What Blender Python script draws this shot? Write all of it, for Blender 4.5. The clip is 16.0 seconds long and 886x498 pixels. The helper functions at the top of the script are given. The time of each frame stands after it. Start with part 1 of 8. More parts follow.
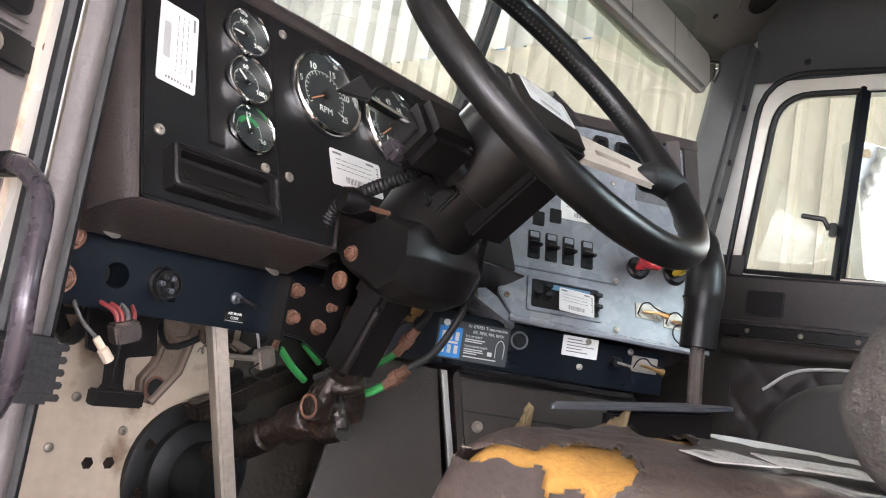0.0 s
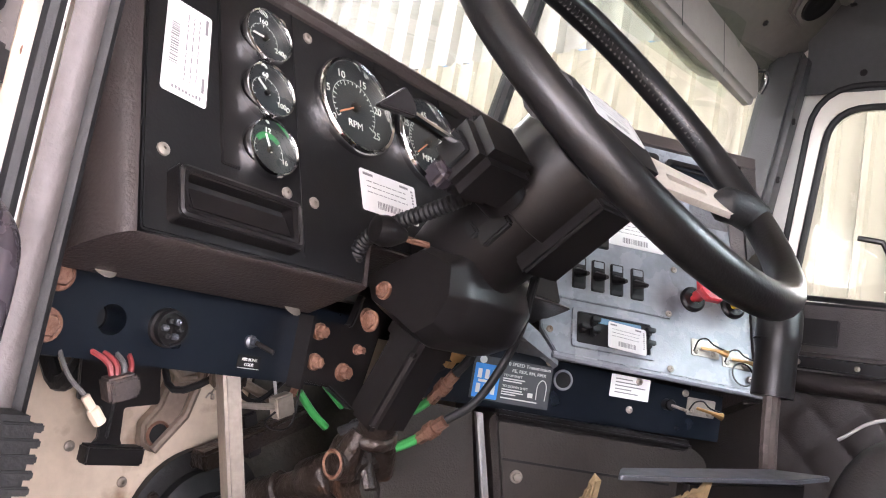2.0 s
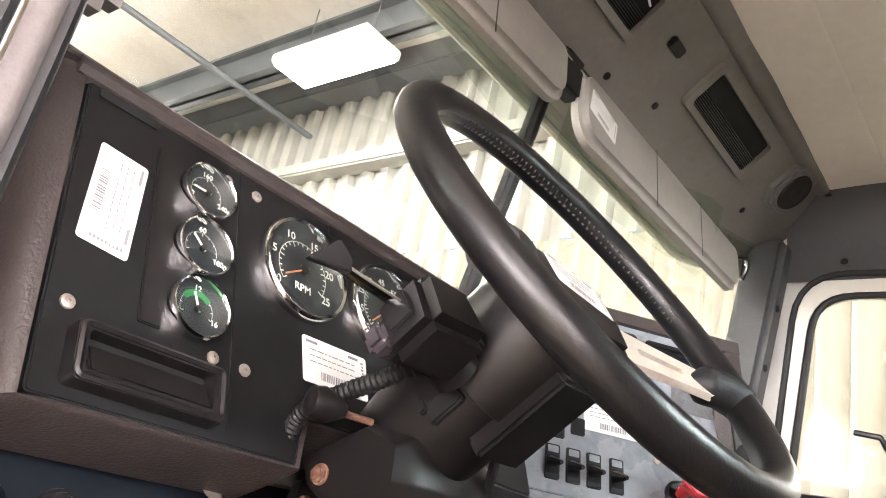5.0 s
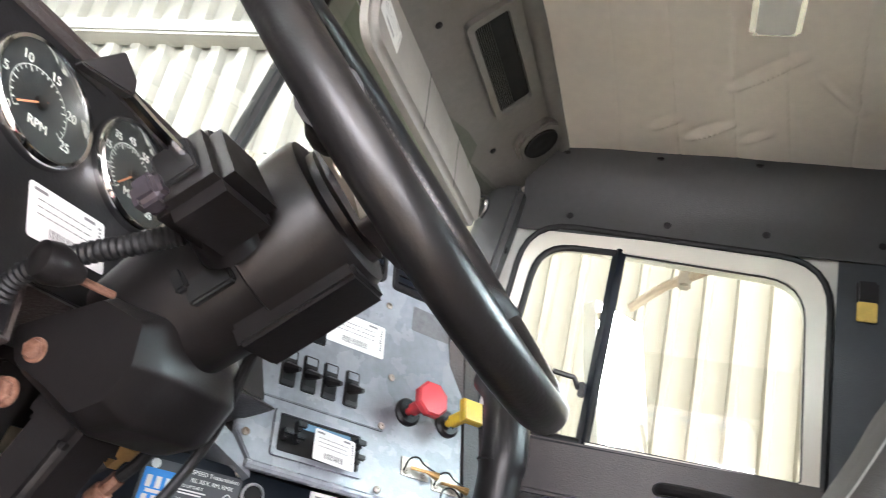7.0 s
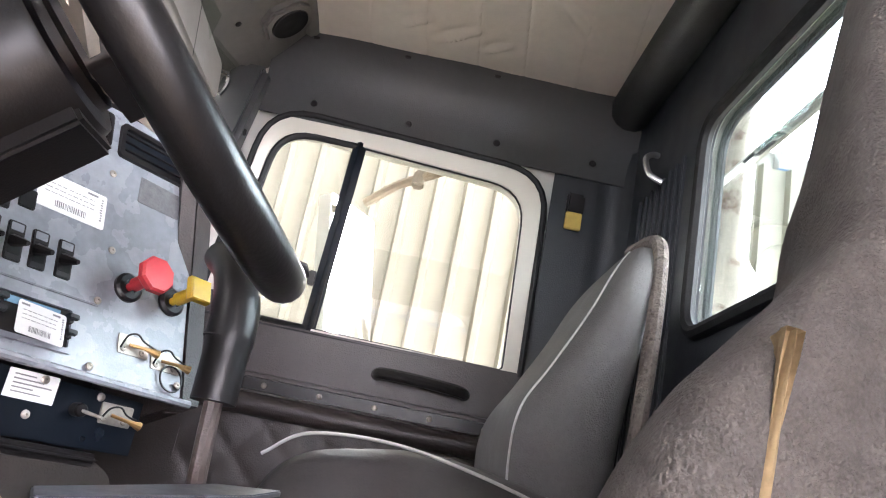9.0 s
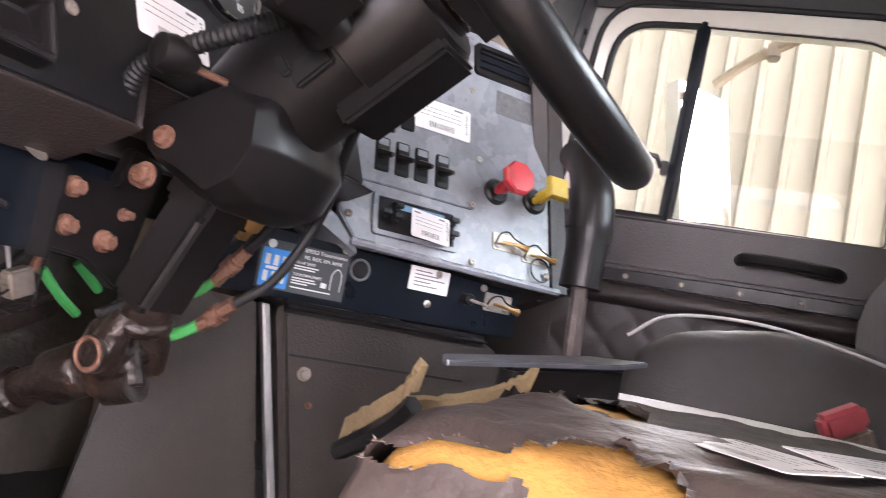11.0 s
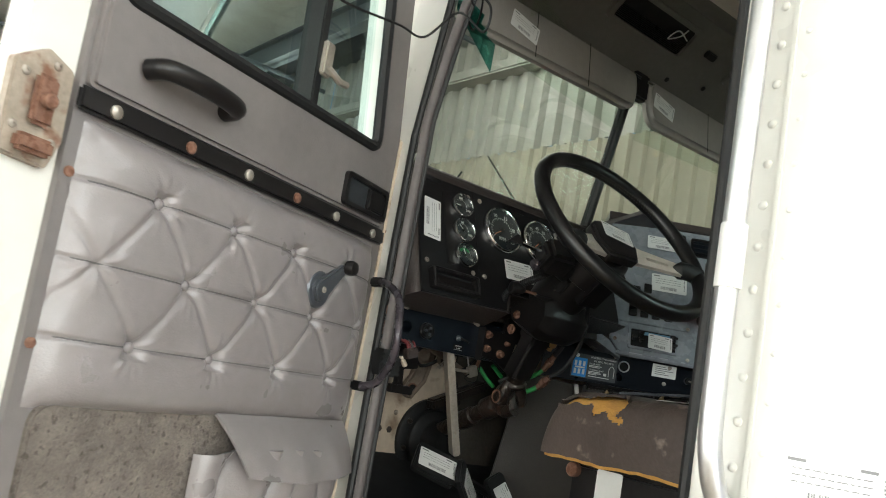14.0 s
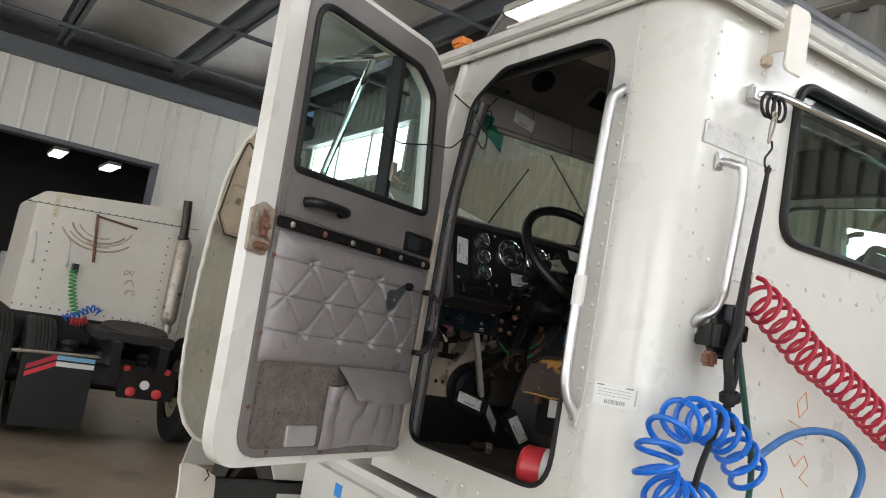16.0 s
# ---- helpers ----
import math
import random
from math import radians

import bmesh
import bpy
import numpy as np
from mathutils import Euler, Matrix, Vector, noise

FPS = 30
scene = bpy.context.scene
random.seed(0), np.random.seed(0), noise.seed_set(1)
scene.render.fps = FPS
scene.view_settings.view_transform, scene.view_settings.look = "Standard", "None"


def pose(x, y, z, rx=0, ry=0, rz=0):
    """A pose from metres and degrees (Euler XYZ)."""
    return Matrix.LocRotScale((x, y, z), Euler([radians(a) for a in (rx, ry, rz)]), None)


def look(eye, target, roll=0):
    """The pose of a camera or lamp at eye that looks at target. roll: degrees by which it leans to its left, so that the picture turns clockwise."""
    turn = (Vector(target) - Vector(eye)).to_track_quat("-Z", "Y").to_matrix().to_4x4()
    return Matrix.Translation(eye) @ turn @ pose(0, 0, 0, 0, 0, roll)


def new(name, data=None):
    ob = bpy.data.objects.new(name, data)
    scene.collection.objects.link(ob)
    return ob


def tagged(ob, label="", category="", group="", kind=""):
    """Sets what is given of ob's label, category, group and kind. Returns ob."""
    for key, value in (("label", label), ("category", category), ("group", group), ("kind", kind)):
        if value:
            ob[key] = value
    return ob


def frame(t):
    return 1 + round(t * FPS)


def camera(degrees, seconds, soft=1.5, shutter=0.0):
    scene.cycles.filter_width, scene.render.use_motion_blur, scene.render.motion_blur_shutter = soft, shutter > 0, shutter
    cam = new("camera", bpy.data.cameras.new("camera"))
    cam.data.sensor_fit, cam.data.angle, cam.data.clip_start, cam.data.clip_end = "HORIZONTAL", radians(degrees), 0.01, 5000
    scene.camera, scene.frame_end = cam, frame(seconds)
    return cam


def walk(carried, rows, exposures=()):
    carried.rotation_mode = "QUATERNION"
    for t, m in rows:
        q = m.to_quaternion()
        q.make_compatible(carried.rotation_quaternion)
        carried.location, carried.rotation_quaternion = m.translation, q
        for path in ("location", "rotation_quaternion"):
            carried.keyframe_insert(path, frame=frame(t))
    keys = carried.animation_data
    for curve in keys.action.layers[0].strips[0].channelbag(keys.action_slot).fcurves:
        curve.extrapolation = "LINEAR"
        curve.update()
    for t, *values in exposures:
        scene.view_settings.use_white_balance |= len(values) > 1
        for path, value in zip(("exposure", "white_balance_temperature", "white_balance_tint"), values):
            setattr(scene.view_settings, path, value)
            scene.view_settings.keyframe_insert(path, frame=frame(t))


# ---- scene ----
cam = camera(57.6, 16.0, soft=1.0, shutter=0.2)
PATH = [
    (0, (0.127, 0.072, 1.748), (1.678, 1.308, 2.008), 9.4),
    (0.5, (0.174, 0.136, 1.785), (1.73, 1.363, 2.058), 9.5),
    (1, (0.179, 0.156, 1.8), (1.733, 1.385, 2.074), 9.5),
    (1.5, (0.179, 0.164, 1.798), (1.718, 1.411, 2.079), 9.7),
    (2, (0.191, 0.17, 1.785), (1.72, 1.429, 2.057), 10.1),
    (2.5, (0.206, 0.151, 1.741), (1.733, 1.416, 2.006), 10.4),
    (3, (0.223, 0.162, 1.749), (1.744, 1.426, 2.045), 10.4),
    (3.5, (0.254, 0.16, 1.793), (1.748, 1.441, 2.148), 10.5),
    (4, (0.26, 0.161, 1.795), (1.678, 1.453, 2.363), 11.1),
    (4.2, (0.257, 0.159, 1.799), (1.638, 1.454, 2.445), 11.9),
    (6.3, (0.288, 0.254, 1.78), (1.856, 1.273, 2.49), 13.1),
    (6.5, (0.29, 0.258, 1.782), (1.926, 1.178, 2.473), 13.2),
    (7, (0.307, 0.269, 1.775), (2.077, 0.891, 2.468), 13.5),
    (7.5, (0.326, 0.269, 1.773), (2.165, 0.573, 2.497), 13.1),
    (8, (0.335, 0.281, 1.769), (2.192, 0.319, 2.51), 12.2),
    (8.2, (0.33, 0.28, 1.765), (2.192, 0.25, 2.494), 11.8),
    (10.3, (0.308, 0.272, 1.757), (2.285, 0.492, 1.968), 12.0),
    (10.5, (0.296, 0.273, 1.758), (2.257, 0.619, 1.943), 11.9),
    (11, (0.275, 0.264, 1.744), (2.124, 1.002, 1.926), 11.0),
    (11.5, (0.25, 0.263, 1.735), (1.912, 1.332, 2.042), 10.5),
    (12, (0.228, 0.225, 1.727), (1.763, 1.448, 2.108), 10.4),
    (12.5, (0.144, 0.112, 1.713), (1.553, 1.484, 2.083), 10.6),
    (13, (-0.067, -0.064, 1.694), (1.29, 1.362, 2.045), 10.2),
    (13.5, (-0.256, -0.268, 1.685), (1.023, 1.232, 2.024), 10.1),
    (14, (-0.417, -0.512, 1.682), (0.801, 1.043, 1.999), 10.2),
    (14.5, (-0.603, -0.745, 1.686), (0.561, 0.854, 1.984), 10.0),
    (15, (-0.714, -0.992, 1.688), (0.402, 0.644, 1.964), 10.0),
    (15.5, (-0.788, -1.202, 1.709), (0.296, 0.461, 1.954), 10.0),
    (16, (-0.886, -1.408, 1.71), (0.165, 0.281, 1.922), 10.0),
]
LIGHT = [(0, 1.05, 6050, 19), (0.5, 1.12, 6050, 25), (2.0, 1.42, 6150, 26), (3.5, 1.6, 6400, 25), (4.2, 1.7, 6550, 24), (6.5, 1.75, 6150, 18), (8.2, 1.72, 5900, 19), (10.5, 1.45, 6300, 34), (11.0, 1.5, 6200, 30), (12.0, 1.78, 6600, 20), (12.55, 1.4, 6500, 13), (13.0, 1.07, 6250, 3), (13.5, 0.42, 6250, -2), (14.0, -0.38, 6200, 3), (14.5, -0.85, 6200, 7), (16, -1.4, 6100, 9)]
walk(cam, [(t, look(eye, target, roll)) for t, eye, target, roll in PATH], LIGHT)


# ---------------------------------------------------------------- light
world = bpy.data.worlds.new("world")
scene.world = world
world.use_nodes = True
_sky = world.node_tree.nodes.new("ShaderNodeTexSky")
_sky.sky_type, _sky.sun_disc = "NISHITA", False
_sky.sun_elevation, _sky.sun_rotation = radians(40), radians(200)
world.node_tree.links.new(_sky.outputs[0], world.node_tree.nodes["Background"].inputs[0])
world.node_tree.nodes["Background"].inputs[1].default_value = 0.12
EXPOSURE = 0.0
scene.view_settings.exposure = EXPOSURE


def area(name, at, to, w, h, watts, col=(1, 1, 1)):
    lamp = bpy.data.lights.new(name, "AREA")
    lamp.shape, lamp.size, lamp.size_y, lamp.energy, lamp.color = "RECTANGLE", w, h, watts, col
    ob = new(name, lamp)
    ob.matrix_world = look(at, to)
    return ob


G = 0.27            # height of the shop floor
WX, WY = 3.7, 10.5  # side wall and end wall of the shop
area("daylight_rear_door", (-5.0, -11.6, 2.4), (-5.0, 0, 4.2), 9.0, 4.0, 620, (1, 0.98, 0.97))
# Two fill lamps at openings added out of view: cab interior, then north bay.
area("west_fill_unseen", (-11.6, -4.5, 2.2), (0, -3.0, 4.6), 8.0, 3.6, 60, (1, 0.98, 0.97))
area("northwest_fill_unseen", (-11.6, 5.6, 2.2), (0, 4.6, 6.4), 7.0, 3.6, 270, (1, 0.98, 0.97))

# ---------------------------------------------------------------- materials


def mat(name, col, rough=0.5, metal=0.0, var=0.15, scale=12.0, bump=0.08, bscale=220.0, spot=None, amount=0.35, sscale=6.0, coat=0.0, wear=0.1, spec=0.5):
    """col varied at two scales, fine relief, and spots of a second colour (dirt, rust, chips)."""
    m = bpy.data.materials.new(name)
    m.use_nodes = True
    nt = m.node_tree
    N, L = nt.nodes, nt.links
    b = N["Principled BSDF"]
    co = N.new("ShaderNodeTexCoord").outputs["Object"]

    def noi(sc, detail=4.0):
        n = N.new("ShaderNodeTexNoise")
        n.inputs["Scale"].default_value, n.inputs["Detail"].default_value = sc, detail
        L.new(co, n.inputs["Vector"])
        return n.outputs["Fac"]

    def mixc(f, a, c):
        n = N.new("ShaderNodeMix")
        n.data_type = "RGBA"
        L.new(f, n.inputs[0])
        for k, v in ((6, a), (7, c)):
            if isinstance(v, tuple):
                n.inputs[k].default_value = (*v[:3], 1)
            else:
                L.new(v, n.inputs[k])
        return n.outputs[2]

    def ramp(f, lo, hi):
        n = N.new("ShaderNodeMapRange")
        n.inputs[1].default_value, n.inputs[2].default_value = lo, hi
        L.new(f, n.inputs[0])
        return n.outputs[0]

    big, small = ramp(noi(scale), 0.3, 0.7), ramp(noi(scale * 9), 0.3, 0.7)
    d = tuple(c * (1 - var) for c in col)
    l = tuple(min(1, c * (1 + var)) for c in col)
    c1 = mixc(big, d, l)
    c2 = mixc(small, tuple(c * (1 - var * 0.6) for c in col), l)
    mx = N.new("ShaderNodeMix")
    mx.data_type, mx.inputs[0].default_value = "RGBA", 0.45
    L.new(c1, mx.inputs[6]), L.new(c2, mx.inputs[7])
    out = mx.outputs[2]
    if spot:
        out = mixc(ramp(noi(sscale, 8.0), 1 - amount, 1 - amount + 0.12), out, spot)
    L.new(out, b.inputs["Base Color"])
    rr = N.new("ShaderNodeMapRange")
    rr.inputs[3].default_value, rr.inputs[4].default_value = max(0.02, rough - wear), min(1, rough + wear)
    L.new(noi(scale * 2.3), rr.inputs[0])
    L.new(rr.outputs[0], b.inputs["Roughness"])
    b.inputs["Metallic"].default_value = metal
    b.inputs["Coat Weight"].default_value = coat
    b.inputs["Specular IOR Level"].default_value = spec
    if bump:
        bp = N.new("ShaderNodeBump")
        bp.inputs["Strength"].default_value, bp.inputs["Distance"].default_value = bump, 0.004
        L.new(noi(bscale, 3.0), bp.inputs["Height"])
        L.new(bp.outputs[0], b.inputs["Normal"])
    return m


def glow(name, col, strength):
    m = bpy.data.materials.new(name)
    m.use_nodes = True
    b = m.node_tree.nodes["Principled BSDF"]
    b.inputs["Base Color"].default_value = (*col, 1)
    b.inputs["Emission Color"].default_value = (*col, 1)
    b.inputs["Emission Strength"].default_value = strength
    return m


def glass(name, tint, gloss=1.0):
    m = bpy.data.materials.new(name)
    m.use_nodes = True
    nt = m.node_tree
    N, L = nt.nodes, nt.links
    N.remove(N["Principled BSDF"])
    tr, gl, mx, lw, pw, mr = (N.new("ShaderNode" + k) for k in ("BsdfTransparent", "BsdfGlossy", "MixShader", "LayerWeight", "Math", "MapRange"))
    tr.inputs[0].default_value = (*tint, 1)
    gl.inputs["Roughness"].default_value = 0.02
    pw.operation, pw.inputs[1].default_value = "POWER", 4.0
    mr.inputs[3].default_value, mr.inputs[4].default_value = 0.05 * gloss, 0.9
    L.new(lw.outputs["Facing"], pw.inputs[0]), L.new(pw.outputs[0], mr.inputs[0])
    L.new(mr.outputs[0], mx.inputs[0]), L.new(tr.outputs[0], mx.inputs[1]), L.new(gl.outputs[0], mx.inputs[2])
    L.new(mx.outputs[0], N["Material Output"].inputs[0])
    return m


M_PANEL = mat("black_panel", (0.009, 0.0088, 0.0092), 0.33, var=0.3, scale=9, bump=0.05, bscale=400, spot=(0.05, 0.05, 0.05), amount=0.3, sscale=14, spec=0.35)
M_BARBLUE = mat("blue_black_bar", (0.0042, 0.0065, 0.0105), 0.3, var=0.3, scale=8, bump=0.04, bscale=300, spot=(0.06, 0.055, 0.05), amount=0.27, sscale=30, spec=0.35)
# Colour lifted well above the black paint to stand in for its reflected light.
M_GREYPANEL = mat("sheen_lifted_panel", (0.225, 0.24, 0.265), 0.27, var=0.25, scale=10, bump=0.05, bscale=400, spot=(0.20, 0.20, 0.205), amount=0.3, sscale=18)
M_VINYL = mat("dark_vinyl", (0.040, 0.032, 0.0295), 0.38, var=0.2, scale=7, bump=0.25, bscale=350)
M_BLACK = mat("black_plastic", (0.0095, 0.0083, 0.0082), 0.36, var=0.25, scale=15, bump=0.045, bscale=500, spec=0.36)
M_RUBBER = mat("black_rubber", (0.011, 0.011, 0.0112), 0.55, var=0.3, scale=20, bump=0.15, bscale=300, spec=0.35)
M_WHEEL = mat("wheel_rim_black", (0.009, 0.0085, 0.0084), 0.33, var=0.2, scale=20, bump=0.06, bscale=350, wear=0.05, spec=0.42)
M_WHITE = mat("white_paint", (0.665, 0.655, 0.61), 0.3, var=0.06, scale=2.5, bump=0.015, bscale=60, spot=(0.55, 0.5, 0.42), amount=0.27, sscale=5, coat=0.3)
M_OLDWHITE = mat("aged_white_paint", (0.68, 0.645, 0.57), 0.4, var=0.08, scale=1.6, bump=0.02, bscale=60, spot=(0.42, 0.36, 0.27), amount=0.3, sscale=3.5)
M_WHITEDIRTY = mat("dirty_cream_paint", (0.54, 0.45, 0.345), 0.45, var=0.2, scale=8, bump=0.1, bscale=80, spot=(0.2, 0.13, 0.08), amount=0.43, sscale=13)
M_SILVER = mat("dull_aluminium", (0.6, 0.6, 0.6), 0.38, 0.9, var=0.1, scale=15, bump=0.05, bscale=150)
M_STEEL = mat("worn_bare_steel", (0.4, 0.36, 0.31), 0.45, 0.7, var=0.25, scale=20, bump=0.15, bscale=120, spot=(0.13, 0.08, 0.05), amount=0.4, sscale=16)
M_CRANK = mat("scuffed_grey_metal", (0.085, 0.092, 0.105), 0.35, 0.4, var=0.2, scale=30, bump=0.05)
M_HANDLE = mat("worn_dark_tube", (0.05, 0.042, 0.05), 0.28, 0.3, var=0.2, scale=20, bump=0.04)
M_TAPE = mat("dull_foil_tape", (0.52, 0.52, 0.51), 0.5, var=0.12, scale=20, bump=0.1, bscale=90)
M_MAT = mat("dirty_floor_mat", (0.05, 0.04, 0.03), 0.8, var=0.4, scale=18, bump=0.4, bscale=120, spot=(0.17, 0.13, 0.09), amount=0.4, sscale=22)
M_SPOKE = mat("worn_cream_aluminium", (0.62, 0.56, 0.48), 0.42, 0.35, var=0.12, scale=25, bump=0.08, bscale=150, spot=(0.35, 0.27, 0.2), amount=0.3, sscale=40)
M_CHROME = mat("chrome", (0.8, 0.8, 0.8), 0.1, 1.0, var=0.03, bump=0.0, wear=0.06)
M_RUST = mat("rusty_bolt", (0.20, 0.105, 0.07), 0.75, 0.25, var=0.35, scale=60, bump=0.4, bscale=350, spot=(0.14, 0.06, 0.035), amount=0.5, sscale=90)
M_RUSTDARK = mat("oily_rusty_steel", (0.026, 0.018, 0.014), 0.32, 0.25, var=0.5, scale=25, bump=0.6, bscale=140, spot=(0.11, 0.05, 0.028), amount=0.4, sscale=30)
M_PAPER = mat("label_paper", (0.74, 0.74, 0.72), 0.5, var=0.04, scale=20, bump=0.02)
M_INK = mat("label_ink", (0.2, 0.2, 0.2), 0.6, var=0.1, bump=0.0)
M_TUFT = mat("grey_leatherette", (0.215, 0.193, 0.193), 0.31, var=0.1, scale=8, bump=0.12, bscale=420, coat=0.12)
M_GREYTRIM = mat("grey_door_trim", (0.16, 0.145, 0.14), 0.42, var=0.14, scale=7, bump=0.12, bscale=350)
M_CARPET = mat("grey_carpet", (0.135, 0.115, 0.10), 0.95, var=0.4, scale=30, bump=1.0, bscale=150, spot=(0.07, 0.06, 0.05), amount=0.45, sscale=120)
M_FOAM = mat("yellow_foam", (0.54, 0.29, 0.07), 0.9, var=0.22, scale=14, bump=0.5, bscale=160, spot=(0.4, 0.2, 0.06), amount=0.35, sscale=18)
M_SEATVINYL = mat("worn_seat_vinyl", (0.072, 0.055, 0.048), 0.45, var=0.25, scale=12, bump=0.3, bscale=200, spot=(0.30, 0.235, 0.205), amount=0.38, sscale=24)
M_FABRIC = mat("grey_seat_fabric", (0.098, 0.089, 0.081), 0.92, var=0.3, scale=60, bump=0.9, bscale=420)
M_PASSEAT = mat("brown_black_seat_leather", (0.052, 0.048, 0.047), 0.48, var=0.15, scale=10, bump=0.15, bscale=300)
M_SEATGREY = mat("grey_seat_leather", (0.105, 0.102, 0.098), 0.68, var=0.18, scale=14, bump=0.4, bscale=420)
M_HEAD = mat("headliner_vinyl", (0.78, 0.72, 0.65), 0.6, var=0.07, scale=5, bump=0.12, bscale=200)
M_REARTRIM = mat("dark_rear_trim", (0.024, 0.027, 0.031), 0.45, var=0.15, scale=8, bump=0.15, bscale=350)
M_COVER = mat("brown_vinyl_cover", (0.029, 0.0225, 0.018), 0.46, var=0.2, scale=7, bump=0.25, bscale=380)
M_SIDETRIM = mat("dark_roof_side_trim", (0.046, 0.047, 0.046), 0.42, var=0.15, scale=8, bump=0.15, bscale=350)
M_HEADTRIM = mat("grey_header_trim", (0.165, 0.155, 0.143), 0.5, var=0.15, scale=8, bump=0.15, bscale=350)
M_VISOR = mat("grey_visor_vinyl", (0.285, 0.265, 0.24), 0.5, var=0.1, scale=6, bump=0.2, bscale=260)
M_DIAL = mat("dial_black", (0.018, 0.022, 0.026), 0.5, var=0.1, bump=0.0)
M_DIALINK = mat("dial_white", (0.75, 0.75, 0.72), 0.6, var=0.03, bump=0.0)
M_NEEDLE = mat("needle_orange", (0.7, 0.25, 0.12), 0.5, var=0.05, bump=0.0)
M_GREEN = mat("green_hose", (0.05, 0.36, 0.09), 0.35, var=0.12, scale=20, bump=0.03)
M_DIALGREEN = mat("dial_green", (0.02, 0.20, 0.06), 0.6, var=0.05, bump=0.0)
M_CRIMSON = mat("crimson_hose", (0.42, 0.018, 0.045), 0.35, var=0.08, bump=0.02)
M_RED = mat("red_plastic", (0.62, 0.04, 0.05), 0.35, var=0.08, bump=0.02)
M_YELLOW = mat("yellow_plastic", (0.75, 0.5, 0.03), 0.38, var=0.08, bump=0.02)
M_BLUE = mat("blue_hose", (0.008, 0.14, 0.62), 0.3, var=0.1, bump=0.02)
M_BLUELAB = mat("blue_print", (0.04, 0.28, 0.75), 0.5, var=0.05, bump=0.0)
M_BRASS = mat("brass", (0.5, 0.3, 0.12), 0.35, 0.9, var=0.2, scale=40, bump=0.1)
M_CONC = mat("shop_concrete", (0.34, 0.275, 0.205), 0.32, var=0.2, scale=1.2, bump=0.06, bscale=25, spot=(0.12, 0.095, 0.075), amount=0.4, sscale=1.1)
# East wall copies of liner and insulation, darkened in colour for its dimmer light.
M_DIMLINER = mat("dimmed_cream_liner", (0.285, 0.266, 0.213), 0.42, var=0.05, scale=1.5, bump=0.02, bscale=40, spot=(0.32, 0.30, 0.25), amount=0.3, sscale=3)
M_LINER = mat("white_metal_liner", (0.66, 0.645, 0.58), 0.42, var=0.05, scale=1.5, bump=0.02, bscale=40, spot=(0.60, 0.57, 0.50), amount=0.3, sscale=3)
M_DIMINSUL = mat("dimmed_wall_insulation", (0.30, 0.295, 0.27), 0.45, 0.1, var=0.12, scale=2.5, bump=0.5, bscale=7)
M_INSUL = mat("foil_insulation", (0.88, 0.86, 0.83), 0.5, 0.0, var=0.15, scale=2.5, bump=0.6, bscale=7)
M_BEAM = mat("grey_steel_beam", (0.10, 0.11, 0.12), 0.5, var=0.15, scale=4, bump=0.04)
# Near-black walls: the bay's lack of light is put into the colour.
M_BAY = mat("bay_painted_dark", (0.035, 0.033, 0.03), 0.7, var=0.3, scale=2, bump=0.05)
# Near black: shade painted into holes and recesses, also black seams and switch plate.
M_DARK = mat("black_and_recess_shade", (0.004, 0.004, 0.004), 0.8, var=0.2, bump=0.0)
M_TYRE = mat("tyre_rubber", (0.025, 0.024, 0.023), 0.7, var=0.25, scale=10, bump=0.3, bscale=90)
M_HOOD = mat("stained_fibreglass", (0.70, 0.675, 0.57), 0.6, var=0.2, scale=5, bump=0.2, bscale=60, spot=(0.16, 0.13, 0.09), amount=0.33, sscale=22)
M_GLASS = glass("clear_glass", (0.91, 0.94, 0.90))
M_BAND = glass("shade_band_glass", (0.84, 0.90, 0.84), 0.6)
M_CABGLASS = glass("door_glass", (0.80, 0.89, 0.87))
M_MIRROR = mat("mirror_silver", (0.92, 0.92, 0.92), 0.03, 1.0, var=0.0, bump=0.0, wear=0.01)
M_LIGHT = glow("tube_light", (1, 0.98, 0.95), 42.0)
M_DAY = glow("overcast_daylight", (1, 0.99, 0.97), 7.0)
M_ROOFGLOW = glow("added_roof_glow", (0.95, 0.98, 1), 9.0)
M_SKYPANE = glow("bright_window_pane", (1, 0.99, 0.98), 14.0)

# ---------------------------------------------------------------- mesh helpers


def frm(o, x, y, z):
    """Matrix of a local frame with origin o and axes x, y, z."""
    m = Matrix((x, y, z)).transposed().to_4x4()
    m.translation = o
    return m


FRAME = [Matrix.Identity(4)]     # frame in which the next things are laid out


def thing(name, at, label, category, group="", kind=""):
    e = new(name)
    e.empty_display_size = 0.05
    e.location = FRAME[0] @ Vector(at)
    bpy.context.view_layer.update()
    return tagged(e, label, category, group, kind)


def mesh_of(name, bm, material, smooth=35.0):
    me = bpy.data.meshes.new(name)
    bmesh.ops.recalc_face_normals(bm, faces=bm.faces)
    bm.to_mesh(me)
    bm.free()
    me.materials.append(material)
    if smooth:
        me.shade_smooth()
        me.set_sharp_from_angle(angle=radians(smooth))
    return me


def put(name, me, parent=None, m=None, label=""):
    ob = new(name, me)
    if parent is not None:
        ob.parent = parent
        ob.matrix_parent_inverse = parent.matrix_world.inverted()
    if m is not None:
        ob.matrix_basis = FRAME[0] @ m
    if label:
        ob["label"] = label
    return ob


def part(name, bm, material, parent=None, label="", m=None, smooth=35.0):
    if m is not None:
        bm.transform(m)
    bm.transform(FRAME[0])
    return put(name, mesh_of(name, bm, material, smooth), parent, None, label)


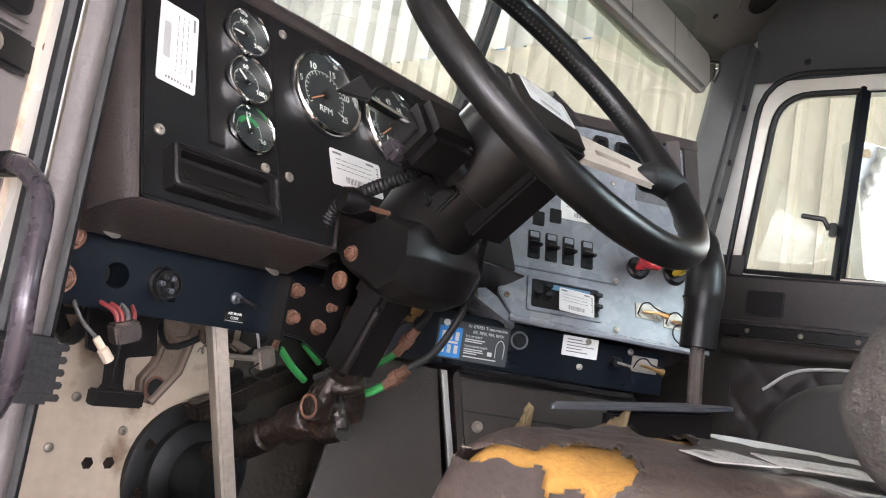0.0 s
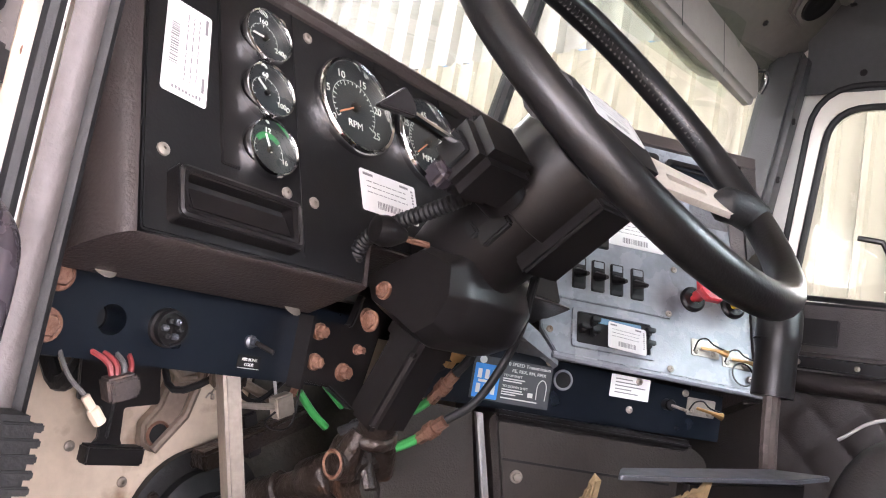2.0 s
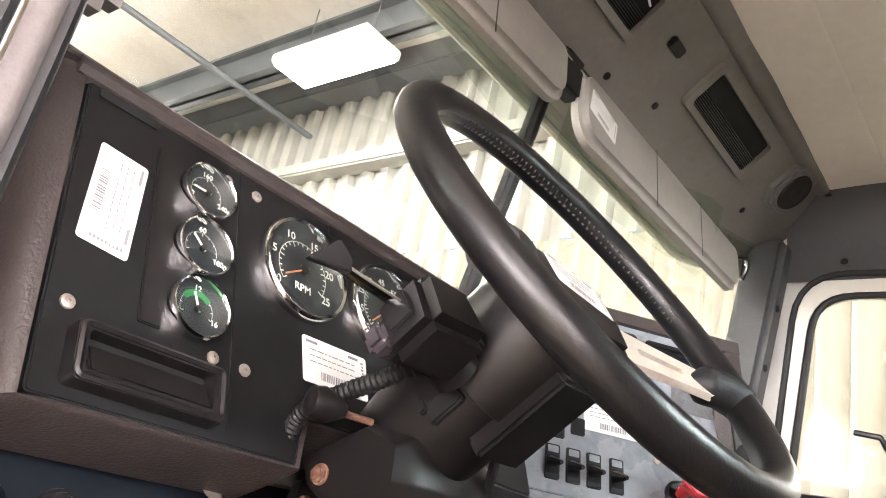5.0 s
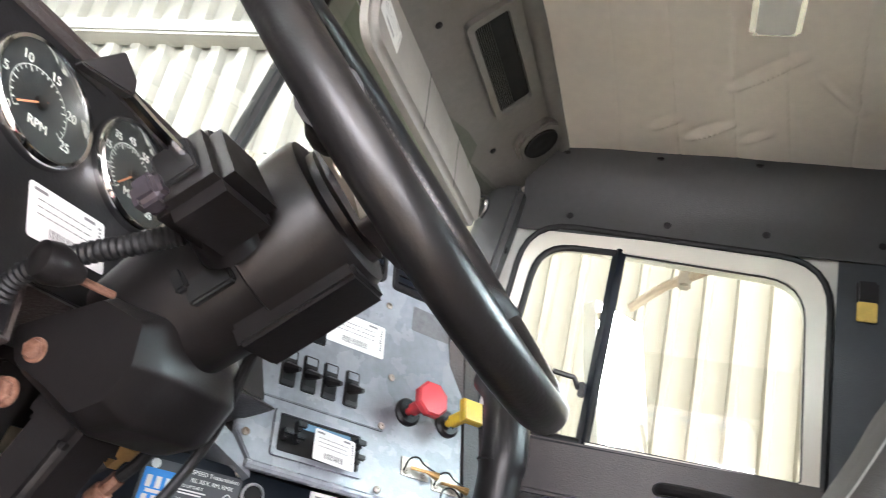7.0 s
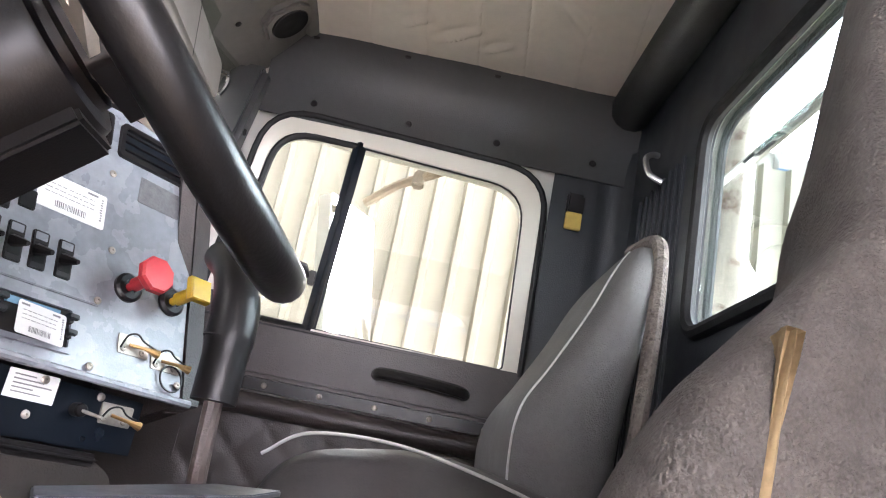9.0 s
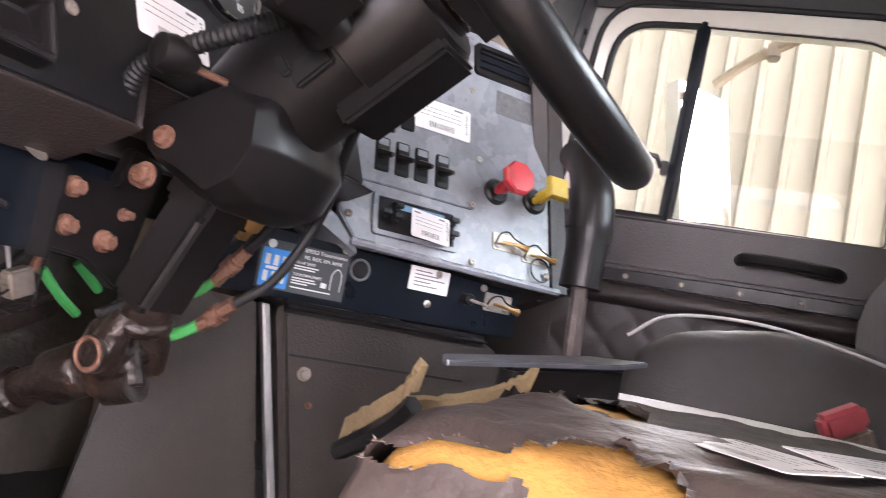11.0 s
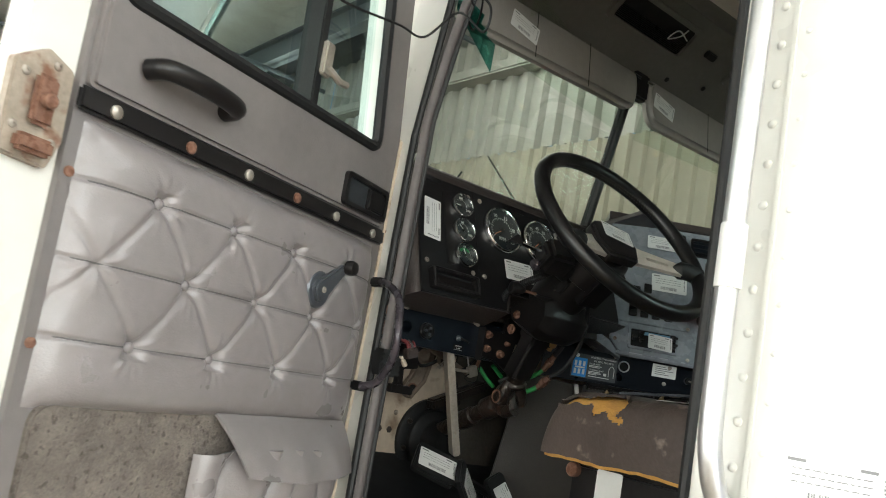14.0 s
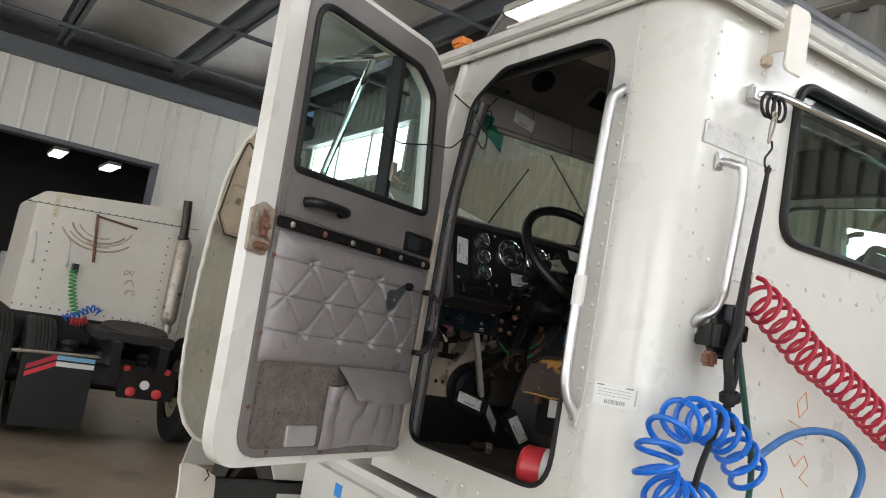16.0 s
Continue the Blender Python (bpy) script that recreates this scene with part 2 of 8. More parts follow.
def moved(k, eye=(0.207, 0.117, 1.746), to=(0.222, 0.162, 1.750), turn=-1.5):
    """Frame of a group that was laid out round one point and stands, scaled by k and turned, round another."""
    return Matrix.Translation(to) @ Matrix.Rotation(radians(turn), 4, "Z") @ Matrix.Scale(k, 4) @ Matrix.Translation(-Vector(eye))


def single(name, bm, material, label, category, group="", kind="", m=None, smooth=35.0):
    ob = part(name, bm, material, None, "", m, smooth)
    return tagged(ob, label, category, group, kind)


def box(x0, x1, y0, y1, z0, z1, bev=0.0, seg=2):
    bm = bmesh.new()
    bmesh.ops.create_cube(bm, size=1, matrix=Matrix.LocRotScale(((x0 + x1) / 2, (y0 + y1) / 2, (z0 + z1) / 2), None, (abs(x1 - x0), abs(y1 - y0), abs(z1 - z0))))
    if bev:
        bmesh.ops.bevel(bm, geom=bm.edges[:], offset=bev, segments=seg, affect="EDGES", clamp_overlap=True)
    return bm


def rrect(w, h, r, n=6, cx=0.0, cy=0.0):
    pts = []
    for k, (sx, sy) in enumerate(((1, 1), (-1, 1), (-1, -1), (1, -1))):
        for i in range(n + 1):
            a = math.pi / 2 * (k + i / n)
            pts.append((cx + sx * (w / 2 - r) + r * math.cos(a), cy + sy * (h / 2 - r) + r * math.sin(a)))
    return pts


def plate(poly, z0, z1, bev=0.0, holes=(), seg=2):
    """A flat plate with outline poly in the local xy plane, from z0 to z1."""
    bm = bmesh.new()
    loops = []
    for ring in (poly, *holes):
        vs = [bm.verts.new((p[0], p[1], z0)) for p in ring]
        loops.append([bm.edges.new((vs[i], vs[(i + 1) % len(vs)])) for i in range(len(vs))])
    if holes:
        bmesh.ops.triangle_fill(bm, edges=[e for l in loops for e in l], use_beauty=True)
    else:
        bm.faces.new([e.verts[0] for e in loops[0]])
    faces = bm.faces[:]
    ext = bmesh.ops.extrude_face_region(bm, geom=faces)
    top = [v for v in ext["geom"] if isinstance(v, bmesh.types.BMVert)]
    bmesh.ops.translate(bm, verts=top, vec=(0, 0, z1 - z0))
    if bev and not holes:
        bm.normal_update()
        ed = [e for e in bm.edges if all(abs(v.co.z - z1) < 1e-7 for v in e.verts) and len(e.link_faces) == 2 and abs(e.link_faces[0].normal.z - e.link_faces[1].normal.z) > 0.5]
        bmesh.ops.bevel(bm, geom=ed, offset=bev, segments=seg, affect="EDGES", clamp_overlap=True)
    return bm


def smoothed(pts, n=8):
    """Catmull-Rom through the points."""
    P = [Vector(p) for p in pts]
    P = [2 * P[0] - P[1]] + P + [2 * P[-1] - P[-2]]
    out = []
    for i in range(1, len(P) - 2):
        a, b, c, d = P[i - 1 : i + 3]
        for k in range(n):
            t = k / n
            out.append(0.5 * (2 * b + (c - a) * t + (2 * a - 5 * b + 4 * c - d) * t * t + (3 * b - a - 3 * c + d) * t ** 3))
    out.append(P[-2])
    return out


def tube(pts, r, n=10, closed=False, caps=True, radii=None):
    P = [Vector(p) for p in pts]
    bm = bmesh.new()
    up = Vector((0, 0, 1))
    rings, prev = [], None
    for i, p in enumerate(P):
        a = P[(i - 1) % len(P)] if closed or i else p
        b = P[(i + 1) % len(P)] if closed or i < len(P) - 1 else p
        t = (b - a).normalized()
        if prev is None:
            s = t.cross(up if abs(t.z) < 0.9 else Vector((1, 0, 0))).normalized()
        else:
            s = (prev - prev.dot(t) * t).normalized()
        prev = s
        q = t.cross(s)
        rr = radii[i] if radii else r
        rings.append([bm.verts.new(p + rr * (math.cos(2 * math.pi * k / n) * s + math.sin(2 * math.pi * k / n) * q)) for k in range(n)])
    m = len(rings)
    for i in range(m if closed else m - 1):
        A, B = rings[i], rings[(i + 1) % m]
        for k in range(n):
            bm.faces.new((A[k], A[(k + 1) % n], B[(k + 1) % n], B[k]))
    if caps and not closed:
        bm.faces.new(rings[0][::-1]), bm.faces.new(rings[-1])
    return bm


def lathe(profile, n=32, m=None):
    """Turns (radius, height) pairs round the local z axis."""
    bm = bmesh.new()
    rings = []
    for r, z in profile:
        if r < 1e-6:
            rings.append([bm.verts.new((0, 0, z))])
        else:
            rings.append([bm.verts.new((r * math.cos(2 * math.pi * k / n), r * math.sin(2 * math.pi * k / n), z)) for k in range(n)])
    for A, B in zip(rings, rings[1:]):
        for k in range(n):
            a0, a1, b0, b1 = A[k % len(A)], A[(k + 1) % len(A)], B[k % len(B)], B[(k + 1) % len(B)]
            vs = [v for i, v in enumerate((a0, a1, b1, b0)) if v not in (a0, a1, b1, b0)[:i]]
            if len(vs) > 2:
                bm.faces.new(vs)
    if m is not None:
        bm.transform(m)
    return bm


def along(p, q):
    """Frame at p whose z axis points to q."""
    d = (Vector(q) - Vector(p)).normalized()
    m = d.to_track_quat("Z", "Y").to_matrix().to_4x4()
    m.translation = p
    return m


def cyl(p, q, r, n=20, bev=0.0):
    L = (Vector(q) - Vector(p)).length
    prof = [(0, 0), (r - bev, 0), (r, bev), (r, L - bev), (r - bev, L), (0, L)] if bev else [(0, 0), (r, 0), (r, L), (0, L)]
    return lathe(prof, n, along(p, q))


def sheet(f, nu, nv, thick=0.0):
    """A grid of points f(u, v), u and v from 0 to 1, with thickness along its normals."""
    bm = bmesh.new()
    g = [[bm.verts.new(f(i / nu, j / nv)) for j in range(nv + 1)] for i in range(nu + 1)]
    for i in range(nu):
        for j in range(nv):
            bm.faces.new((g[i][j], g[i + 1][j], g[i + 1][j + 1], g[i][j + 1]))
    if thick:
        bm.normal_update()
        bmesh.ops.solidify(bm, geom=bm.faces[:], thickness=thick)
    return bm


def joined(*bms):
    out = bmesh.new()
    for b in bms:
        me = bpy.data.meshes.new("t")
        b.to_mesh(me)
        b.free()
        out.from_mesh(me)
        bpy.data.meshes.remove(me)
    return out


def bolt(r=0.011, h=0.008, washer=1.5):
    """Hexagon head on a washer, seated at z = 0."""
    w = lathe([(0, 0), (r * washer, 0), (r * washer, h * 0.3), (r * washer * 0.94, h * 0.4), (0, h * 0.4)], 20)
    hx = lathe([(0, h * 0.4), (r, h * 0.4), (r, h * 0.9), (r * 0.85, h * 1.1), (0, h * 1.1)], 6)
    return joined(w, hx)


def screw(r=0.005):
    return lathe([(0, 0), (r, 0), (r * 0.95, r * 0.3), (r * 0.6, r * 0.5), (r * 0.25, r * 0.5), (r * 0.2, r * 0.2), (0, r * 0.2)], 12)


def words(text, size, material, parent, m, name="lettering", align="CENTER"):
    c = bpy.data.curves.new("t", "FONT")
    c.body, c.size, c.align_x, c.align_y, c.extrude = text, size, align, "CENTER", 0.0003
    o = bpy.data.objects.new("t", c)
    scene.collection.objects.link(o)
    bpy.context.view_layer.update()
    me = bpy.data.meshes.new_from_object(o.evaluated_get(bpy.context.evaluated_depsgraph_get()))
    bpy.data.objects.remove(o)
    bpy.data.curves.remove(c)
    me.materials.clear()
    me.materials.append(material)
    return put(name, me, parent, m)


def label(m, w, h, text, parent=None, seed=0, crop=True):
    """A printed paper stock label, its writing as bars: local xy plane, x along its length w."""
    rnd = random.Random(seed)
    bm = plate(rrect(w, h, 0.003, 4), 0.0, 0.0006)
    if parent is None:
        ob = single("stock_label", bm, M_PAPER, text, "label", "stock labels", m=m)
    else:
        ob = part("stock_label", bm, M_PAPER, parent, "", m)
    ink = bmesh.new()

    def bar(x0, x1, y0, y1):
        vs = [ink.verts.new((x * w, y * h, 0.0009)) for x, y in ((x0, y0), (x1, y0), (x1, y1), (x0, y1))]
        ink.faces.new(vs)

    bar(-0.45, -0.28, 0.36, 0.42), bar(0.2, 0.36, 0.36, 0.42)
    for row in range(3):
        x = -0.4
        while x < 0.3:
            l = rnd.uniform(0.03, 0.1)
            bar(x, min(x + l, 0.32), 0.22 - row * 0.13, 0.242 - row * 0.13)
            x += l + 0.02
    x = -0.24
    while x < 0.2:
        l = rnd.uniform(0.006, 0.02)
        bar(x, x + l, -0.38, -0.2)
        x += l + rnd.uniform(0.006, 0.014)
    for k in range(9):
        y = -0.28 + k * 0.075
        bar(0.425 - rnd.uniform(0, 0.02), 0.447, y, y + 0.045)
    part("printing", ink, M_INK, ob, "", m, 0)
    return ob


def rounded(pts, radii, n=6):
    """Polygon with its corners rounded."""
    out = []
    m = len(pts)
    for i in range(m):
        a, b, c = (Vector((*pts[(i + k) % m], 0)) for k in (-1, 0, 1))
        r = radii[i] if isinstance(radii, (list, tuple)) else radii
        u, v = (a - b).normalized(), (c - b).normalized()
        if r < 1e-5:
            out.append((b.x, b.y))
            continue
        half = math.acos(max(-1, min(1, u.dot(v)))) / 2
        cut = min(r / math.tan(half), (a - b).length * 0.48, (c - b).length * 0.48)
        p, q = b + u * cut, b + v * cut
        for k in range(n + 1):
            t = k / n
            w = (1 - t) ** 2 * p + 2 * t * (1 - t) * b + t * t * q
            out.append((w.x, w.y))
    return out


# ---------------------------------------------------------------- the shop


def corrugated(a0, a1, z0, z1, pitch, depth, flat=0.35):
    """A ribbed metal sheet in the local xy plane, ribs standing towards +z."""
    bm = bmesh.new()
    xs, a = [], a0
    while a < a1:
        p = pitch
        xs += [(a, 0), (a + p * (1 - flat) * 0.5, 0), (a + p * (1 - flat) * 0.5 + p * 0.08, depth), (a + p * (1 - flat) * 0.5 + p * (flat - 0.08), depth), (a + p * (1 - flat) * 0.5 + p * flat, 0)]
        a += p
    lo = [bm.verts.new((x, z0, h)) for x, h in xs]
    hi = [bm.verts.new((x, z1, h)) for x, h in xs]
    for i in range(len(xs) - 1):
        bm.faces.new((lo[i], lo[i + 1], hi[i + 1], hi[i]))
    return bm


EAST = frm((WX, 0, 0), (0, -1, 0), (0, 0, 1), (-1, 0, 0))    # local x = -y
NORTH = frm((0, WY, 0), (1, 0, 0), (0, 0, 1), (0, -1, 0))
single("floor", box(-12, WX + 0.2, -12, 24, G - 0.2, G), M_CONC, "worn brown-stained concrete floor of the repair shop", "floor", kind="structure", smooth=0)
wall_east = single("wall_east", box(WX + 0.06, WX + 0.2, -12, WY + 0.2, G, 3.3), M_DIMLINER, "ribbed metal liner wall of the shop, its cream darkened for dimmer light", "wall", kind="structure", smooth=0)
part("liner_sheet", corrugated(-WY, 12, G, 3.53, 0.134, 0.034), M_DIMLINER, wall_east, "", EAST, 20)
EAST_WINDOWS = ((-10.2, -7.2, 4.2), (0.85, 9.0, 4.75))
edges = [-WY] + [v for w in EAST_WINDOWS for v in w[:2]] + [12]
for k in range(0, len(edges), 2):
    part("insulation", corrugated(edges[k], edges[k + 1], 3.53, 4.95, 0.19, 0.06, 0.5), M_DIMINSUL, wall_east, "wrinkled foil-faced insulation", EAST @ Matrix.Translation((0, 0, -0.042)), 25)
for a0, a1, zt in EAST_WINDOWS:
    part("sill_sheet", corrugated(a0, a1, 3.53, 3.62, 0.19, 0.03, 0.5), M_DIMINSUL, wall_east, "", EAST @ Matrix.Translation((0, 0, -0.012)))
    part("lintel_sheet", corrugated(a0, a1, zt, 4.95, 0.19, 0.03, 0.5), M_DIMINSUL, wall_east, "", EAST @ Matrix.Translation((0, 0, -0.012)))
part("girt", box(-WY, 0.83, 4.2, 4.3, -0.02, 0.14, 0.015), M_DIMINSUL, wall_east, "wrapped horizontal girt", EAST)
part("eave_beam", box(-WY, 12, 4.86, 5.05, -0.02, 0.2, 0.01), M_BEAM, wall_east, "dark steel eave beam", EAST)
for y0, y1, z0, z1 in ((4.6, 6.4, 3.4, 1.6), (2.6, 4.3, 1.8, 3.5)):
    part("brace_rod", tube([(WX - 0.06, y0, z0), (WX - 0.06, y1, z1)], 0.008, 8), M_RUBBER, wall_east, "thin diagonal steel brace rod")
for k, (a0, a1, zt) in enumerate(EAST_WINDOWS):
    win = thing("window_%d" % (k + 1), (WX, -(a0 + a1) / 2, 3.62), "high shop window glowing with overcast daylight", "window", kind="structure")
    n = 3
    for i in range(n + 1):
        x = a0 + (a1 - a0) * i / n
        part("mullion", box(x - 0.025, x + 0.025, 3.62, zt, -0.05, 0.02, 0.004), M_LINER, win, "", EAST)
    for i in range(n):
        x0, x1 = a0 + (a1 - a0) * i / n + 0.025, a0 + (a1 - a0) * (i + 1) / n - 0.025
        part("pane", box(x0, x1, 3.62, zt, -0.04, -0.03), M_SKYPANE, win, "", EAST, 0)

OPX0, OPX1, OPZ = -5.0, 1.51, 3.36
wall_north = single("wall_north", joined(box(OPX1, WX + 0.06, WY + 0.02, WY + 0.2, G, 4.6), box(-12, OPX0, WY + 0.02, WY + 0.2, G, 4.6), box(OPX0, OPX1, WY + 0.02, WY + 0.2, OPZ, 4.6)),
                    M_LINER, "white ribbed metal wall with a wide vehicle opening", "wall", kind="structure", smooth=0)
part("liner_sheet", corrugated(OPX1 + 0.02, WX, G, 4.5, 0.3, 0.03, 0.2), M_LINER, wall_north, "", NORTH, 20)
part("liner_sheet", corrugated(OPX0 - 0.2, OPX1 + 0.02, OPZ, 4.5, 0.3, 0.03, 0.2), M_LINER, wall_north, "", NORTH, 20)
part("liner_sheet", corrugated(-12, OPX0 - 0.2, G, 4.5, 0.3, 0.03, 0.2), M_LINER, wall_north, "", NORTH, 20)
part("opening_trim", joined(box(OPX1 - 0.01, OPX1 + 0.05, WY - 0.05, WY + 0.2, G, OPZ + 0.05), box(OPX0, OPX1, WY - 0.05, WY + 0.2, OPZ - 0.01, OPZ + 0.05)), M_BEAM, wall_north, "dark steel trim")
part("eave_beam", box(-12, WX, WY - 0.2, WY, 4.34, 4.56, 0.01), M_BEAM, wall_north, "grey steel beam")
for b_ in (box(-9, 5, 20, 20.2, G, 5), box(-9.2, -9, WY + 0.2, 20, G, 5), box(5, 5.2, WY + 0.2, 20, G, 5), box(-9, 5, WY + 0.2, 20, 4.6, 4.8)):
    single("wall_bay", b_, M_BAY, "wall of the neighbouring bay, its lack of light painted dark", "wall", "bay walls", "structure", smooth=0)
for x, y in ((0.6, 14.0), (1.5, 14.2), (-1.2, 14.1)):
    bl = thing("ceiling_light", (x, y, 3.66), "lit fluorescent tube fixture in the neighbouring bay", "light", "bay lights")
    part("housing", box(x - 0.12, x + 0.12, y - 0.5, y + 0.5, 3.66, 3.72, 0.01), M_LINER, bl)
    part("tube", box(x - 0.10, x + 0.10, y - 0.48, y + 0.48, 3.645, 3.658, 0.003), M_LIGHT, bl)
    part("hanger", tube([(x, y, 3.72), (x, y, 4.6)], 0.006, 6), M_BEAM, bl)
for y in (12.0, 13.6, 15.2, 17.0):
    single("bay_beam", box(-9, 5, y - 0.08, y + 0.08, 4.2, 4.42, 0.01), M_BEAM, "dark steel roof beam of the neighbouring bay", "beam", "bay beams", "structure", smooth=0)
wall_south = single("wall_south", joined(box(-12, -10, -12.2, -12, G, 5), box(0, WX + 0.2, -12.2, -12, G, 5), box(-10, 0, -12.2, -12, 4.4, 5)), M_LINER, "ribbed metal wall with an open bay door", "wall", kind="structure", smooth=0)
# Wall out of view; its openings are added to let the fill light in.
wall_west = single("wall_west", joined(box(-12.2, -12, -12, -9, G, 5), box(-12.2, -12, 0, 2, G, 5), box(-12.2, -12, 9.2, 24, G, 5), box(-12.2, -12, 2, 9.2, 4.4, 5), box(-12.2, -12, -9, 0, 4.4, 5)), M_LINER, "unseen ribbed metal wall with two openings added for light", "wall", kind="structure", smooth=0)
single("backdrop", joined(box(-11, 1, -12.6, -12.5, G, 5), box(-12.6, -12.5, -10, 1, G, 5), box(-12.6, -12.5, 1.6, 9.6, G, 5)), M_DAY, "glowing panels out of view as overcast daylight, two added for light", "backdrop", kind="structure", smooth=0)


def wavy(u, v):
    x, y = -12 + 16 * u, -12 + 36 * v
    return Vector((x, y, 5.05 + 0.05 * math.cos(x * 4.2) * math.cos(y * 0.35) + 0.04 * noise.noise(Vector((x * 1.5, y * 1.5, 0)))))


ceiling = single("ceiling", sheet(wavy, 120, 140), M_INSUL, "sagging foil-faced roof insulation", "ceiling", kind="structure", smooth=60)
# No roof opening is known here; glowing panels added to light the switch panel.
sky_ = thing("skylight", (1.2, -7.0, 4.9), "unseen glowing roof panels added behind the truck for light", "skylight", kind="structure")
for k in range(3):
    part("panel", box(0.1 + 0.75 * k, 0.82 + 0.75 * k, -11.0, -3.0, 4.93, 4.94), M_ROOFGLOW, sky_, "", None, 0)
    part("frame", joined(box(0.06 + 0.75 * k, 0.1 + 0.75 * k, -11.0, -3.0, 4.91, 4.95), box(0.06 + 0.75 * k, 0.85 + 0.75 * k, -3.0, -2.95, 4.91, 4.95)), M_LINER, sky_)
for x in (-6.6, -4.4, -2.2, 0.0, 1.5, 3.0):
    single("roof_purlin", joined(box(x - 0.07, x + 0.07, -12, WY, 4.66, 4.68), box(x - 0.07, x + 0.07, -12, WY, 4.9, 4.92), box(x - 0.012, x + 0.012, -12, WY, 4.66, 4.92)), M_BEAM, "dark grey steel roof beam under the insulation", "beam", "roof beams", "structure", smooth=0)
for y in (2.2, 4.8, 7.4, 9.3):
    single("sprinkler_pipe", tube([(-12, y, 4.62), (WX, y, 4.62)], 0.025, 8), M_BEAM, "thin dark pipe running under the roof beams", "pipe", "roof pipes", "structure")
# The y = -3 row is out of view, added to light the dash.
for x, y in ((2.9, 3.72), (-1.6, 3.9), (1.0, -3.0), (-1.9, -3.0), (-5.5, 3.9), (-5.5, -3.0)):
    lamp = thing("ceiling_light", (x, y, 4.6), "white fluorescent high-bay light fixture hanging from the roof", "light", "shop ceiling lights")
    part("housing", box(x - 0.16, x + 0.16, y - 0.42, y + 0.42, 4.5, 4.57, 0.01), M_LINER, lamp)
    part("diffuser", box(x - 0.14, x + 0.14, y - 0.40, y + 0.40, 4.485, 4.498, 0.003), M_LIGHT, lamp)
    for dy in (-0.3, 0.3):
        part("hanger", tube([(x, y + dy, 4.57), (x, y + dy, 5.0)], 0.004, 6), M_BEAM, lamp)

# ---------------------------------------------------------------- the cab shell
CX = 1.19           # middle of the cab
XL, XR = 0.385, 2 * CX - 0.385
YB = -0.2
SIDE = frm((0, 0, 0), (0, 1, 0), (0, 0, 1), (1, 0, 0))     # local x = y, local y = z, local z = x
DOORWAY = rounded([(0.012, 1.40), (0.640, 1.40), (0.650, 1.9), (0.650, 2.10), (0.605, 2.42), (0.47, 2.500), (0.012, 2.500)], [0.09, 0.07, 0.1, 0.06, 0.08, 0.1, 0.1])
cab = thing("truck_cab", (CX, 0.3, 1.3), "white riveted aluminium truck cab, worn and dirty, standing in the shop", "truck cab")
outline = [(-0.08, 1.28), (0.83, 1.28), (0.83, 2.05), (0.66, 2.58), (-0.08, 2.58)]
part("side_panel", plate(outline, XL, XL + 0.006, holes=[DOORWAY]), M_WHITE, cab, "", SIDE, 30)
PASSDOOR = rounded([(0.02, 1.40), (0.66, 1.40), (0.70, 2.02), (0.63, 2.45), (0.5, 2.5), (0.02, 2.5)], [0.08, 0.06, 0.05, 0.08, 0.1, 0.12])
part("side_panel", plate(outline, XR - 0.03, XR, holes=[PASSDOOR]), M_WHITE, cab, "", SIDE, 30)
REARWIN = rounded([(0.80, 2.08), (2 * CX - 0.80, 2.08), (2 * CX - 0.80, 2.475), (0.80, 2.475)], 0.07)
REAR = frm((0, 0, 0), (1, 0, 0), (0, 0, 1), (0, -1, 0))    # local z = -y
part("rear_panel", plate([(XL + 0.12, 1.2), (XR - 0.12, 1.2), (XR - 0.12, 2.58), (XL + 0.12, 2.58)], -YB - 0.03, -YB, holes=[REARWIN]), M_WHITE, cab, "", REAR, 30)
for s in (0, 1):
    def corner(u, v, s=s):
        a = u * math.pi / 2
        x = XL + 0.12 - 0.12 * math.cos(a)
        return Vector((x if s == 0 else 2 * CX - x, YB + 0.12 - 0.12 * math.sin(a), 1.2 + 1.38 * v))
    part("corner_panel", sheet(corner, 14, 2, 0.004), M_WHITE, cab, "rounded rear corner panel", smooth=40)


def roof(u, v):
    x, y = XL - 0.02 + (XR - XL + 0.04) * u, YB - 0.02 + 1.14 * v
    e = min(u, 1 - u) * (XR - XL), min(v, 1 - v) * 1.14
    d = min(e)
    return Vector((x, y, 2.585 + 0.15 * (1 - math.exp(-d / 0.09)) * (0.75 + 0.25 * math.sin(math.pi * u))))


part("roof", sheet(roof, 60, 40, -0.01), M_WHITE, cab, "crowned white roof skin")
rr_ = rrect(XR - XL + 0.05, 1.16, 0.12, 8, CX, YB + 0.55)
part("drip_rail", tube([(x, y, 2.588) for x, y in rr_], 0.016, 8, closed=True), M_WHITE, cab, "rolled roof drip rail")
part("roof_ledge", tube([(x * 0.994 + CX * 0.006, y, 2.562) for x, y in rr_], 0.009, 8, closed=True), M_WHITE, cab, "lower ledge of the roof edge")
part("rear_lower_panel", box(XL + 0.1, XR - 0.1, YB, YB + 0.03, 0.95, 1.2), M_WHITE, cab)

part("cowl_panel", sheet(lambda u, v: Vector((0.44 + 0.52 * u, 1.08 + 0.16 * v, 2.14 + (0.078 - 0.045 * max(0.0, u - 0.65) / 0.35) * math.sin(v * 1.5) + 0.003 * noise.noise(Vector((u * 14, v * 8, 3))))), 24, 10, 0.008), M_OLDWHITE, cab, "stained white cowl below the windshield", smooth=60)
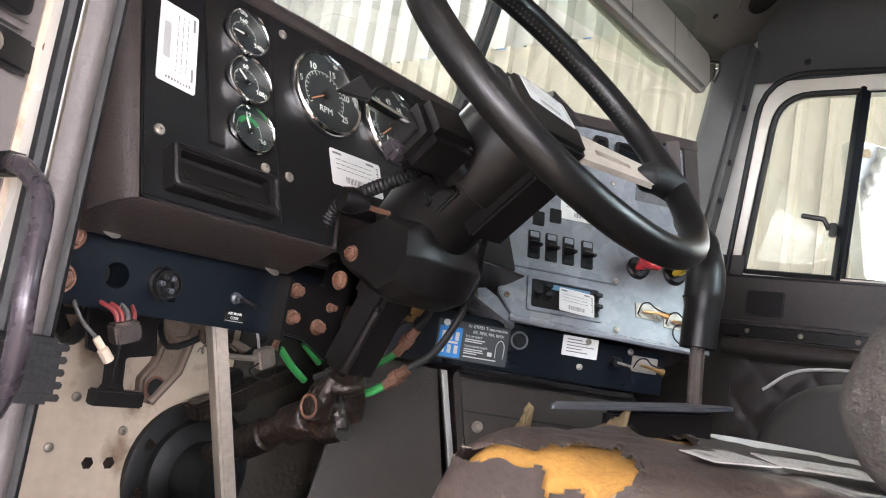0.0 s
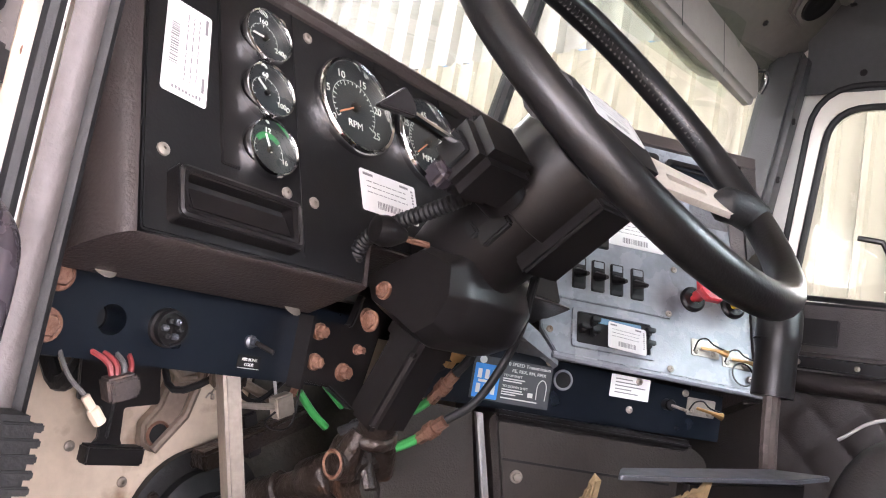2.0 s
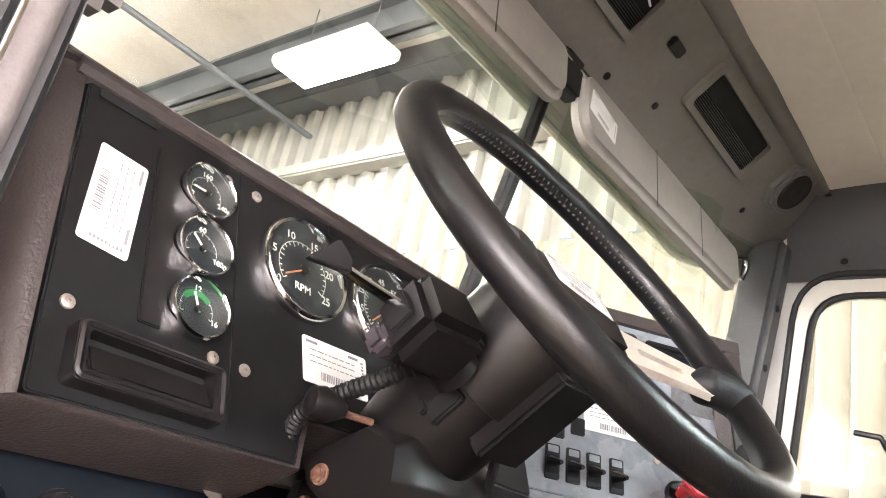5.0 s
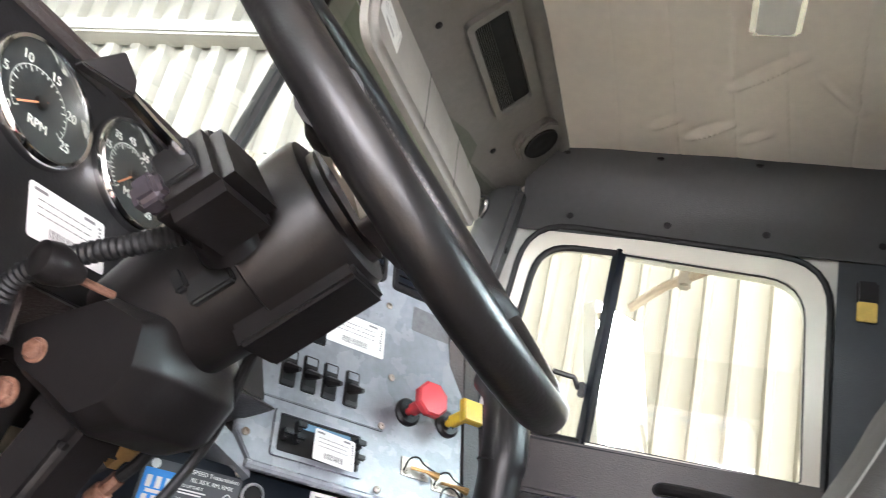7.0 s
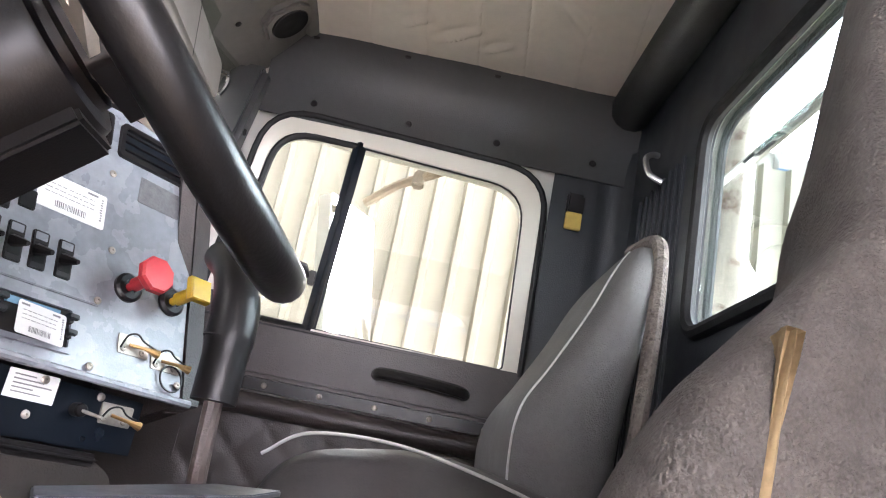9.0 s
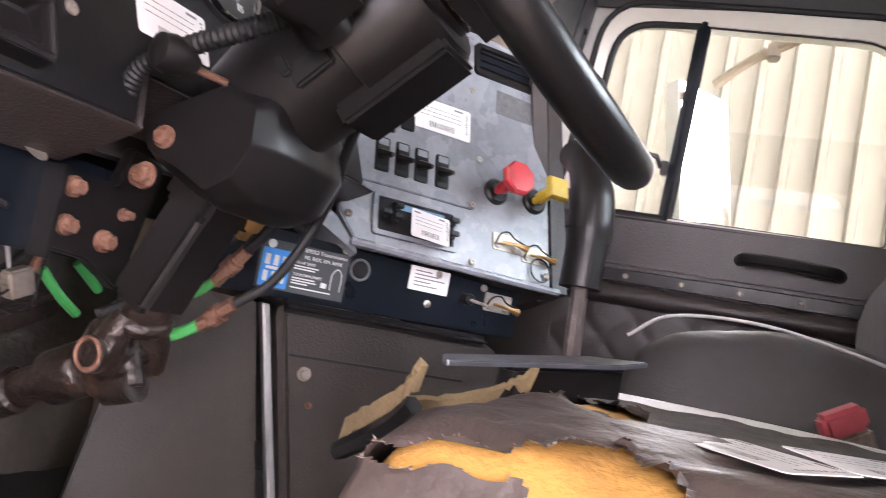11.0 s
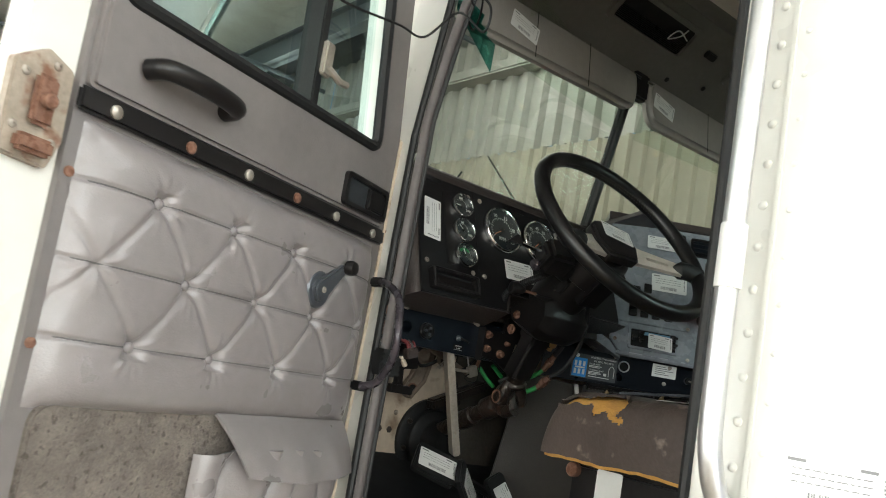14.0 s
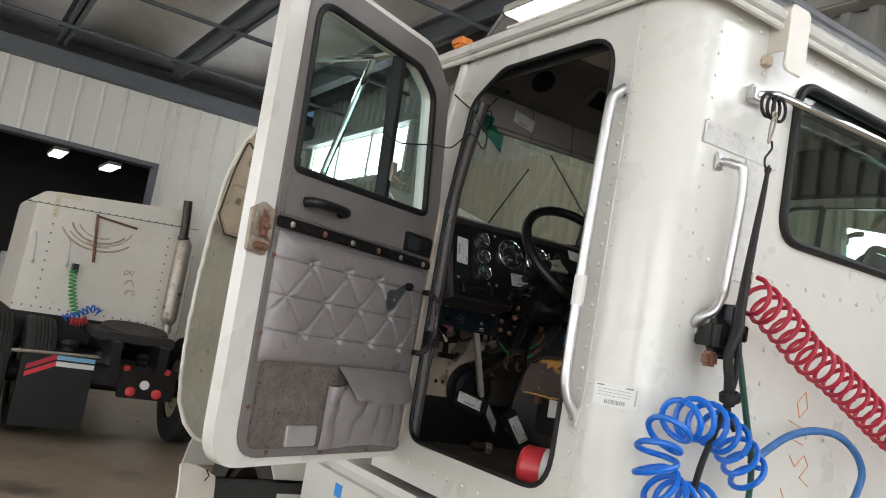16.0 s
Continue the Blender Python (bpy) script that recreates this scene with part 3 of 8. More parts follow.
for x0, x1 in ((0.62, 0.98), (1.02, 1.42)):
    part("wiper", joined(tube([(x0, 0.985, 2.112), (x1, 0.975, 2.135)], 0.004, 6), tube([((x0 + x1) / 2, 0.98, 2.124), (x1 + 0.03, 1.01, 2.09)], 0.005, 6)), M_BLACK, cab, "black windshield wiper")

# doorway seal
part("door_seal", tube([(XL - 0.002, p[0], p[1]) for p in DOORWAY], 0.0065, 8, closed=True), M_RUBBER, cab, "black rubber door seal")
single("cab_floor", box(XL + 0.03, XR - 0.03, YB + 0.03, 0.78, 1.33, 1.375, 0.005), M_MAT, "dirty brown-black rubber mat floor littered with dirt", "floor", kind="structure")
single("firewall", joined(box(XL + 0.03, XR - 0.03, 1.0, 1.03, 1.3, 2.1), ), M_WHITEDIRTY, "stained cream painted firewall under the dashboard", "wall", kind="structure")
single("toe_board", plate([(0.77, 1.33), (1.0, 1.5), (1.0, 1.48), (0.78, 1.31)], XL + 0.03, XR - 0.03), M_RUBBER, "dark sloping toe board", "floor", kind="structure", m=SIDE)
single("cowl_side", box(XL + 0.03, XL + 0.05, 0.72, 1.0, 1.33, 2.08), M_WHITEDIRTY, "stained cream painted kick panel beside the pedals", "wall", kind="structure")
single("cowl_side", box(XR - 0.05, XR - 0.03, 0.66, 1.0, 1.33, 2.08), M_VINYL, "dark trimmed kick panel on the passenger side", "wall", kind="structure")

# headliner and rear trim
def liner(u, v):
    x, y = XL + 0.06 + (XR - XL - 0.12) * u, YB + 0.07 + 0.72 * v
    z = 2.68 + 0.012 * math.sin(math.pi * u) + 0.004 * noise.noise(Vector((x * 7, y * 7, 1)))
    seam = sum(math.exp(-((y - y0 - 0.06 * (x - 1.5) * k) / 0.0022) ** 2) for y0, k in ((0.473, 0.0), (0.372, -1.0), (0.270, -1.6), (0.180, -2.2), (0.06, -2.0), (-0.04, -2.0)))
    dent = 0.0
    for x0, y0, x1, y1, dep in ((1.645, 0.258, 1.545, 0.148, 0.011), (1.788, 0.404, 1.752, 0.352, 0.008), (1.818, 0.332, 1.760, 0.252, 0.010), (1.822, 0.226, 1.792, 0.18, 0.007), (1.60, 0.11, 1.70, 0.03, 0.006), (1.15, 0.1, 1.24, 0.3, 0.006), (0.8, 0.05, 0.92, 0.2, 0.006)):
        dx, dy = x1 - x0, y1 - y0
        k = max(0.0, min(1.0, ((x - x0) * dx + (y - y0) * dy) / (dx * dx + dy * dy)))
        r = math.hypot(x - x0 - k * dx, y - y0 - k * dy)
        dent += dep * math.sin(math.pi * (0.1 + 0.8 * k)) * (math.exp(-(r / 0.007) ** 2) - 0.6 * math.exp(-((r - 0.018) / 0.012) ** 2))
    return Vector((x, y, z + 0.0022 * seam - dent))


single("headliner", sheet(liner, 230, 240, 0.008), M_HEAD, "beige quilted vinyl headliner with wrinkles", "ceiling", kind="structure", smooth=60)


# ---------------------------------------------------------------- windscreen
WS = thing("windshield", (CX, 0.9, 2.12), "two-piece flat split windshield with a black centre post", "windshield")
for s in (-1, 1):
    A = [Vector((CX - 0.028 + s * 0.008, 0.93, 2.10)), Vector((CX - 0.028 + s * 0.008, 0.82, 2.58)), Vector((CX + s * 0.78, 0.725, 2.56)), Vector((CX + s * 0.78, 0.80, 2.05))]
    part("pane", sheet(lambda u, v: (A[0] * (1 - u) + A[3] * u) * (1 - v) + (A[1] * (1 - u) + A[2] * u) * v, 1, 1, 0.005), M_GLASS, WS, "", smooth=0).visible_shadow = False
    part("seal", tube([A[1].lerp(A[0], 0.15), A[0], A[3], A[3].lerp(A[2], 0.6)], 0.008, 8), M_RUBBER, WS, "black rubber seal")
    a_post = [Vector((CX + s * 0.782, 0.775, 1.95)), Vector((CX + s * 0.782, 0.765, 2.2)), Vector((CX + s * 0.782, 0.70, 2.56))]
    part("pillar", tube(smoothed(a_post, 6), 0.03, 10), M_WHITE, WS, "white windshield pillar")
for s in (-1, 1):
    B = [Vector((CX + s * 0.03, 0.848, 2.40)), Vector((CX + s * 0.03, 0.812, 2.565)), Vector((CX + s * 0.50, 0.735, 2.55)), Vector((CX + s * 0.50, 0.76, 2.39))]
    part("shade_band", sheet(lambda u, v: (B[0] * (1 - u) + B[3] * u) * (1 - v) + (B[1] * (1 - u) + B[2] * u) * v, 1, 1), M_BAND, WS, "pale green shade band", smooth=0).visible_shadow = False
part("centre_post", tube([(CX - 0.028, 0.925, 2.09), (CX - 0.028, 0.815, 2.58)], 0.010, 8), M_BLACK, WS, "black centre post")

# ---------------------------------------------------------------- driver's door, swung open
DOOR_U, DOOR_N = Vector((0.9063, 0.4226, 0)), Vector((0.4226, -0.9063, 0))
LEAN = 0.035         # the door leans back towards its top
DM = frm(Vector((0.3188, 0.6654, 0)) + DOOR_U * LEAN * 1.75, DOOR_U, Vector((0, 0, 1)) - DOOR_U * LEAN, DOOR_N)   # local x towards the hinge, local z into the cab
door = thing("cab_door", (0.1, 0.5, 1.36), "white truck door standing open, grey tufted leatherette inner panel, worn", "door")
D_OUT = rounded([(-0.668, 1.325), (0.080, 1.335), (0.092, 2.05), (0.045, 2.45), (-0.06, 2.555), (-0.660, 2.545)], [0.09, 0.06, 0.05, 0.10, 0.12, 0.1])
D_WIN = rounded([(-0.565, 2.045), (0.008, 2.058), (-0.040, 2.410), (-0.13, 2.462), (-0.575, 2.462)], [0.02, 0.02, 0.06, 0.06, 0.06])
part("shell", plate(D_OUT, -0.042, -0.006, holes=[D_WIN]), M_WHITE, door, "white painted door shell", DM)
D_IN = rounded([(-0.597, 1.350), (0.070, 1.352), (0.085, 2.04), (0.035, 2.44), (-0.06, 2.535), (-0.600, 2.530)], [0.07, 0.05, 0.05, 0.10, 0.12, 0.09])
part("inner_trim", plate(D_IN, -0.006, 0.004, holes=[D_WIN]), M_GREYTRIM, door, "grey vinyl covered inner frame", DM)
part("window_seal", tube([(p[0], p[1], 0.002) for p in D_WIN], 0.010, 8, closed=True), M_RUBBER, door, "black rubber window seal", DM)
part("window_glass", box(-0.58, 0.015, 2.035, 2.47, -0.03, -0.025), M_CABGLASS, door, "tinted door glass", DM, 0).visible_shadow = False
part("vent_divider", plate([(-0.200, 2.045), (-0.182, 2.045), (-0.200, 2.465), (-0.218, 2.465)], -0.034, 0.004, 0.002), M_RUBBER, door, "black vent window bar", DM)
part("upper_panel", plate(rounded([(-0.592, 1.925), (0.060, 1.928), (0.030, 2.042), (-0.592, 2.032)], 0.01), 0.004, 0.016, 0.005), M_GREYTRIM, door, "grey leatherette upper panel", DM)


def tuft(u, v):
    """Padded panel with buttons in a diamond grid."""
    x, z = -0.582 + 0.628 * u, 1.578 + 0.314 * v
    h = 0.034 * (1 - math.exp(-min(u, 1 - u) * 22)) * (1 - math.exp(-min(v, 1 - v) * 26))
    pu, pv = 0.1365, 0.0855
    a, b = (x + 0.4745) / pu, (z - 1.655) / pv
    k = round(b)
    off = 0.5 * (k % 2)
    best, dip = 9.0, 0.0
    for kk in (k - 1, k, k + 1):
        of = 0.5 * (kk % 2)
        aa = round(a - of) + of
        if 0 <= kk <= 2 and -0.4 < aa < 3.6:
            d = math.hypot((a - aa) * pu, (b - kk) * pv)
            dip = max(dip, math.exp(-(d / 0.013) ** 2))
    near = max([0.0] + [math.exp(-math.hypot((a - round(a - 0.5 * (kk % 2)) - 0.5 * (kk % 2)) * pu, (b - kk) * pv) / 0.03) for kk in (0, 1, 2)])
    crease = 0.0
    for sgn in (1, -1):
        w = (a - 0.5 * b * sgn)
        f = abs(w - round(w))
        if -0.15 < b < 2.15:
            crease = max(crease, math.exp(-(f * pu / 0.006) ** 2) * (0.16 + 0.6 * near))
    row = 0.0
    if -0.6 < b < 2.6:
        row = math.exp(-((b - round(b)) * pv / 0.0026) ** 2)
    h -= 0.012 * dip + 0.009 * crease + 0.0032 * row
    for kk in (0, 1, 2):
        of = 0.5 * (kk % 2)
        ex, ez = (a - round(a - of) - of) * pu, (b - kk) * pv
        r = math.hypot(ex, ez)
        if 0.006 < r < 0.06:
            th = math.atan2(ez, ex)
            h += 0.0026 * math.exp(-((r - 0.022) / 0.016) ** 2) * noise.noise(Vector((3.2 * math.cos(th), 3.2 * math.sin(th), kk + 2.3 * round(a - of))))
    h += 0.0015 * noise.noise(Vector((x * 30, z * 30, 0)))
    return Vector((x, z, 0.004 + max(0, h)))


part("tufted_panel", sheet(tuft, 230, 170), M_TUFT, door, "grey button-tufted leatherette pad", DM, 80)
for kk in range(3):
    for i in range(-1, 4):
        x = -0.4745 + (i + 0.5 * (kk % 2)) * 0.1365
        if -0.52 < x < (0.0 if kk == 0 else -0.1):
            part("button", lathe([(0.0068, -0.004), (0.0072, 0.001), (0.0057, 0.004), (0.003, 0.0055), (0, 0.006)], 14, Matrix.Translation((x, 1.655 + kk * 0.0855, 0.0225))), M_TUFT, door, "", DM)
for kk in range(3):
    part("stitched_seam", tube([tuft(0.02 + 0.96 * k / 60, (1.655 + kk * 0.0855 - 1.578) / 0.314) + Vector((0, 0, 0.0006)) for k in range(61)], 0.0009, 5), M_SEATGREY, door, "", DM)
part("trim_strip", box(-0.600, 0.066, 1.897, 1.924, 0.004, 0.014, 0.004), M_BLACK, door, "glossy black trim strip", DM)
for k, x in enumerate((-0.5525, -0.4325, -0.3185, -0.2045, -0.0955, 0.022)):
    part("strip_screw", lathe([(0.008, 0), (0.008, 0.003), (0.005, 0.005), (0, 0.005)], 12, Matrix.Translation((x, 1.9095, 0.014))), M_RUST if k in (1, 3) else M_STEEL, door, "", DM)
part("pull_handle", tube(smoothed([(-0.525, 1.972, 0.018), (-0.515, 1.974, 0.045), (-0.46, 1.975, 0.052), (-0.40, 1.974, 0.045), (-0.39, 1.972, 0.018)], 6), 0.0125, 12), M_BLACK, door, "dark pull handle", DM)
part("latch_cup", plate(rrect(0.135, 0.056, 0.008, 4, -0.026, 1.961), 0.016, 0.024, 0.003, holes=[rrect(0.119, 0.040, 0.006, 4, -0.026, 1.961)]), M_BLACK, door, "black recessed latch cup", DM)
part("latch_recess", box(-0.086, 0.034, 1.941, 1.981, 0.0163, 0.0172), M_REARTRIM, door, "", DM)
part("latch_lever", plate(rrect(0.052, 0.036, 0.004, 4, 0.006, 1.961), 0.0172, 0.024, 0.003), M_BLACK, door, "black latch lever", DM)
part("lower_carpet", plate(rounded([(-0.572, 1.372), (0.03, 1.372), (0.03, 1.586), (-0.572, 1.586)], 0.03), 0.004, 0.012, 0.003), M_CARPET, door, "grey loop carpet on the door foot", DM)


def pocket(u, v):
    x, z = -0.325 + 0.355 * u, 1.366 + 0.165 * v
    env = math.sin(math.pi * min(1, max(0, u))) ** 0.4
    h = 0.030 * env * (0.35 + 0.65 * v ** 0.6)
    w = u * 5.2 + 0.35 * math.sin(v * 2.6 + u * 5) + 0.25 * noise.noise(Vector((u * 4, v * 3, 5)))
    h += 0.031 * (abs(math.sin(math.pi * w)) ** 0.6 - 0.6) * env * (0.3 + 0.7 * v)
    return Vector((x + 0.004 * math.sin(w * 6), z + 0.012 * math.sin(u * math.pi), 0.016 + max(0, h)))


part("map_pocket", sheet(pocket, 110, 30, 0.003), M_TUFT, door, "gathered grey leatherette map pocket", DM, 70)


def flap(u, v):
    x = -0.300 + (0.318 - 0.05 * v) * u + 0.05 * v
    z = 1.584 - 0.078 * v - 0.010 * math.sin(u * math.pi) * v
    return Vector((x, z, 0.020 + 0.036 * (v * (1.6 - 0.6 * v)) + 0.010 * v * math.sin(math.pi * u) + 0.003 * v * math.sin(u * 17)))


part("pocket_flap", sheet(flap, 24, 12, 0.004), M_TUFT, door, "grey leatherette pocket flap", DM, 70)
part("ashtray_plate", plate(rrect(0.114, 0.052, 0.006, 4, -0.397, 1.403), 0.012, 0.018, 0.002), M_SILVER, door, "scuffed aluminium plate", DM)
CR = Vector((-0.139, 1.785, 0.024))
part("crank_base", lathe([(0.030, 0), (0.030, 0.012), (0.027, 0.015), (0, 0.0155)], 28, Matrix.Translation(CR)), M_CRANK, door, "black window crank base", DM)
CRA = math.atan2(0.045, 0.055)
part("crank_arm", plate(rounded([(-0.018, -0.014), (0.0, -0.018), (0.03, -0.013), (0.066, -0.008), (0.074, 0.0), (0.066, 0.008), (0.03, 0.013), (0.0, 0.018), (-0.018, 0.014)], 0.008, 4), 0.015, 0.023, 0.003), M_CRANK, door, "grey tapered crank arm", DM @ Matrix.Translation(CR) @ Matrix.Rotation(CRA, 4, "Z"))
part("crank_screw", screw(0.005), M_STEEL, door, "", DM @ Matrix.Translation(CR + Vector((0, 0, 0.023))))
part("crank_knob", lathe([(0.006, -0.004), (0.0115, 0), (0.0125, 0.008), (0.0105, 0.014), (0, 0.016)], 20, Matrix.Translation(CR + Vector((0.055, 0.045, 0.023)))), M_BLACK, door, "black crank knob", DM)
lat = plate(rounded([(-0.674, 1.826), (-0.616, 1.823), (-0.604, 1.855), (-0.606, 1.932), (-0.640, 1.945), (-0.676, 1.922)], 0.008), -0.006, 0.006, 0.002)
part("latch_plate", lat, mat("rust_stained_plate", (0.33, 0.275, 0.22), 0.5, 0.35, var=0.3, scale=20, bump=0.15, spot=(0.20, 0.10, 0.06), amount=0.46, sscale=30), door, "rusty door latch plate", DM)
part("latch_tongue", joined(box(-0.652, -0.626, 1.862, 1.915, 0.006, 0.016, 0.004), cyl((-0.639, 1.888, 0.012), (-0.639, 1.888, 0.026), 0.008, 12, 0.002), box(-0.662, -0.62, 1.832, 1.850, 0.004, 0.020, 0.004)), M_RUST, door, "rusty latch tongue", DM)
for x, z in ((-0.628, 1.930), (-0.662, 1.912), (-0.664, 1.856), (-0.618, 1.850)):
    part("latch_screw", screw(0.005), M_STEEL, door, "", DM @ Matrix.Translation((x, z, 0.006)))

# ---------------------------------------------------------------- instrument panel
IPM = frm((0.49, 0.688, 1.85), (1, 0, 0), (0, 0.3584, 0.9336), (0, -0.9336, 0.3584))
dash = thing("dashboard", (CX, 0.75, 1.8), "black wrap-around truck dashboard with gauges and switch panels", "dashboard")
RO = Vector((1.1953, 0.6638, 1.87))
a39, t18 = radians(39), radians(18)
RU = Vector((math.cos(a39), -math.sin(a39), 0))
RN = Vector((-math.sin(a39) * math.cos(t18), -math.cos(a39) * math.cos(t18), math.sin(t18)))
RV = Vector((math.sin(a39) * math.sin(t18), math.cos(a39) * math.sin(t18), math.cos(t18)))
RPM = frm(RO, RU, RV, RN)
part("gauge_panel", plate(rounded([(-0.003, -0.012), (0.2226, -0.009), (0.2335, 0.034), (0.60, 0.036), (0.60, 0.254), (0.0, 0.254)], 0.005), -0.01, 0.0, 0.0015), M_PANEL, dash, "satin black gauge panel", IPM)


def shroud(u, v):
    """Padded vinyl housing round the gauge panel, from the panel's rim forwards."""
    rim = [(-0.004, 0.258), (-0.007, -0.016), (0.2246, -0.013), (0.2355, 0.030), (0.62, 0.032)]
    k = u * (len(rim) - 1)
    i = min(int(k), len(rim) - 2)
    p = Vector(rim[i]).lerp(Vector(rim[i + 1]), k - i)
    out = 0.05 * math.sin(v * math.pi / 2)
    dirs = [(-1.15, 0), (-0.55, -0.10), (0, -0.08), (0, -0.08), (0, -0.08)]
    d = Vector(dirs[i]).lerp(Vector(dirs[i + 1]), k - i)
    return IPM @ Vector((p.x + d.x * out, p.y + d.y * out, 0.002 - 0.076 * (1 - math.cos(v * math.pi / 2))))


part("housing", sheet(shroud, 48, 10, -0.004), M_VINYL, dash, "dark grained vinyl housing", smooth=50)
part("dash_top", sheet(lambda u, v: Vector((0.42, 0.785, 2.088)).lerp(Vector((1.16, 0.785, 2.088)), u) * (1 - v) + Vector((0.42, 0.80, 2.06)).lerp(Vector((1.16, 0.95, 2.09)), u) * v + Vector((0, 0, 0.02 * math.sin(v * math.pi))), 16, 8, -0.01), M_VINYL, dash, "dark vinyl dash top")
part("dash_rim", tube([(0.478, 0.783, 2.090), (1.12, 0.783, 2.090)], 0.011, 10), M_VINYL, dash, "padded rim over the gauges")


def gauge(u, v, r, nums, a0, a1, text="", green=False, val=0.2, size=0.3):
    m = IPM @ Matrix.Translation((u, v, 0))
    g = part("gauge", lathe([(r * 0.97, -0.004), (r, 0.004), (r * 0.99, 0.009), (r * 0.95, 0.0115), (r * 0.90, 0.0105), (r * 0.88, 0.004), (r * 0.88, 0.001)], 40), M_CHROME, dash, "chrome-rimmed round gauge", m)
    part("dial", lathe([(r * 0.885, 0.0015), (0, 0.0018)], 32), M_DIAL, g, "black dial", m)
    tick = bmesh.new()
    n = 4 * (len(nums) - 1) if len(nums) > 2 else 12
    for k in range(n + 1):
        a = radians(a0 + (a1 - a0) * k / n)
        r0, w = (0.5 if k % 4 else 0.46) * r, 0.012 * r
        c, s = math.cos(a), math.sin(a)
        vs = [tick.verts.new((c * q - s * e, s * q + c * e, 0.0026)) for q, e in ((r0, -w), (0.56 * r, -w), (0.56 * r, w), (r0, w))]
        tick.faces.new(vs)
    part("scale", tick, M_DIALINK, g, "", m, 0)
    part("scale_arc", sheet(lambda p, q: Vector(((0.56 + 0.014 * q) * r * math.cos(radians(a0 + (a1 - a0) * p)), (0.56 + 0.014 * q) * r * math.sin(radians(a0 + (a1 - a0) * p)), 0.0026)), 30, 1), M_DIALINK, g, "", m, 0)
    for k, t in enumerate(nums):
        a = radians(a0 + (a1 - a0) * k / (len(nums) - 1))
        words(t, r * size, M_DIALINK, g, m @ Matrix.Translation((0.69 * r * math.cos(a), 0.69 * r * math.sin(a), 0.0026)), "numeral")
    if text:
        words(text, r * 0.21, M_DIALINK, g, m @ Matrix.Translation((0, -0.36 * r, 0.0026)))
    if green:
        band = sheet(lambda p, q: Vector(((0.42 + 0.2 * q) * r * math.cos(radians(150 - 110 * p)), (0.42 + 0.2 * q) * r * math.sin(radians(150 - 110 * p)), 0.003)), 12, 1)
        part("green_band", band, M_DIALGREEN, g, "", m, 0)
    a = radians(a0 + (a1 - a0) * val)
    part("needle", tube([(-0.12 * r * math.cos(a), -0.12 * r * math.sin(a), 0.005), (0.52 * r * math.cos(a), 0.52 * r * math.sin(a), 0.005)], 0.0009, 6), M_DIALINK if r < 0.04 else M_NEEDLE, g, "", m)
    part("hub", lathe([(0.10 * r, 0.003), (0.10 * r, 0.006), (0, 0.0065)], 16), M_BLACK, g, "", m)
    part("glass", lathe([(0.905 * r, 0.0095), (0, 0.0102)], 32), M_GLASS, g, "clear gauge glass", m).visible_shadow = False
    return g


gauge(0.1150, 0.2010, 0.0270, ("100", "160", "240"), 200, -20, val=0.1, size=0.26)
gauge(0.1145, 0.1445, 0.0270, ("0", "60", "100"), 200, -20, val=0.3, size=0.26)
gauge(0.1145, 0.0885, 0.0270, ("8", "12", "16"), 200, -20, green=True, val=0.42, size=0.26)
gauge(0.2290, 0.1755, 0.0530, ("0", "5", "10", "15", "20", "25"), 215, -35, "RPM", val=0.02, size=0.22)
gauge(0.3450, 0.1765, 0.0530, ("5", "15", "25", "35", "45", "55", "65", "75", "85"), 225, -45, "MPH", val=0.02, size=0.2)
gauge(0.4480, 0.2010, 0.0270, ("0", "60", "120"), 200, -20, val=0.1, size=0.26)
gauge(0.4480, 0.1445, 0.0270, ("0", "60", "120"), 200, -20, val=0.1, size=0.26)
part("warning_strip", plate(rrect(0.0195, 0.163, 0.002, 2, 0.0762, 0.1425), 0.0, 0.0025, 0.001), M_BLACK, dash, "black warning lamp strip", IPM)
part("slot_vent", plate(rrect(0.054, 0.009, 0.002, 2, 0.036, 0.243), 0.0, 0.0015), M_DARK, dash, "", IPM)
part("seam", box(0.1515, 0.1525, 0.0, 0.25, 0.0, 0.0008), M_DARK, dash, "", IPM)
part("blank_plate", plate(rrect(0.041, 0.0145, 0.0015, 2, 0.288, 0.2435), 0.0, 0.0012, 0.0005), M_BLACK, dash, "black blanking plate", IPM)
part("blank_plate", plate(rrect(0.041, 0.0145, 0.0015, 2, 0.40, 0.2435), 0.0, 0.0012, 0.0005), M_BLACK, dash, "black blanking plate", IPM)
for u, v in ((0.0141, 0.0555), (0.1347, 0.0551), (0.1663, 0.0549), (0.1719, 0.231), (0.1384, 0.230), (0.408, 0.205), (0.408, 0.215)):
    part("panel_screw", screw(0.0055), M_STEEL, dash, "", IPM @ Matrix.Translation((u, v, 0)))
bin_ = part("cubby", plate(rrect(0.1205, 0.0430, 0.004, 4, 0.0777, 0.0195), 0.0, 0.014, 0.0, holes=[rrect(0.101, 0.028, 0.003, 4, 0.0765, 0.0200)]), M_BLACK, dash, "black plastic cubby frame", IPM)
# Black sheet paints the shade inside the shallow cubby.
part("cubby_shade_sheet", box(0.0255, 0.1275, 0.005, 0.035, 0.0005, 0.002), M_DARK, bin_, "", IPM)
part("cubby_door", box(-0.0485, 0.0485, -0.0115, 0.0115, -0.002, 0.002, 0.0015), M_BLACK, bin_, "black tilted cubby door", IPM @ Matrix.Translation((0.0775, 0.0165, 0.0085)) @ Matrix.Rotation(radians(-20), 4, "X"))
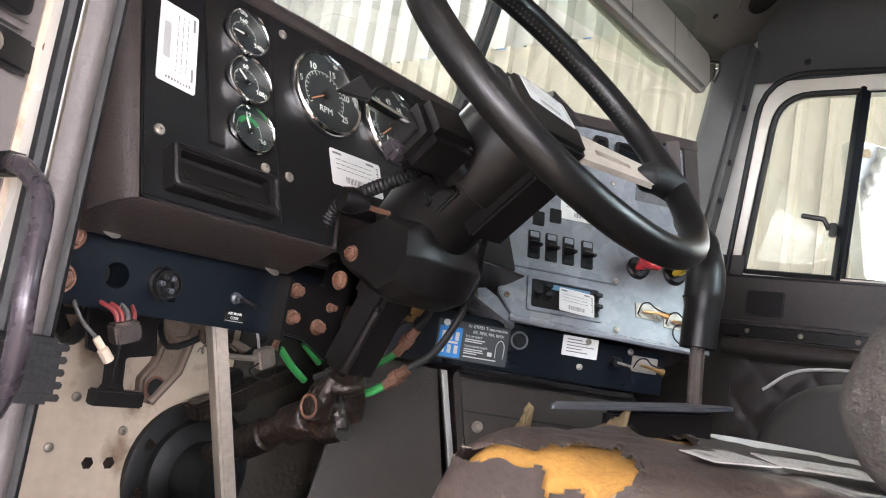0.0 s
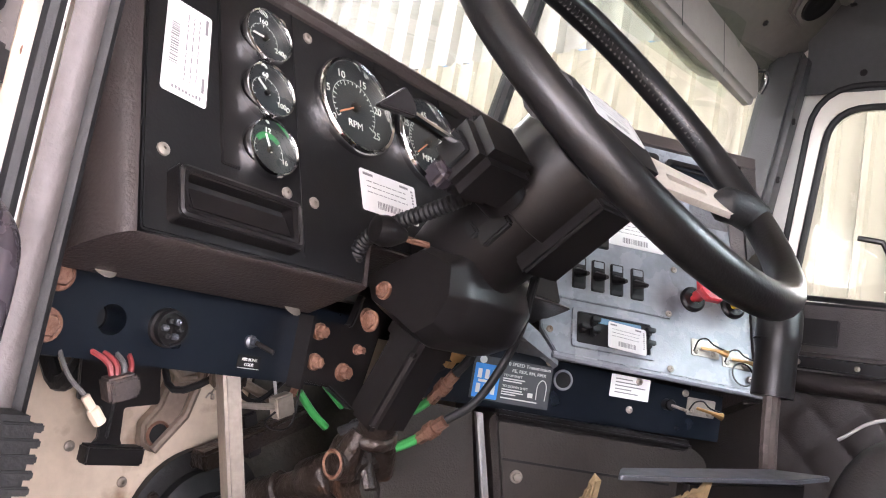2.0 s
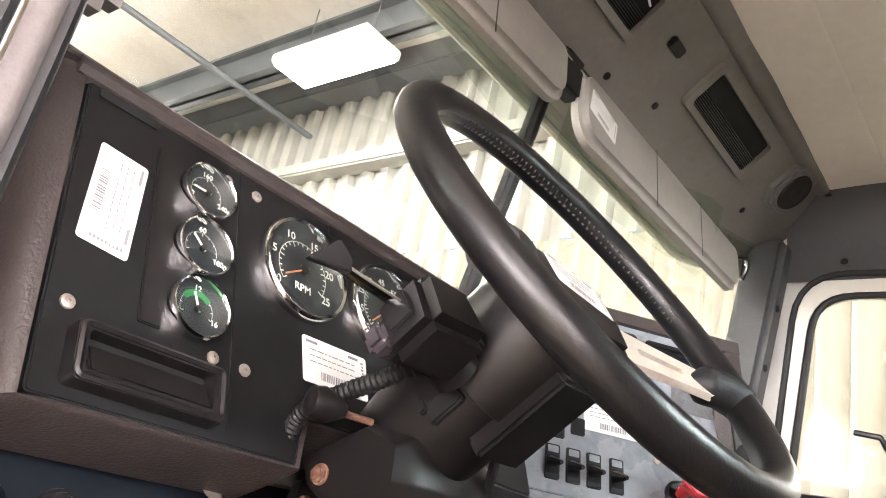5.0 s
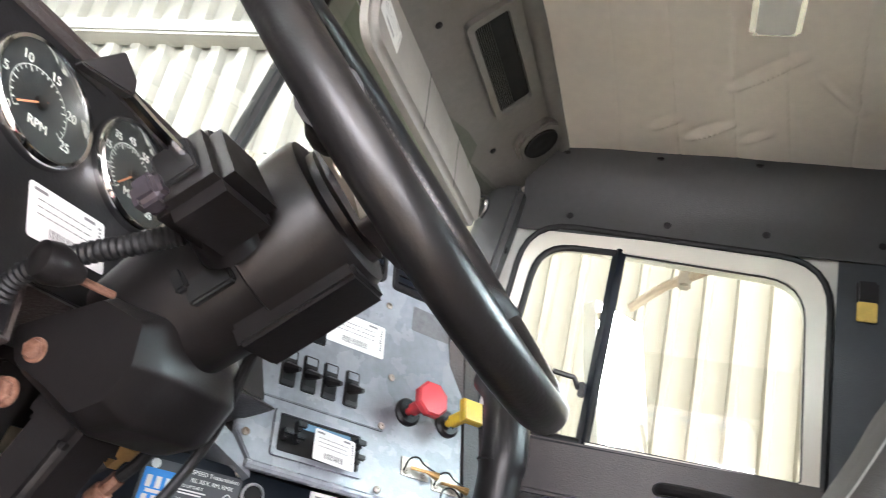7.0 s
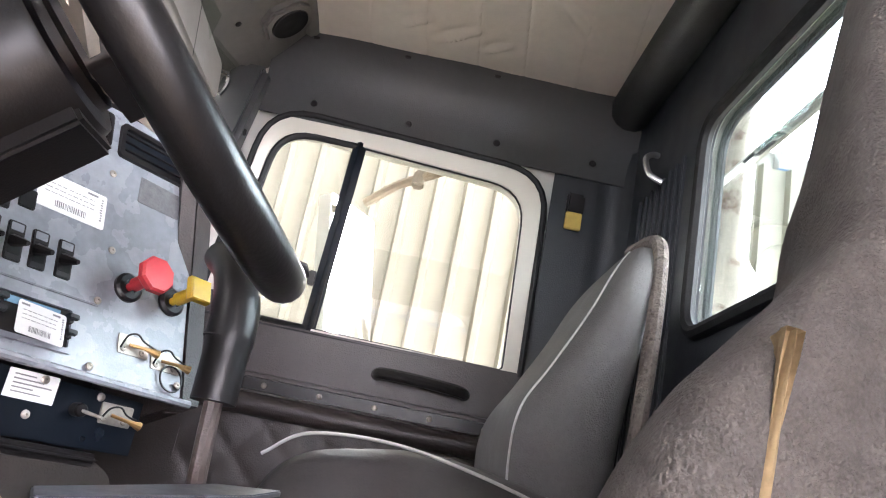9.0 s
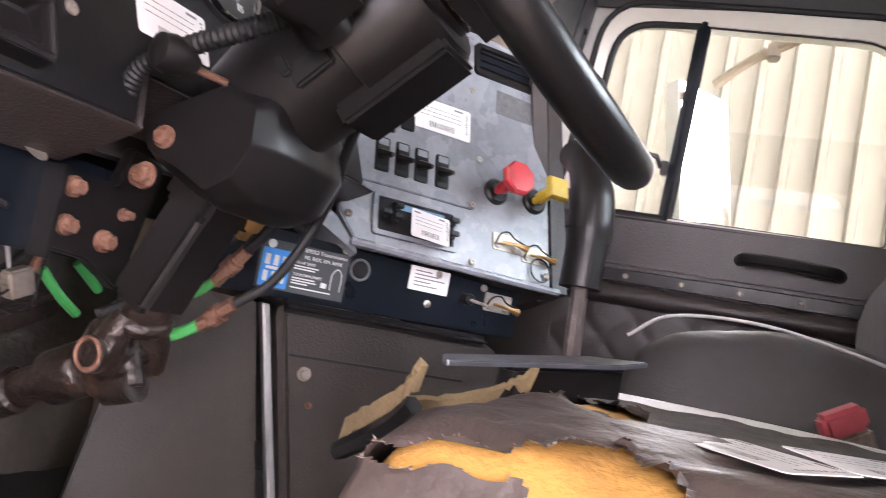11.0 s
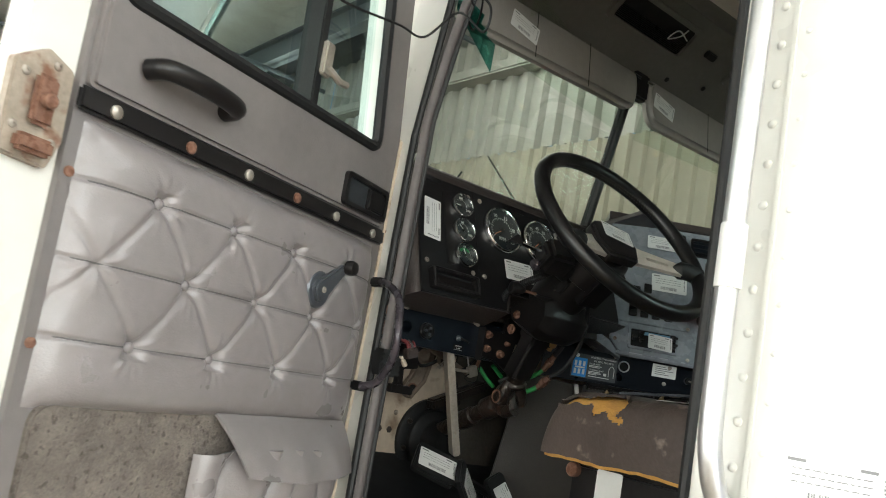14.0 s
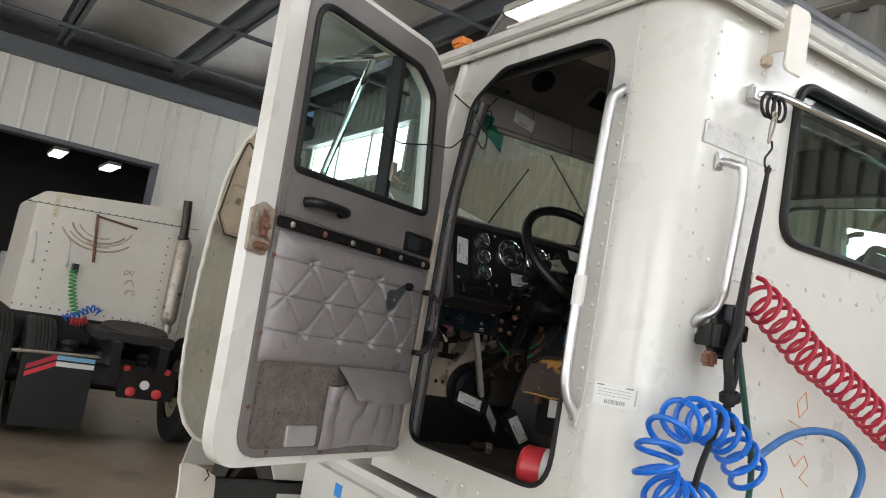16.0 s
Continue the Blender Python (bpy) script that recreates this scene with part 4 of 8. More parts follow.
part("cubby_lip", tube([IPM @ Vector((p[0], p[1], 0.014)) for p in rrect(0.114, 0.037, 0.004, 4, 0.0777, 0.0195)], 0.0028, 6, closed=True), M_BLACK, bin_)
label(IPM @ Matrix.Translation((0.035, 0.1505, 0.0005)) @ Matrix.Rotation(radians(-95), 4, "Z"), 0.0905, 0.042, "white printed stock label stuck on the gauge panel", dash, 1)
label(IPM @ Matrix.Translation((0.2725, 0.0905, 0.0005)) @ Matrix.Rotation(radians(2), 4, "Z"), 0.0845, 0.044, "white printed stock label stuck under the gauges", dash, 2)

# lower bar under the gauges
LBM = frm((0.43, 0.762, 1.738), (1, 0, 0), (0, 0, 1), (0, -1, 0))
part("lower_bar", plate(rrect(0.35, 0.075, 0.003, 2, 0.175, 0.039), -0.03, 0.0, 0.0, holes=[rrect(0.0245, 0.0245, 0.0122, 10, 0.096, 0.034)]), M_BARBLUE, dash, "blue-black steel bar under the gauges", LBM)

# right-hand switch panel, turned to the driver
part("switch_panel", plate(rounded([(-0.115, -0.02), (-0.088, -0.057), (0.2, -0.057), (0.2, 0.305), (-0.13, 0.305)], 0.004), -0.01, 0.0, 0.0015), M_GREYPANEL, dash, "scuffed grey-black switch panel, its sheen painted into the grey", RPM)
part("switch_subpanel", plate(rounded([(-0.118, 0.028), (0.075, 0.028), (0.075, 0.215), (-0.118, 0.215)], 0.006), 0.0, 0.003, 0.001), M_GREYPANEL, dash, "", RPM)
part("side_housing", joined(plate([(0.2, -0.06), (0.225, -0.06), (0.225, 0.315), (0.2, 0.315)], -0.16, 0.004), plate([(-0.14, 0.305), (0.225, 0.305), (0.225, 0.325), (-0.14, 0.325)], -0.2, 0.006)), M_VINYL, dash, "dark vinyl edging", RPM)
BM_ = frm((1.2, 0.66, 0), RU, (0, 0, 1), (-math.sin(a39), -math.cos(a39), 0))
part("transmission_bar", plate([(-0.27, 1.736), (0.158, 1.742), (0.158, 1.804), (-0.27, 1.817)], -0.02, 0.0, 0.0015), M_BARBLUE, dash, "blue-black steel bar with transmission decal", BM_)

# ---------------------------------------------------------------- dashboard details
for n, (x, z) in enumerate(((0.0455, 0.061), (0.0445, 0.023))):
    part("bar_bolt", bolt(0.0092, 0.009, 1.45), M_RUST, dash, "rusty hexagon bolt", LBM @ Matrix.Translation((x, z, 0)))
for x, z in ((0.0715, 0.073), (0.258, 0.073)):
    part("housing_bolt", bolt(0.0055, 0.006, 1.7), M_STEEL, dash, "plated flange bolt", frm((0.43 + x, 0.748, 1.8125), (1, 0, 0), (0, 0.75, 0.66), (0, -0.66, -0.75)) @ Matrix.Translation((0, 0, 0.003)))
part("bar_hole", lathe([(0.0125, -0.03), (0.0125, -0.034), (0, -0.034)], 24), M_DARK, dash, "", LBM @ Matrix.Translation((0.096, 0.034, 0)))
plug = part("diagnostic_plug", lathe([(0.0165, 0), (0.0165, 0.004), (0.0145, 0.006), (0.0145, 0.012), (0.0128, 0.012), (0.0128, 0.008), (0, 0.008)], 28), M_BLACK, dash, "round black diagnostic socket", LBM @ Matrix.Translation((0.144, 0.0345, 0)))
for k in range(6):
    a = k * math.pi / 3
    part("pin", lathe([(0.0028, 0.008), (0.0028, 0.0125), (0.0015, 0.013), (0, 0.0115)], 10), M_CRANK if k % 2 else M_DARK, plug, "", LBM @ Matrix.Translation((0.144 + 0.0070 * math.cos(a), 0.0345 + 0.0070 * math.sin(a), 0)))
sw = part("toggle_switch", lathe([(0.0062, 0), (0.0062, 0.003), (0.0038, 0.005), (0.0038, 0.010), (0, 0.010)], 12), M_CRANK, dash, "bat-handle toggle switch", LBM @ Matrix.Translation((0.2315, 0.034, 0)))
part("bat", tube([(0.2315, 0.034, 0.010), (0.2395, 0.028, 0.026)], 0.0025, 8), M_BLACK, sw, "", LBM)
dec = part("switch_plate", plate(rrect(0.026, 0.0125, 0.001, 2, 0.235, 0.0155), 0, 0.0008), M_DARK, dash, "", LBM)
words("ABS BLINK", 0.0038, M_DIALINK, dec, LBM @ Matrix.Translation((0.235, 0.0178, 0.001)))
words("CODE", 0.0038, M_DIALINK, dec, LBM @ Matrix.Translation((0.235, 0.0132, 0.001)))
part("plate_edge", box(0.223, 0.247, 0.0097, 0.0103, 0.0008, 0.0011), M_DIALINK, dec, "", LBM)
brk = part("column_bracket", joined(plate(rounded([(0.286, 0.006), (0.33, 0.002), (0.372, -0.02), (0.395, 0.09), (0.355, 0.10), (0.345, 0.066), (0.286, 0.066)], 0.006), 0.002, 0.012, 0.002), box(0.284, 0.288, -0.002, 0.068, 0.0, 0.02)), M_BLACK, dash, "black steel steering column bracket", LBM)
for x, z, r in ((0.301, 0.0545, 0.0062), (0.3015, 0.025, 0.0062), (0.342, 0.019, 0.0068), (0.362, 0.078, 0.0068), (0.357, 0.0435, 0.004)):
    part("bracket_bolt", bolt(r, 0.010, 1.35), M_RUST, brk, "rusty bolt", LBM @ Matrix.Translation((x, z, 0.012)))

# switch panel details
for u, v in ((0.069, 0.034), (0.079, 0.103), (0.067, 0.206), (-0.105, -0.021), (-0.109, 0.04), (-0.109, 0.206), (0.07, -0.045), (0.19, -0.04), (0.19, 0.29)):
    part("panel_screw", screw(0.0048), M_STEEL, dash, "", RPM @ Matrix.Translation((u, v, 0.0032)))
for k, u in enumerate((-0.094, -0.066, -0.038, -0.010, 0.021)):
    if k == 0:
        continue
    r = part("rocker_switch", plate(rrect(0.019, 0.046, 0.002, 2, u, 0.068), 0.003, 0.0065, 0.001), M_BLACK, dash, "black paddle switch", RPM)
    part("legend", plate(rrect(0.014, 0.009, 0.001, 2, u, 0.084), 0.0065, 0.007), M_GREYPANEL, r, "", RPM)
    part("recess", plate(rrect(0.014, 0.024, 0.001, 2, u, 0.064), 0.0065, 0.0068), M_DARK, r, "", RPM)
    part("paddle", tube([(u - 0.004, 0.066, 0.008), (u + 0.001, 0.062, 0.018), (u + 0.004, 0.059, 0.026)], 0.0045, 8, radii=[0.007, 0.005, 0.0028]), M_BLACK, r, "", RPM)
for u, v in ((-0.012, 0.118), (-0.04, 0.108)):
    part("blank_switch", plate(rrect(0.019, 0.024, 0.002, 2, u - 0.02, v + 0.006), 0.003, 0.006, 0.001), M_BLACK, dash, "", RPM)
label(RPM @ Matrix.Translation((0.02, 0.146, 0.0035)), 0.087, 0.046, "", dash, 3)
label(RPM @ Matrix.Translation((0.0, 0.254, 0.008)), 0.08, 0.036, "", dash, 4)
part("worn_patch", plate(rounded([(0.108, 0.186), (0.172, 0.186), (0.176, 0.222), (0.11, 0.224)], 0.002), 0.0, 0.0004), mat("glue_residue", (0.11, 0.11, 0.115), 0.7, var=0.4, scale=120, bump=0.2, bscale=300), dash, "grey glue residue", RPM)
for u, v, w, h in ((0.13, 0.262, 0.118, 0.05), (0.045, 0.265, 0.026, 0.05)):
    f = part("dash_vent", plate(rrect(w, h, 0.006, 4, u, v), 0.0, 0.006, 0.0, holes=[rrect(w - 0.012, h - 0.014, 0.004, 4, u, v)]), M_BLACK, dash, "black vent frame", RPM)
    part("vent_back", box(u - w / 2 + 0.005, u + w / 2 - 0.005, v - h / 2 + 0.006, v + h / 2 - 0.006, 0.0004, 0.0008), M_BARBLUE, f, "", RPM)
    for k in range(3):
        part("slat", box(u - w / 2 + 0.006, u + w / 2 - 0.006, v - 0.012 + 0.012 * k - 0.0008, v - 0.012 + 0.012 * k + 0.0008, 0.001, 0.005), M_BLACK, f, "", RPM)
# ashtray / control slot with paper label
slot = part("control_slot", plate(rrect(0.12, 0.056, 0.004, 3, -0.013, -0.01), 0.0, 0.004, 0.0, holes=[rrect(0.108, 0.044, 0.003, 3, -0.013, -0.01)]), M_GREYPANEL, dash, "heater control frame", RPM)
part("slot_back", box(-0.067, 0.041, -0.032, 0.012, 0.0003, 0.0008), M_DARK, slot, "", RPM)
part("blue_scale", box(-0.035, 0.028, 0.001, 0.009, 0.001, 0.0016), mat("blue_scale", (0.12, 0.25, 0.38), 0.5, bump=0), slot, "blue and white heater scale", RPM)
for u, v in ((-0.06, -0.012), (-0.044, 0.0), (-0.044, -0.014), (0.036, 0.0), (0.036, -0.018)):
    part("slider_knob", joined(box(u - 0.003, u + 0.003, v - 0.006, v + 0.006, 0.001, 0.012, 0.001), box(u - 0.006, u + 0.006, v - 0.003, v + 0.003, 0.012, 0.018, 0.001)), M_BLACK, slot, "", RPM)
label(RPM @ Matrix.Translation((0.0, -0.019, 0.016)) @ Matrix.Rotation(radians(8), 4, "Y"), 0.06, 0.036, "", slot, 5)
# pull valves
for u, v, mt, oct_ in ((0.108, 0.064, M_RED, 8), (0.172, 0.066, M_YELLOW, 4)):
    b = part("brake_valve", lathe([(0.0185, 0), (0.0185, 0.004), (0.015, 0.007), (0.009, 0.007), (0.009, 0.004), (0, 0.004)], 24), M_BLACK, dash, "black air valve bezel", RPM @ Matrix.Translation((u, v, 0)))
    part("stem", lathe([(0.005, 0.0), (0.005, 0.014), (0.0085, 0.015), (0.0085, 0.05), (0, 0.05)], 16), mt, b, "", RPM @ Matrix.Translation((u, v, 0)))
    rr = 0.0235 if oct_ == 8 else 0.021
    part("knob", lathe([(0.010, 0.042), (rr * 0.9, 0.046), (rr, 0.049), (rr, 0.056), (rr * 0.9, 0.059), (0, 0.060)], oct_, Matrix.Rotation(math.pi / oct_, 4, "Z")), mt, b, "red octagonal knob" if oct_ == 8 else "yellow square knob", RPM @ Matrix.Translation((u, v, 0)), 20)
# latch toggles
for u, v, q in ((0.125, -0.006, RPM), (0.172, -0.014, RPM), (0.125, 1.784, BM_)):
    b = part("guarded_switch", plate(rrect(0.042, 0.024, 0.002, 2, u, v), 0.0, 0.0015), M_STEEL, dash, "worn aluminium switch plate with a wire guard", q)
    for du in (-0.014, 0.012):
        part("guard_screw", screw(0.004), M_STEEL, b, "", q @ Matrix.Translation((u + du, v - 0.006, 0.0015)))
    part("guard_wire", tube(smoothed([(u - 0.018, v - 0.006, 0.002), (u - 0.016, v + 0.006, 0.012), (u - 0.006, v + 0.009, 0.016), (u + 0.004, v + 0.002, 0.016), (u + 0.024, v - 0.002, 0.013)], 5), 0.0012, 6), M_BLACK, b, "", q)
    part("lever", tube([(u - 0.008, v - 0.001, 0.004), (u + 0.01, v - 0.004, 0.012), (u + 0.026, v - 0.007, 0.014)], 0.003, 8, radii=[0.002, 0.0022, 0.0055]), M_BRASS, b, "tarnished lever", q)
part("key_ring", tube([(0.18 + 0.016 * math.cos(k * math.pi / 12), -0.034 + 0.016 * math.sin(k * math.pi / 12), 0.004) for k in range(24)], 0.0013, 6, closed=True), M_BLACK, dash, "black wire ring", RPM)

# transmission bar
# Flat black disc drawn in place of an open, shaded hole.
part("bar_hole", lathe([(0.0105, 0.0008), (0, 0.0008)], 20), M_DARK, dash, "", BM_ @ Matrix.Translation((-0.078, 1.7885, 0)))
part("hole_rim", lathe([(0.0105, 0.0), (0.0115, 0.002), (0.0128, 0.002), (0.0138, 0.0)], 24), M_SILVER, dash, "", BM_ @ Matrix.Translation((-0.078, 1.7885, 0)))
decal = part("shift_decal", plate(rrect(0.108, 0.056, 0.001, 2, -0.148, 1.774), 0, 0.0006), mat("decal_grey", (0.06, 0.065, 0.07), 0.5, bump=0), dash, "grey shift pattern decal with white lettering", BM_)
part("blue_block", plate(rrect(0.034, 0.044, 0.001, 2, -0.182, 1.770), 0.0006, 0.001), M_BLUELAB, decal, "", BM_)
grid = [box(-0.192 + i * 0.010 - 0.0028, -0.192 + i * 0.010 + 0.0028, z0, z0 + 0.012, 0.001, 0.0014) for i in range(3) for z0 in (1.754, 1.773)] + [box(-0.193, -0.17, 1.768, 1.7715, 0.001, 0.0014)]
part("shift_pattern", joined(*grid), M_PAPER, decal, "", BM_, 0)
words("10 SPEED Transmission", 0.0064, M_PAPER, decal, BM_ @ Matrix.Translation((-0.128, 1.797, 0.0012)))
words("RE, REX, RM, RMX", 0.0060, M_PAPER, decal, BM_ @ Matrix.Translation((-0.126, 1.789, 0.0012)))
words("TO UP SHIFT", 0.0045, M_PAPER, decal, BM_ @ Matrix.Translation((-0.16, 1.782, 0.0012)), align="LEFT")
words("TO DOWN SHIFT", 0.0045, M_PAPER, decal, BM_ @ Matrix.Translation((-0.16, 1.768, 0.0012)), align="LEFT")
part("fine_print", joined(*[box(-0.16, -0.16 + w, z, z + 0.0016, 0.0008, 0.0012) for z, w in ((1.777, 0.03), (1.774, 0.026), (1.763, 0.028), (1.760, 0.03), (1.757, 0.02), (1.752, 0.05))]), M_PAPER, decal, "", BM_, 0)
part("lever_drawing", joined(tube(smoothed([(-0.112, 1.757, 0.001), (-0.112, 1.775, 0.001), (-0.106, 1.783, 0.001), (-0.1, 1.776, 0.001), (-0.1, 1.757, 0.001)], 4), 0.0006, 4), box(-0.124, -0.117, 1.758, 1.764, 0.0008, 0.0013)), M_PAPER, decal, "", BM_)
part("emblem", lathe([(0.005, 0.0012), (0, 0.0012)], 16), M_PAPER, decal, "", BM_ @ Matrix.Translation((-0.19, 1.797, 0)))
sk = part("paper_sticker", plate(rrect(0.057, 0.030, 0.001, 2, 0.0178, 1.794), 0, 0.0006), M_PAPER, dash, "white instruction sticker", BM_)
part("printing", joined(*[box(-0.004, 0.02 + 0.02 * ((k * 7) % 3) / 2, 1.803 - k * 0.0045, 1.8045 - k * 0.0045, 0.0007, 0.0011) for k in range(5)]), M_INK, sk, "", BM_, 0)
for u, z in ((0.021, 1.765), (-0.1, 1.808), (0.03, 1.804), (0.1, 1.800)):
    part("bar_screw", screw(0.005), M_STEEL, dash, "", BM_ @ Matrix.Translation((u, z, 0.0)))
part("dimmer_knob", lathe([(0.008, 0), (0.008, 0.012), (0.0065, 0.014), (0, 0.014)], 14), M_BLACK, dash, "black knob", BM_ @ Matrix.Translation((0.074, 1.781, 0)))
part("dimmer_pin", tube([(0.074, 1.781, 0.012), (0.09, 1.777, 0.03)], 0.002, 6), M_STEEL, dash, "", BM_)
# dark gap filler between the gauge panel and switch panel, and passenger-side dash
part("centre_filler", sheet(lambda u, v: Vector((0.755, 0.80, 1.83)).lerp(RO + RU * -0.1 + RV * -0.02 + RN * -0.03, u) * (1 - v) + Vector((0.9, 0.86, 2.1)).lerp(RO + RU * -0.12 + RV * 0.29 + RN * -0.03, u) * v, 4, 4, 0.01), M_VINYL, dash, "dark vinyl between the panels")
part("lower_lip", plate([(-0.115, -0.025), (-0.088, -0.06), (-0.088, -0.066), (-0.25, 0.03), (-0.25, 0.06)], -0.06, -0.005), M_GREYPANEL, dash, "", RPM)
part("panel_tray", tube([RO + RU * -0.1 + RV * -0.055 + RN * 0.004, RO + RU * 0.21 + RV * -0.06 + RN * 0.004], 0.005, 8), M_GREYPANEL, dash, "worn lower edge")
pd = [Vector((1.365, 0.545, 1.8)), Vector((1.36, 0.62, 2.16)), Vector((XR - 0.05, 0.70, 2.10)), Vector((XR - 0.05, 0.70, 1.80))]
part("passenger_dash", sheet(lambda u, v: (pd[0].lerp(pd[3], u)).lerp(pd[1].lerp(pd[2], u), v) + Vector((0, 0.14 * math.sin(u * math.pi / 2), 0)), 12, 8, -0.02), M_VINYL, dash, "dark vinyl passenger dash face")
part("passenger_dash_top", sheet(lambda u, v: Vector((1.15, 0.72, 2.17)).lerp(Vector((XR - 0.05, 0.76, 2.09)), u).lerp(Vector((1.15, 0.95, 2.12)).lerp(Vector((XR - 0.05, 0.8, 2.06)), u), v), 8, 6, -0.01), M_VINYL, dash, "dark vinyl dash top")

# ---------------------------------------------------------------- steering
C0 = Vector((0.7956, 0.4859, 2.0227))
WN = Vector((-0.0502, -0.7624, 0.6451)).normalized()
WXA = Vector((1, 0, 0)) - WN * WN.x
WXA.normalize()
WM = frm(C0, WXA, WN.cross(WXA), WN)
wheel = thing("steering_wheel", C0, "black two-spoke truck steering wheel with stitched grip and labelled horn pad", "steering wheel")
part("rim", tube([WM @ Vector((0.198 * math.cos(k * math.pi / 36), 0.198 * math.sin(k * math.pi / 36), 0)) for k in range(72)], 0.0155, 16, closed=True), M_WHEEL, wheel, "smooth black rim")
st = bmesh.new()
for k in range(150):
    a = radians(10 + k * 1.05)
    c = WM @ Vector((0.1845 * math.cos(a), 0.1845 * math.sin(a), 0.004 * (1 if k % 2 else -1)))
    d = WM @ Vector((0.1838 * math.cos(a + 0.012), 0.1838 * math.sin(a + 0.012), -0.004 * (1 if k % 2 else -1)))
    m_ = tube([c, d], 0.0017, 4)
    me_ = bpy.data.meshes.new("t")
    m_.to_mesh(me_)
    m_.free()
    st.from_mesh(me_)
    bpy.data.meshes.remove(me_)
tagged(part("stitching", st, mat("grey_lacing", (0.075, 0.07, 0.066), 0.6, bump=0), wheel, "worn grey lacing inside the rim"), kind="stuff")
for s in (1, -1):
    ang = radians(-20 if s > 0 else 200)
    dx, dy = math.cos(ang), math.sin(ang)
    px_, py_ = -dy, dx
    SPK = frm((0, 0, -0.046), (dx, dy, 0), (px_, py_, 0), (0, 0, 1)) @ Matrix.Rotation(radians(-13), 4, "Y")
    slot_ = rounded([(0.085, -0.005), (0.135, -0.004), (0.135, 0.004), (0.085, 0.005)], 0.003, 4)
    part("spoke", plate(rounded([(0.0, -0.032), (0.10, -0.022), (0.165, -0.017), (0.165, 0.017), (0.10, 0.022), (0.0, 0.032)], 0.004, 4), -0.0035, 0.0035, holes=[slot_]), M_SPOKE, wheel, "dull cream aluminium spoke", WM @ SPK)
    gp = smoothed([(dx * 0.142, dy * 0.142, -0.014), (dx * 0.16, dy * 0.16, -0.008), (dx * 0.175, dy * 0.175, -0.003), (dx * 0.202, dy * 0.202, 0)], 5)
    part("spoke_grip", tube(gp, 0.0175, 14, radii=[0.0175 * min(1.0, 0.25 + 3.2 * k / len(gp)) for k in range(len(gp))]), M_RUBBER, wheel, "black moulded grip at the rim", WM)
part("hub", lathe([(0.03, -0.07), (0.036, -0.066), (0.046, -0.060), (0.046, -0.046), (0.02, -0.042), (0, -0.042)], 28), M_BLACK, wheel, "black hub", WM)
part("horn_pad", plate(rounded([(-0.040, -0.048), (0.040, -0.048), (0.058, -0.012), (0.052, 0.030), (0.030, 0.048), (-0.030, 0.048), (-0.052, 0.030), (-0.058, -0.012)], 0.008), -0.041, -0.020, 0.005), M_BLACK, wheel, "black padded horn button", WM)
label(WM @ Matrix.Translation((0.014, 0.018, -0.0195)) @ Matrix.Rotation(radians(-12), 4, "Z"), 0.075, 0.042, "", wheel, 6)

AD = -WN
A0, A1 = C0 + AD * 0.05, Vector((0.796, 0.714, 1.714))
CMX = Vector((1, 0, 0)) - AD * AD.x
CMX.normalize()
CM = frm(A0, CMX, AD.cross(CMX), AD)     # local z runs down the column, local y is across it
col = thing("steering_column", A1, "black tilt steering column with plastic shrouds, multi-function stalk and rusty joint", "steering column")
part("upper_shroud", lathe([(0, 0.002), (0.054, 0.002), (0.059, 0.004), (0.0605, 0.008), (0.0605, 0.073), (0.0585, 0.0745), (0, 0.0745)], 48), M_BLACK, col, "black plastic upper shroud", CM)
part("lower_shroud", lathe([(0, 0.075), (0.0555, 0.075), (0.055, 0.11), (0.054, 0.15), (0.049, 0.185), (0, 0.19)], 48), M_BLACK, col, "black plastic lower shroud", CM)
hs = bmesh.new()
H_FACE = [(0.647, 1.881), (0.611, 1.870), (0.608, 1.842), (0.620, 1.817), (0.640, 1.805), (0.666, 1.818), (0.698, 1.830), (0.711, 1.853)]
H_BODY = [(0.650, 1.893), (0.603, 1.882), (0.596, 1.842), (0.611, 1.806), (0.640, 1.794), (0.672, 1.806), (0.706, 1.824), (0.717, 1.853)]
H_END = [(0.655, 1.880), (0.616, 1.872), (0.612, 1.844), (0.624, 1.820), (0.645, 1.812), (0.668, 1.820), (0.690, 1.834), (0.700, 1.853)]
rings_ = []
for x, w, far in ((0.742, 0.0, 0), (0.745, 0.12, 0), (0.757, 0.7, 0), (0.768, 1.0, 0), (0.838, 1.0, 0), (0.858, 0.82, 1), (0.872, 0.45, 1), (0.878, 0.0, 1)):
    base = H_END if far else H_FACE
    ring = rounded([(a[0] * (1 - w) + b[0] * w, a[1] * (1 - w) + b[1] * w) for a, b in zip(base, H_BODY)], 0.006 + 0.006 * w, 4)
    rings_.append([hs.verts.new((x, y, z)) for y, z in ring])
for ra, rb in zip(rings_, rings_[1:]):
    for k in range(len(ra)):
        hs.faces.new((ra[k], ra[(k + 1) % len(ra)], rb[(k + 1) % len(ra)], rb[k]))
hs.faces.new(rings_[0]), hs.faces.new(rings_[-1][::-1])
part("tilt_housing", hs, M_BLACK, col, "moulded black tilt housing", smooth=50)
J0 = Vector((0.794, 0.672, 1.802))
JD = (A1 - J0).normalized()
JM = frm(J0, (1, 0, 0), JD.cross(Vector((1, 0, 0))).normalized(), (JD - Vector((JD.x, 0, 0))).normalized())
part("column_jacket", box(-0.026, 0.027, -0.021, 0.021, -0.03, 0.098, 0.007, 3), M_BLACK, col, "black square column jacket", JM)
part("jacket_collar", box(-0.030, 0.031, -0.025, 0.025, -0.03, 0.012, 0.006, 2), M_BLACK, col, "", JM)
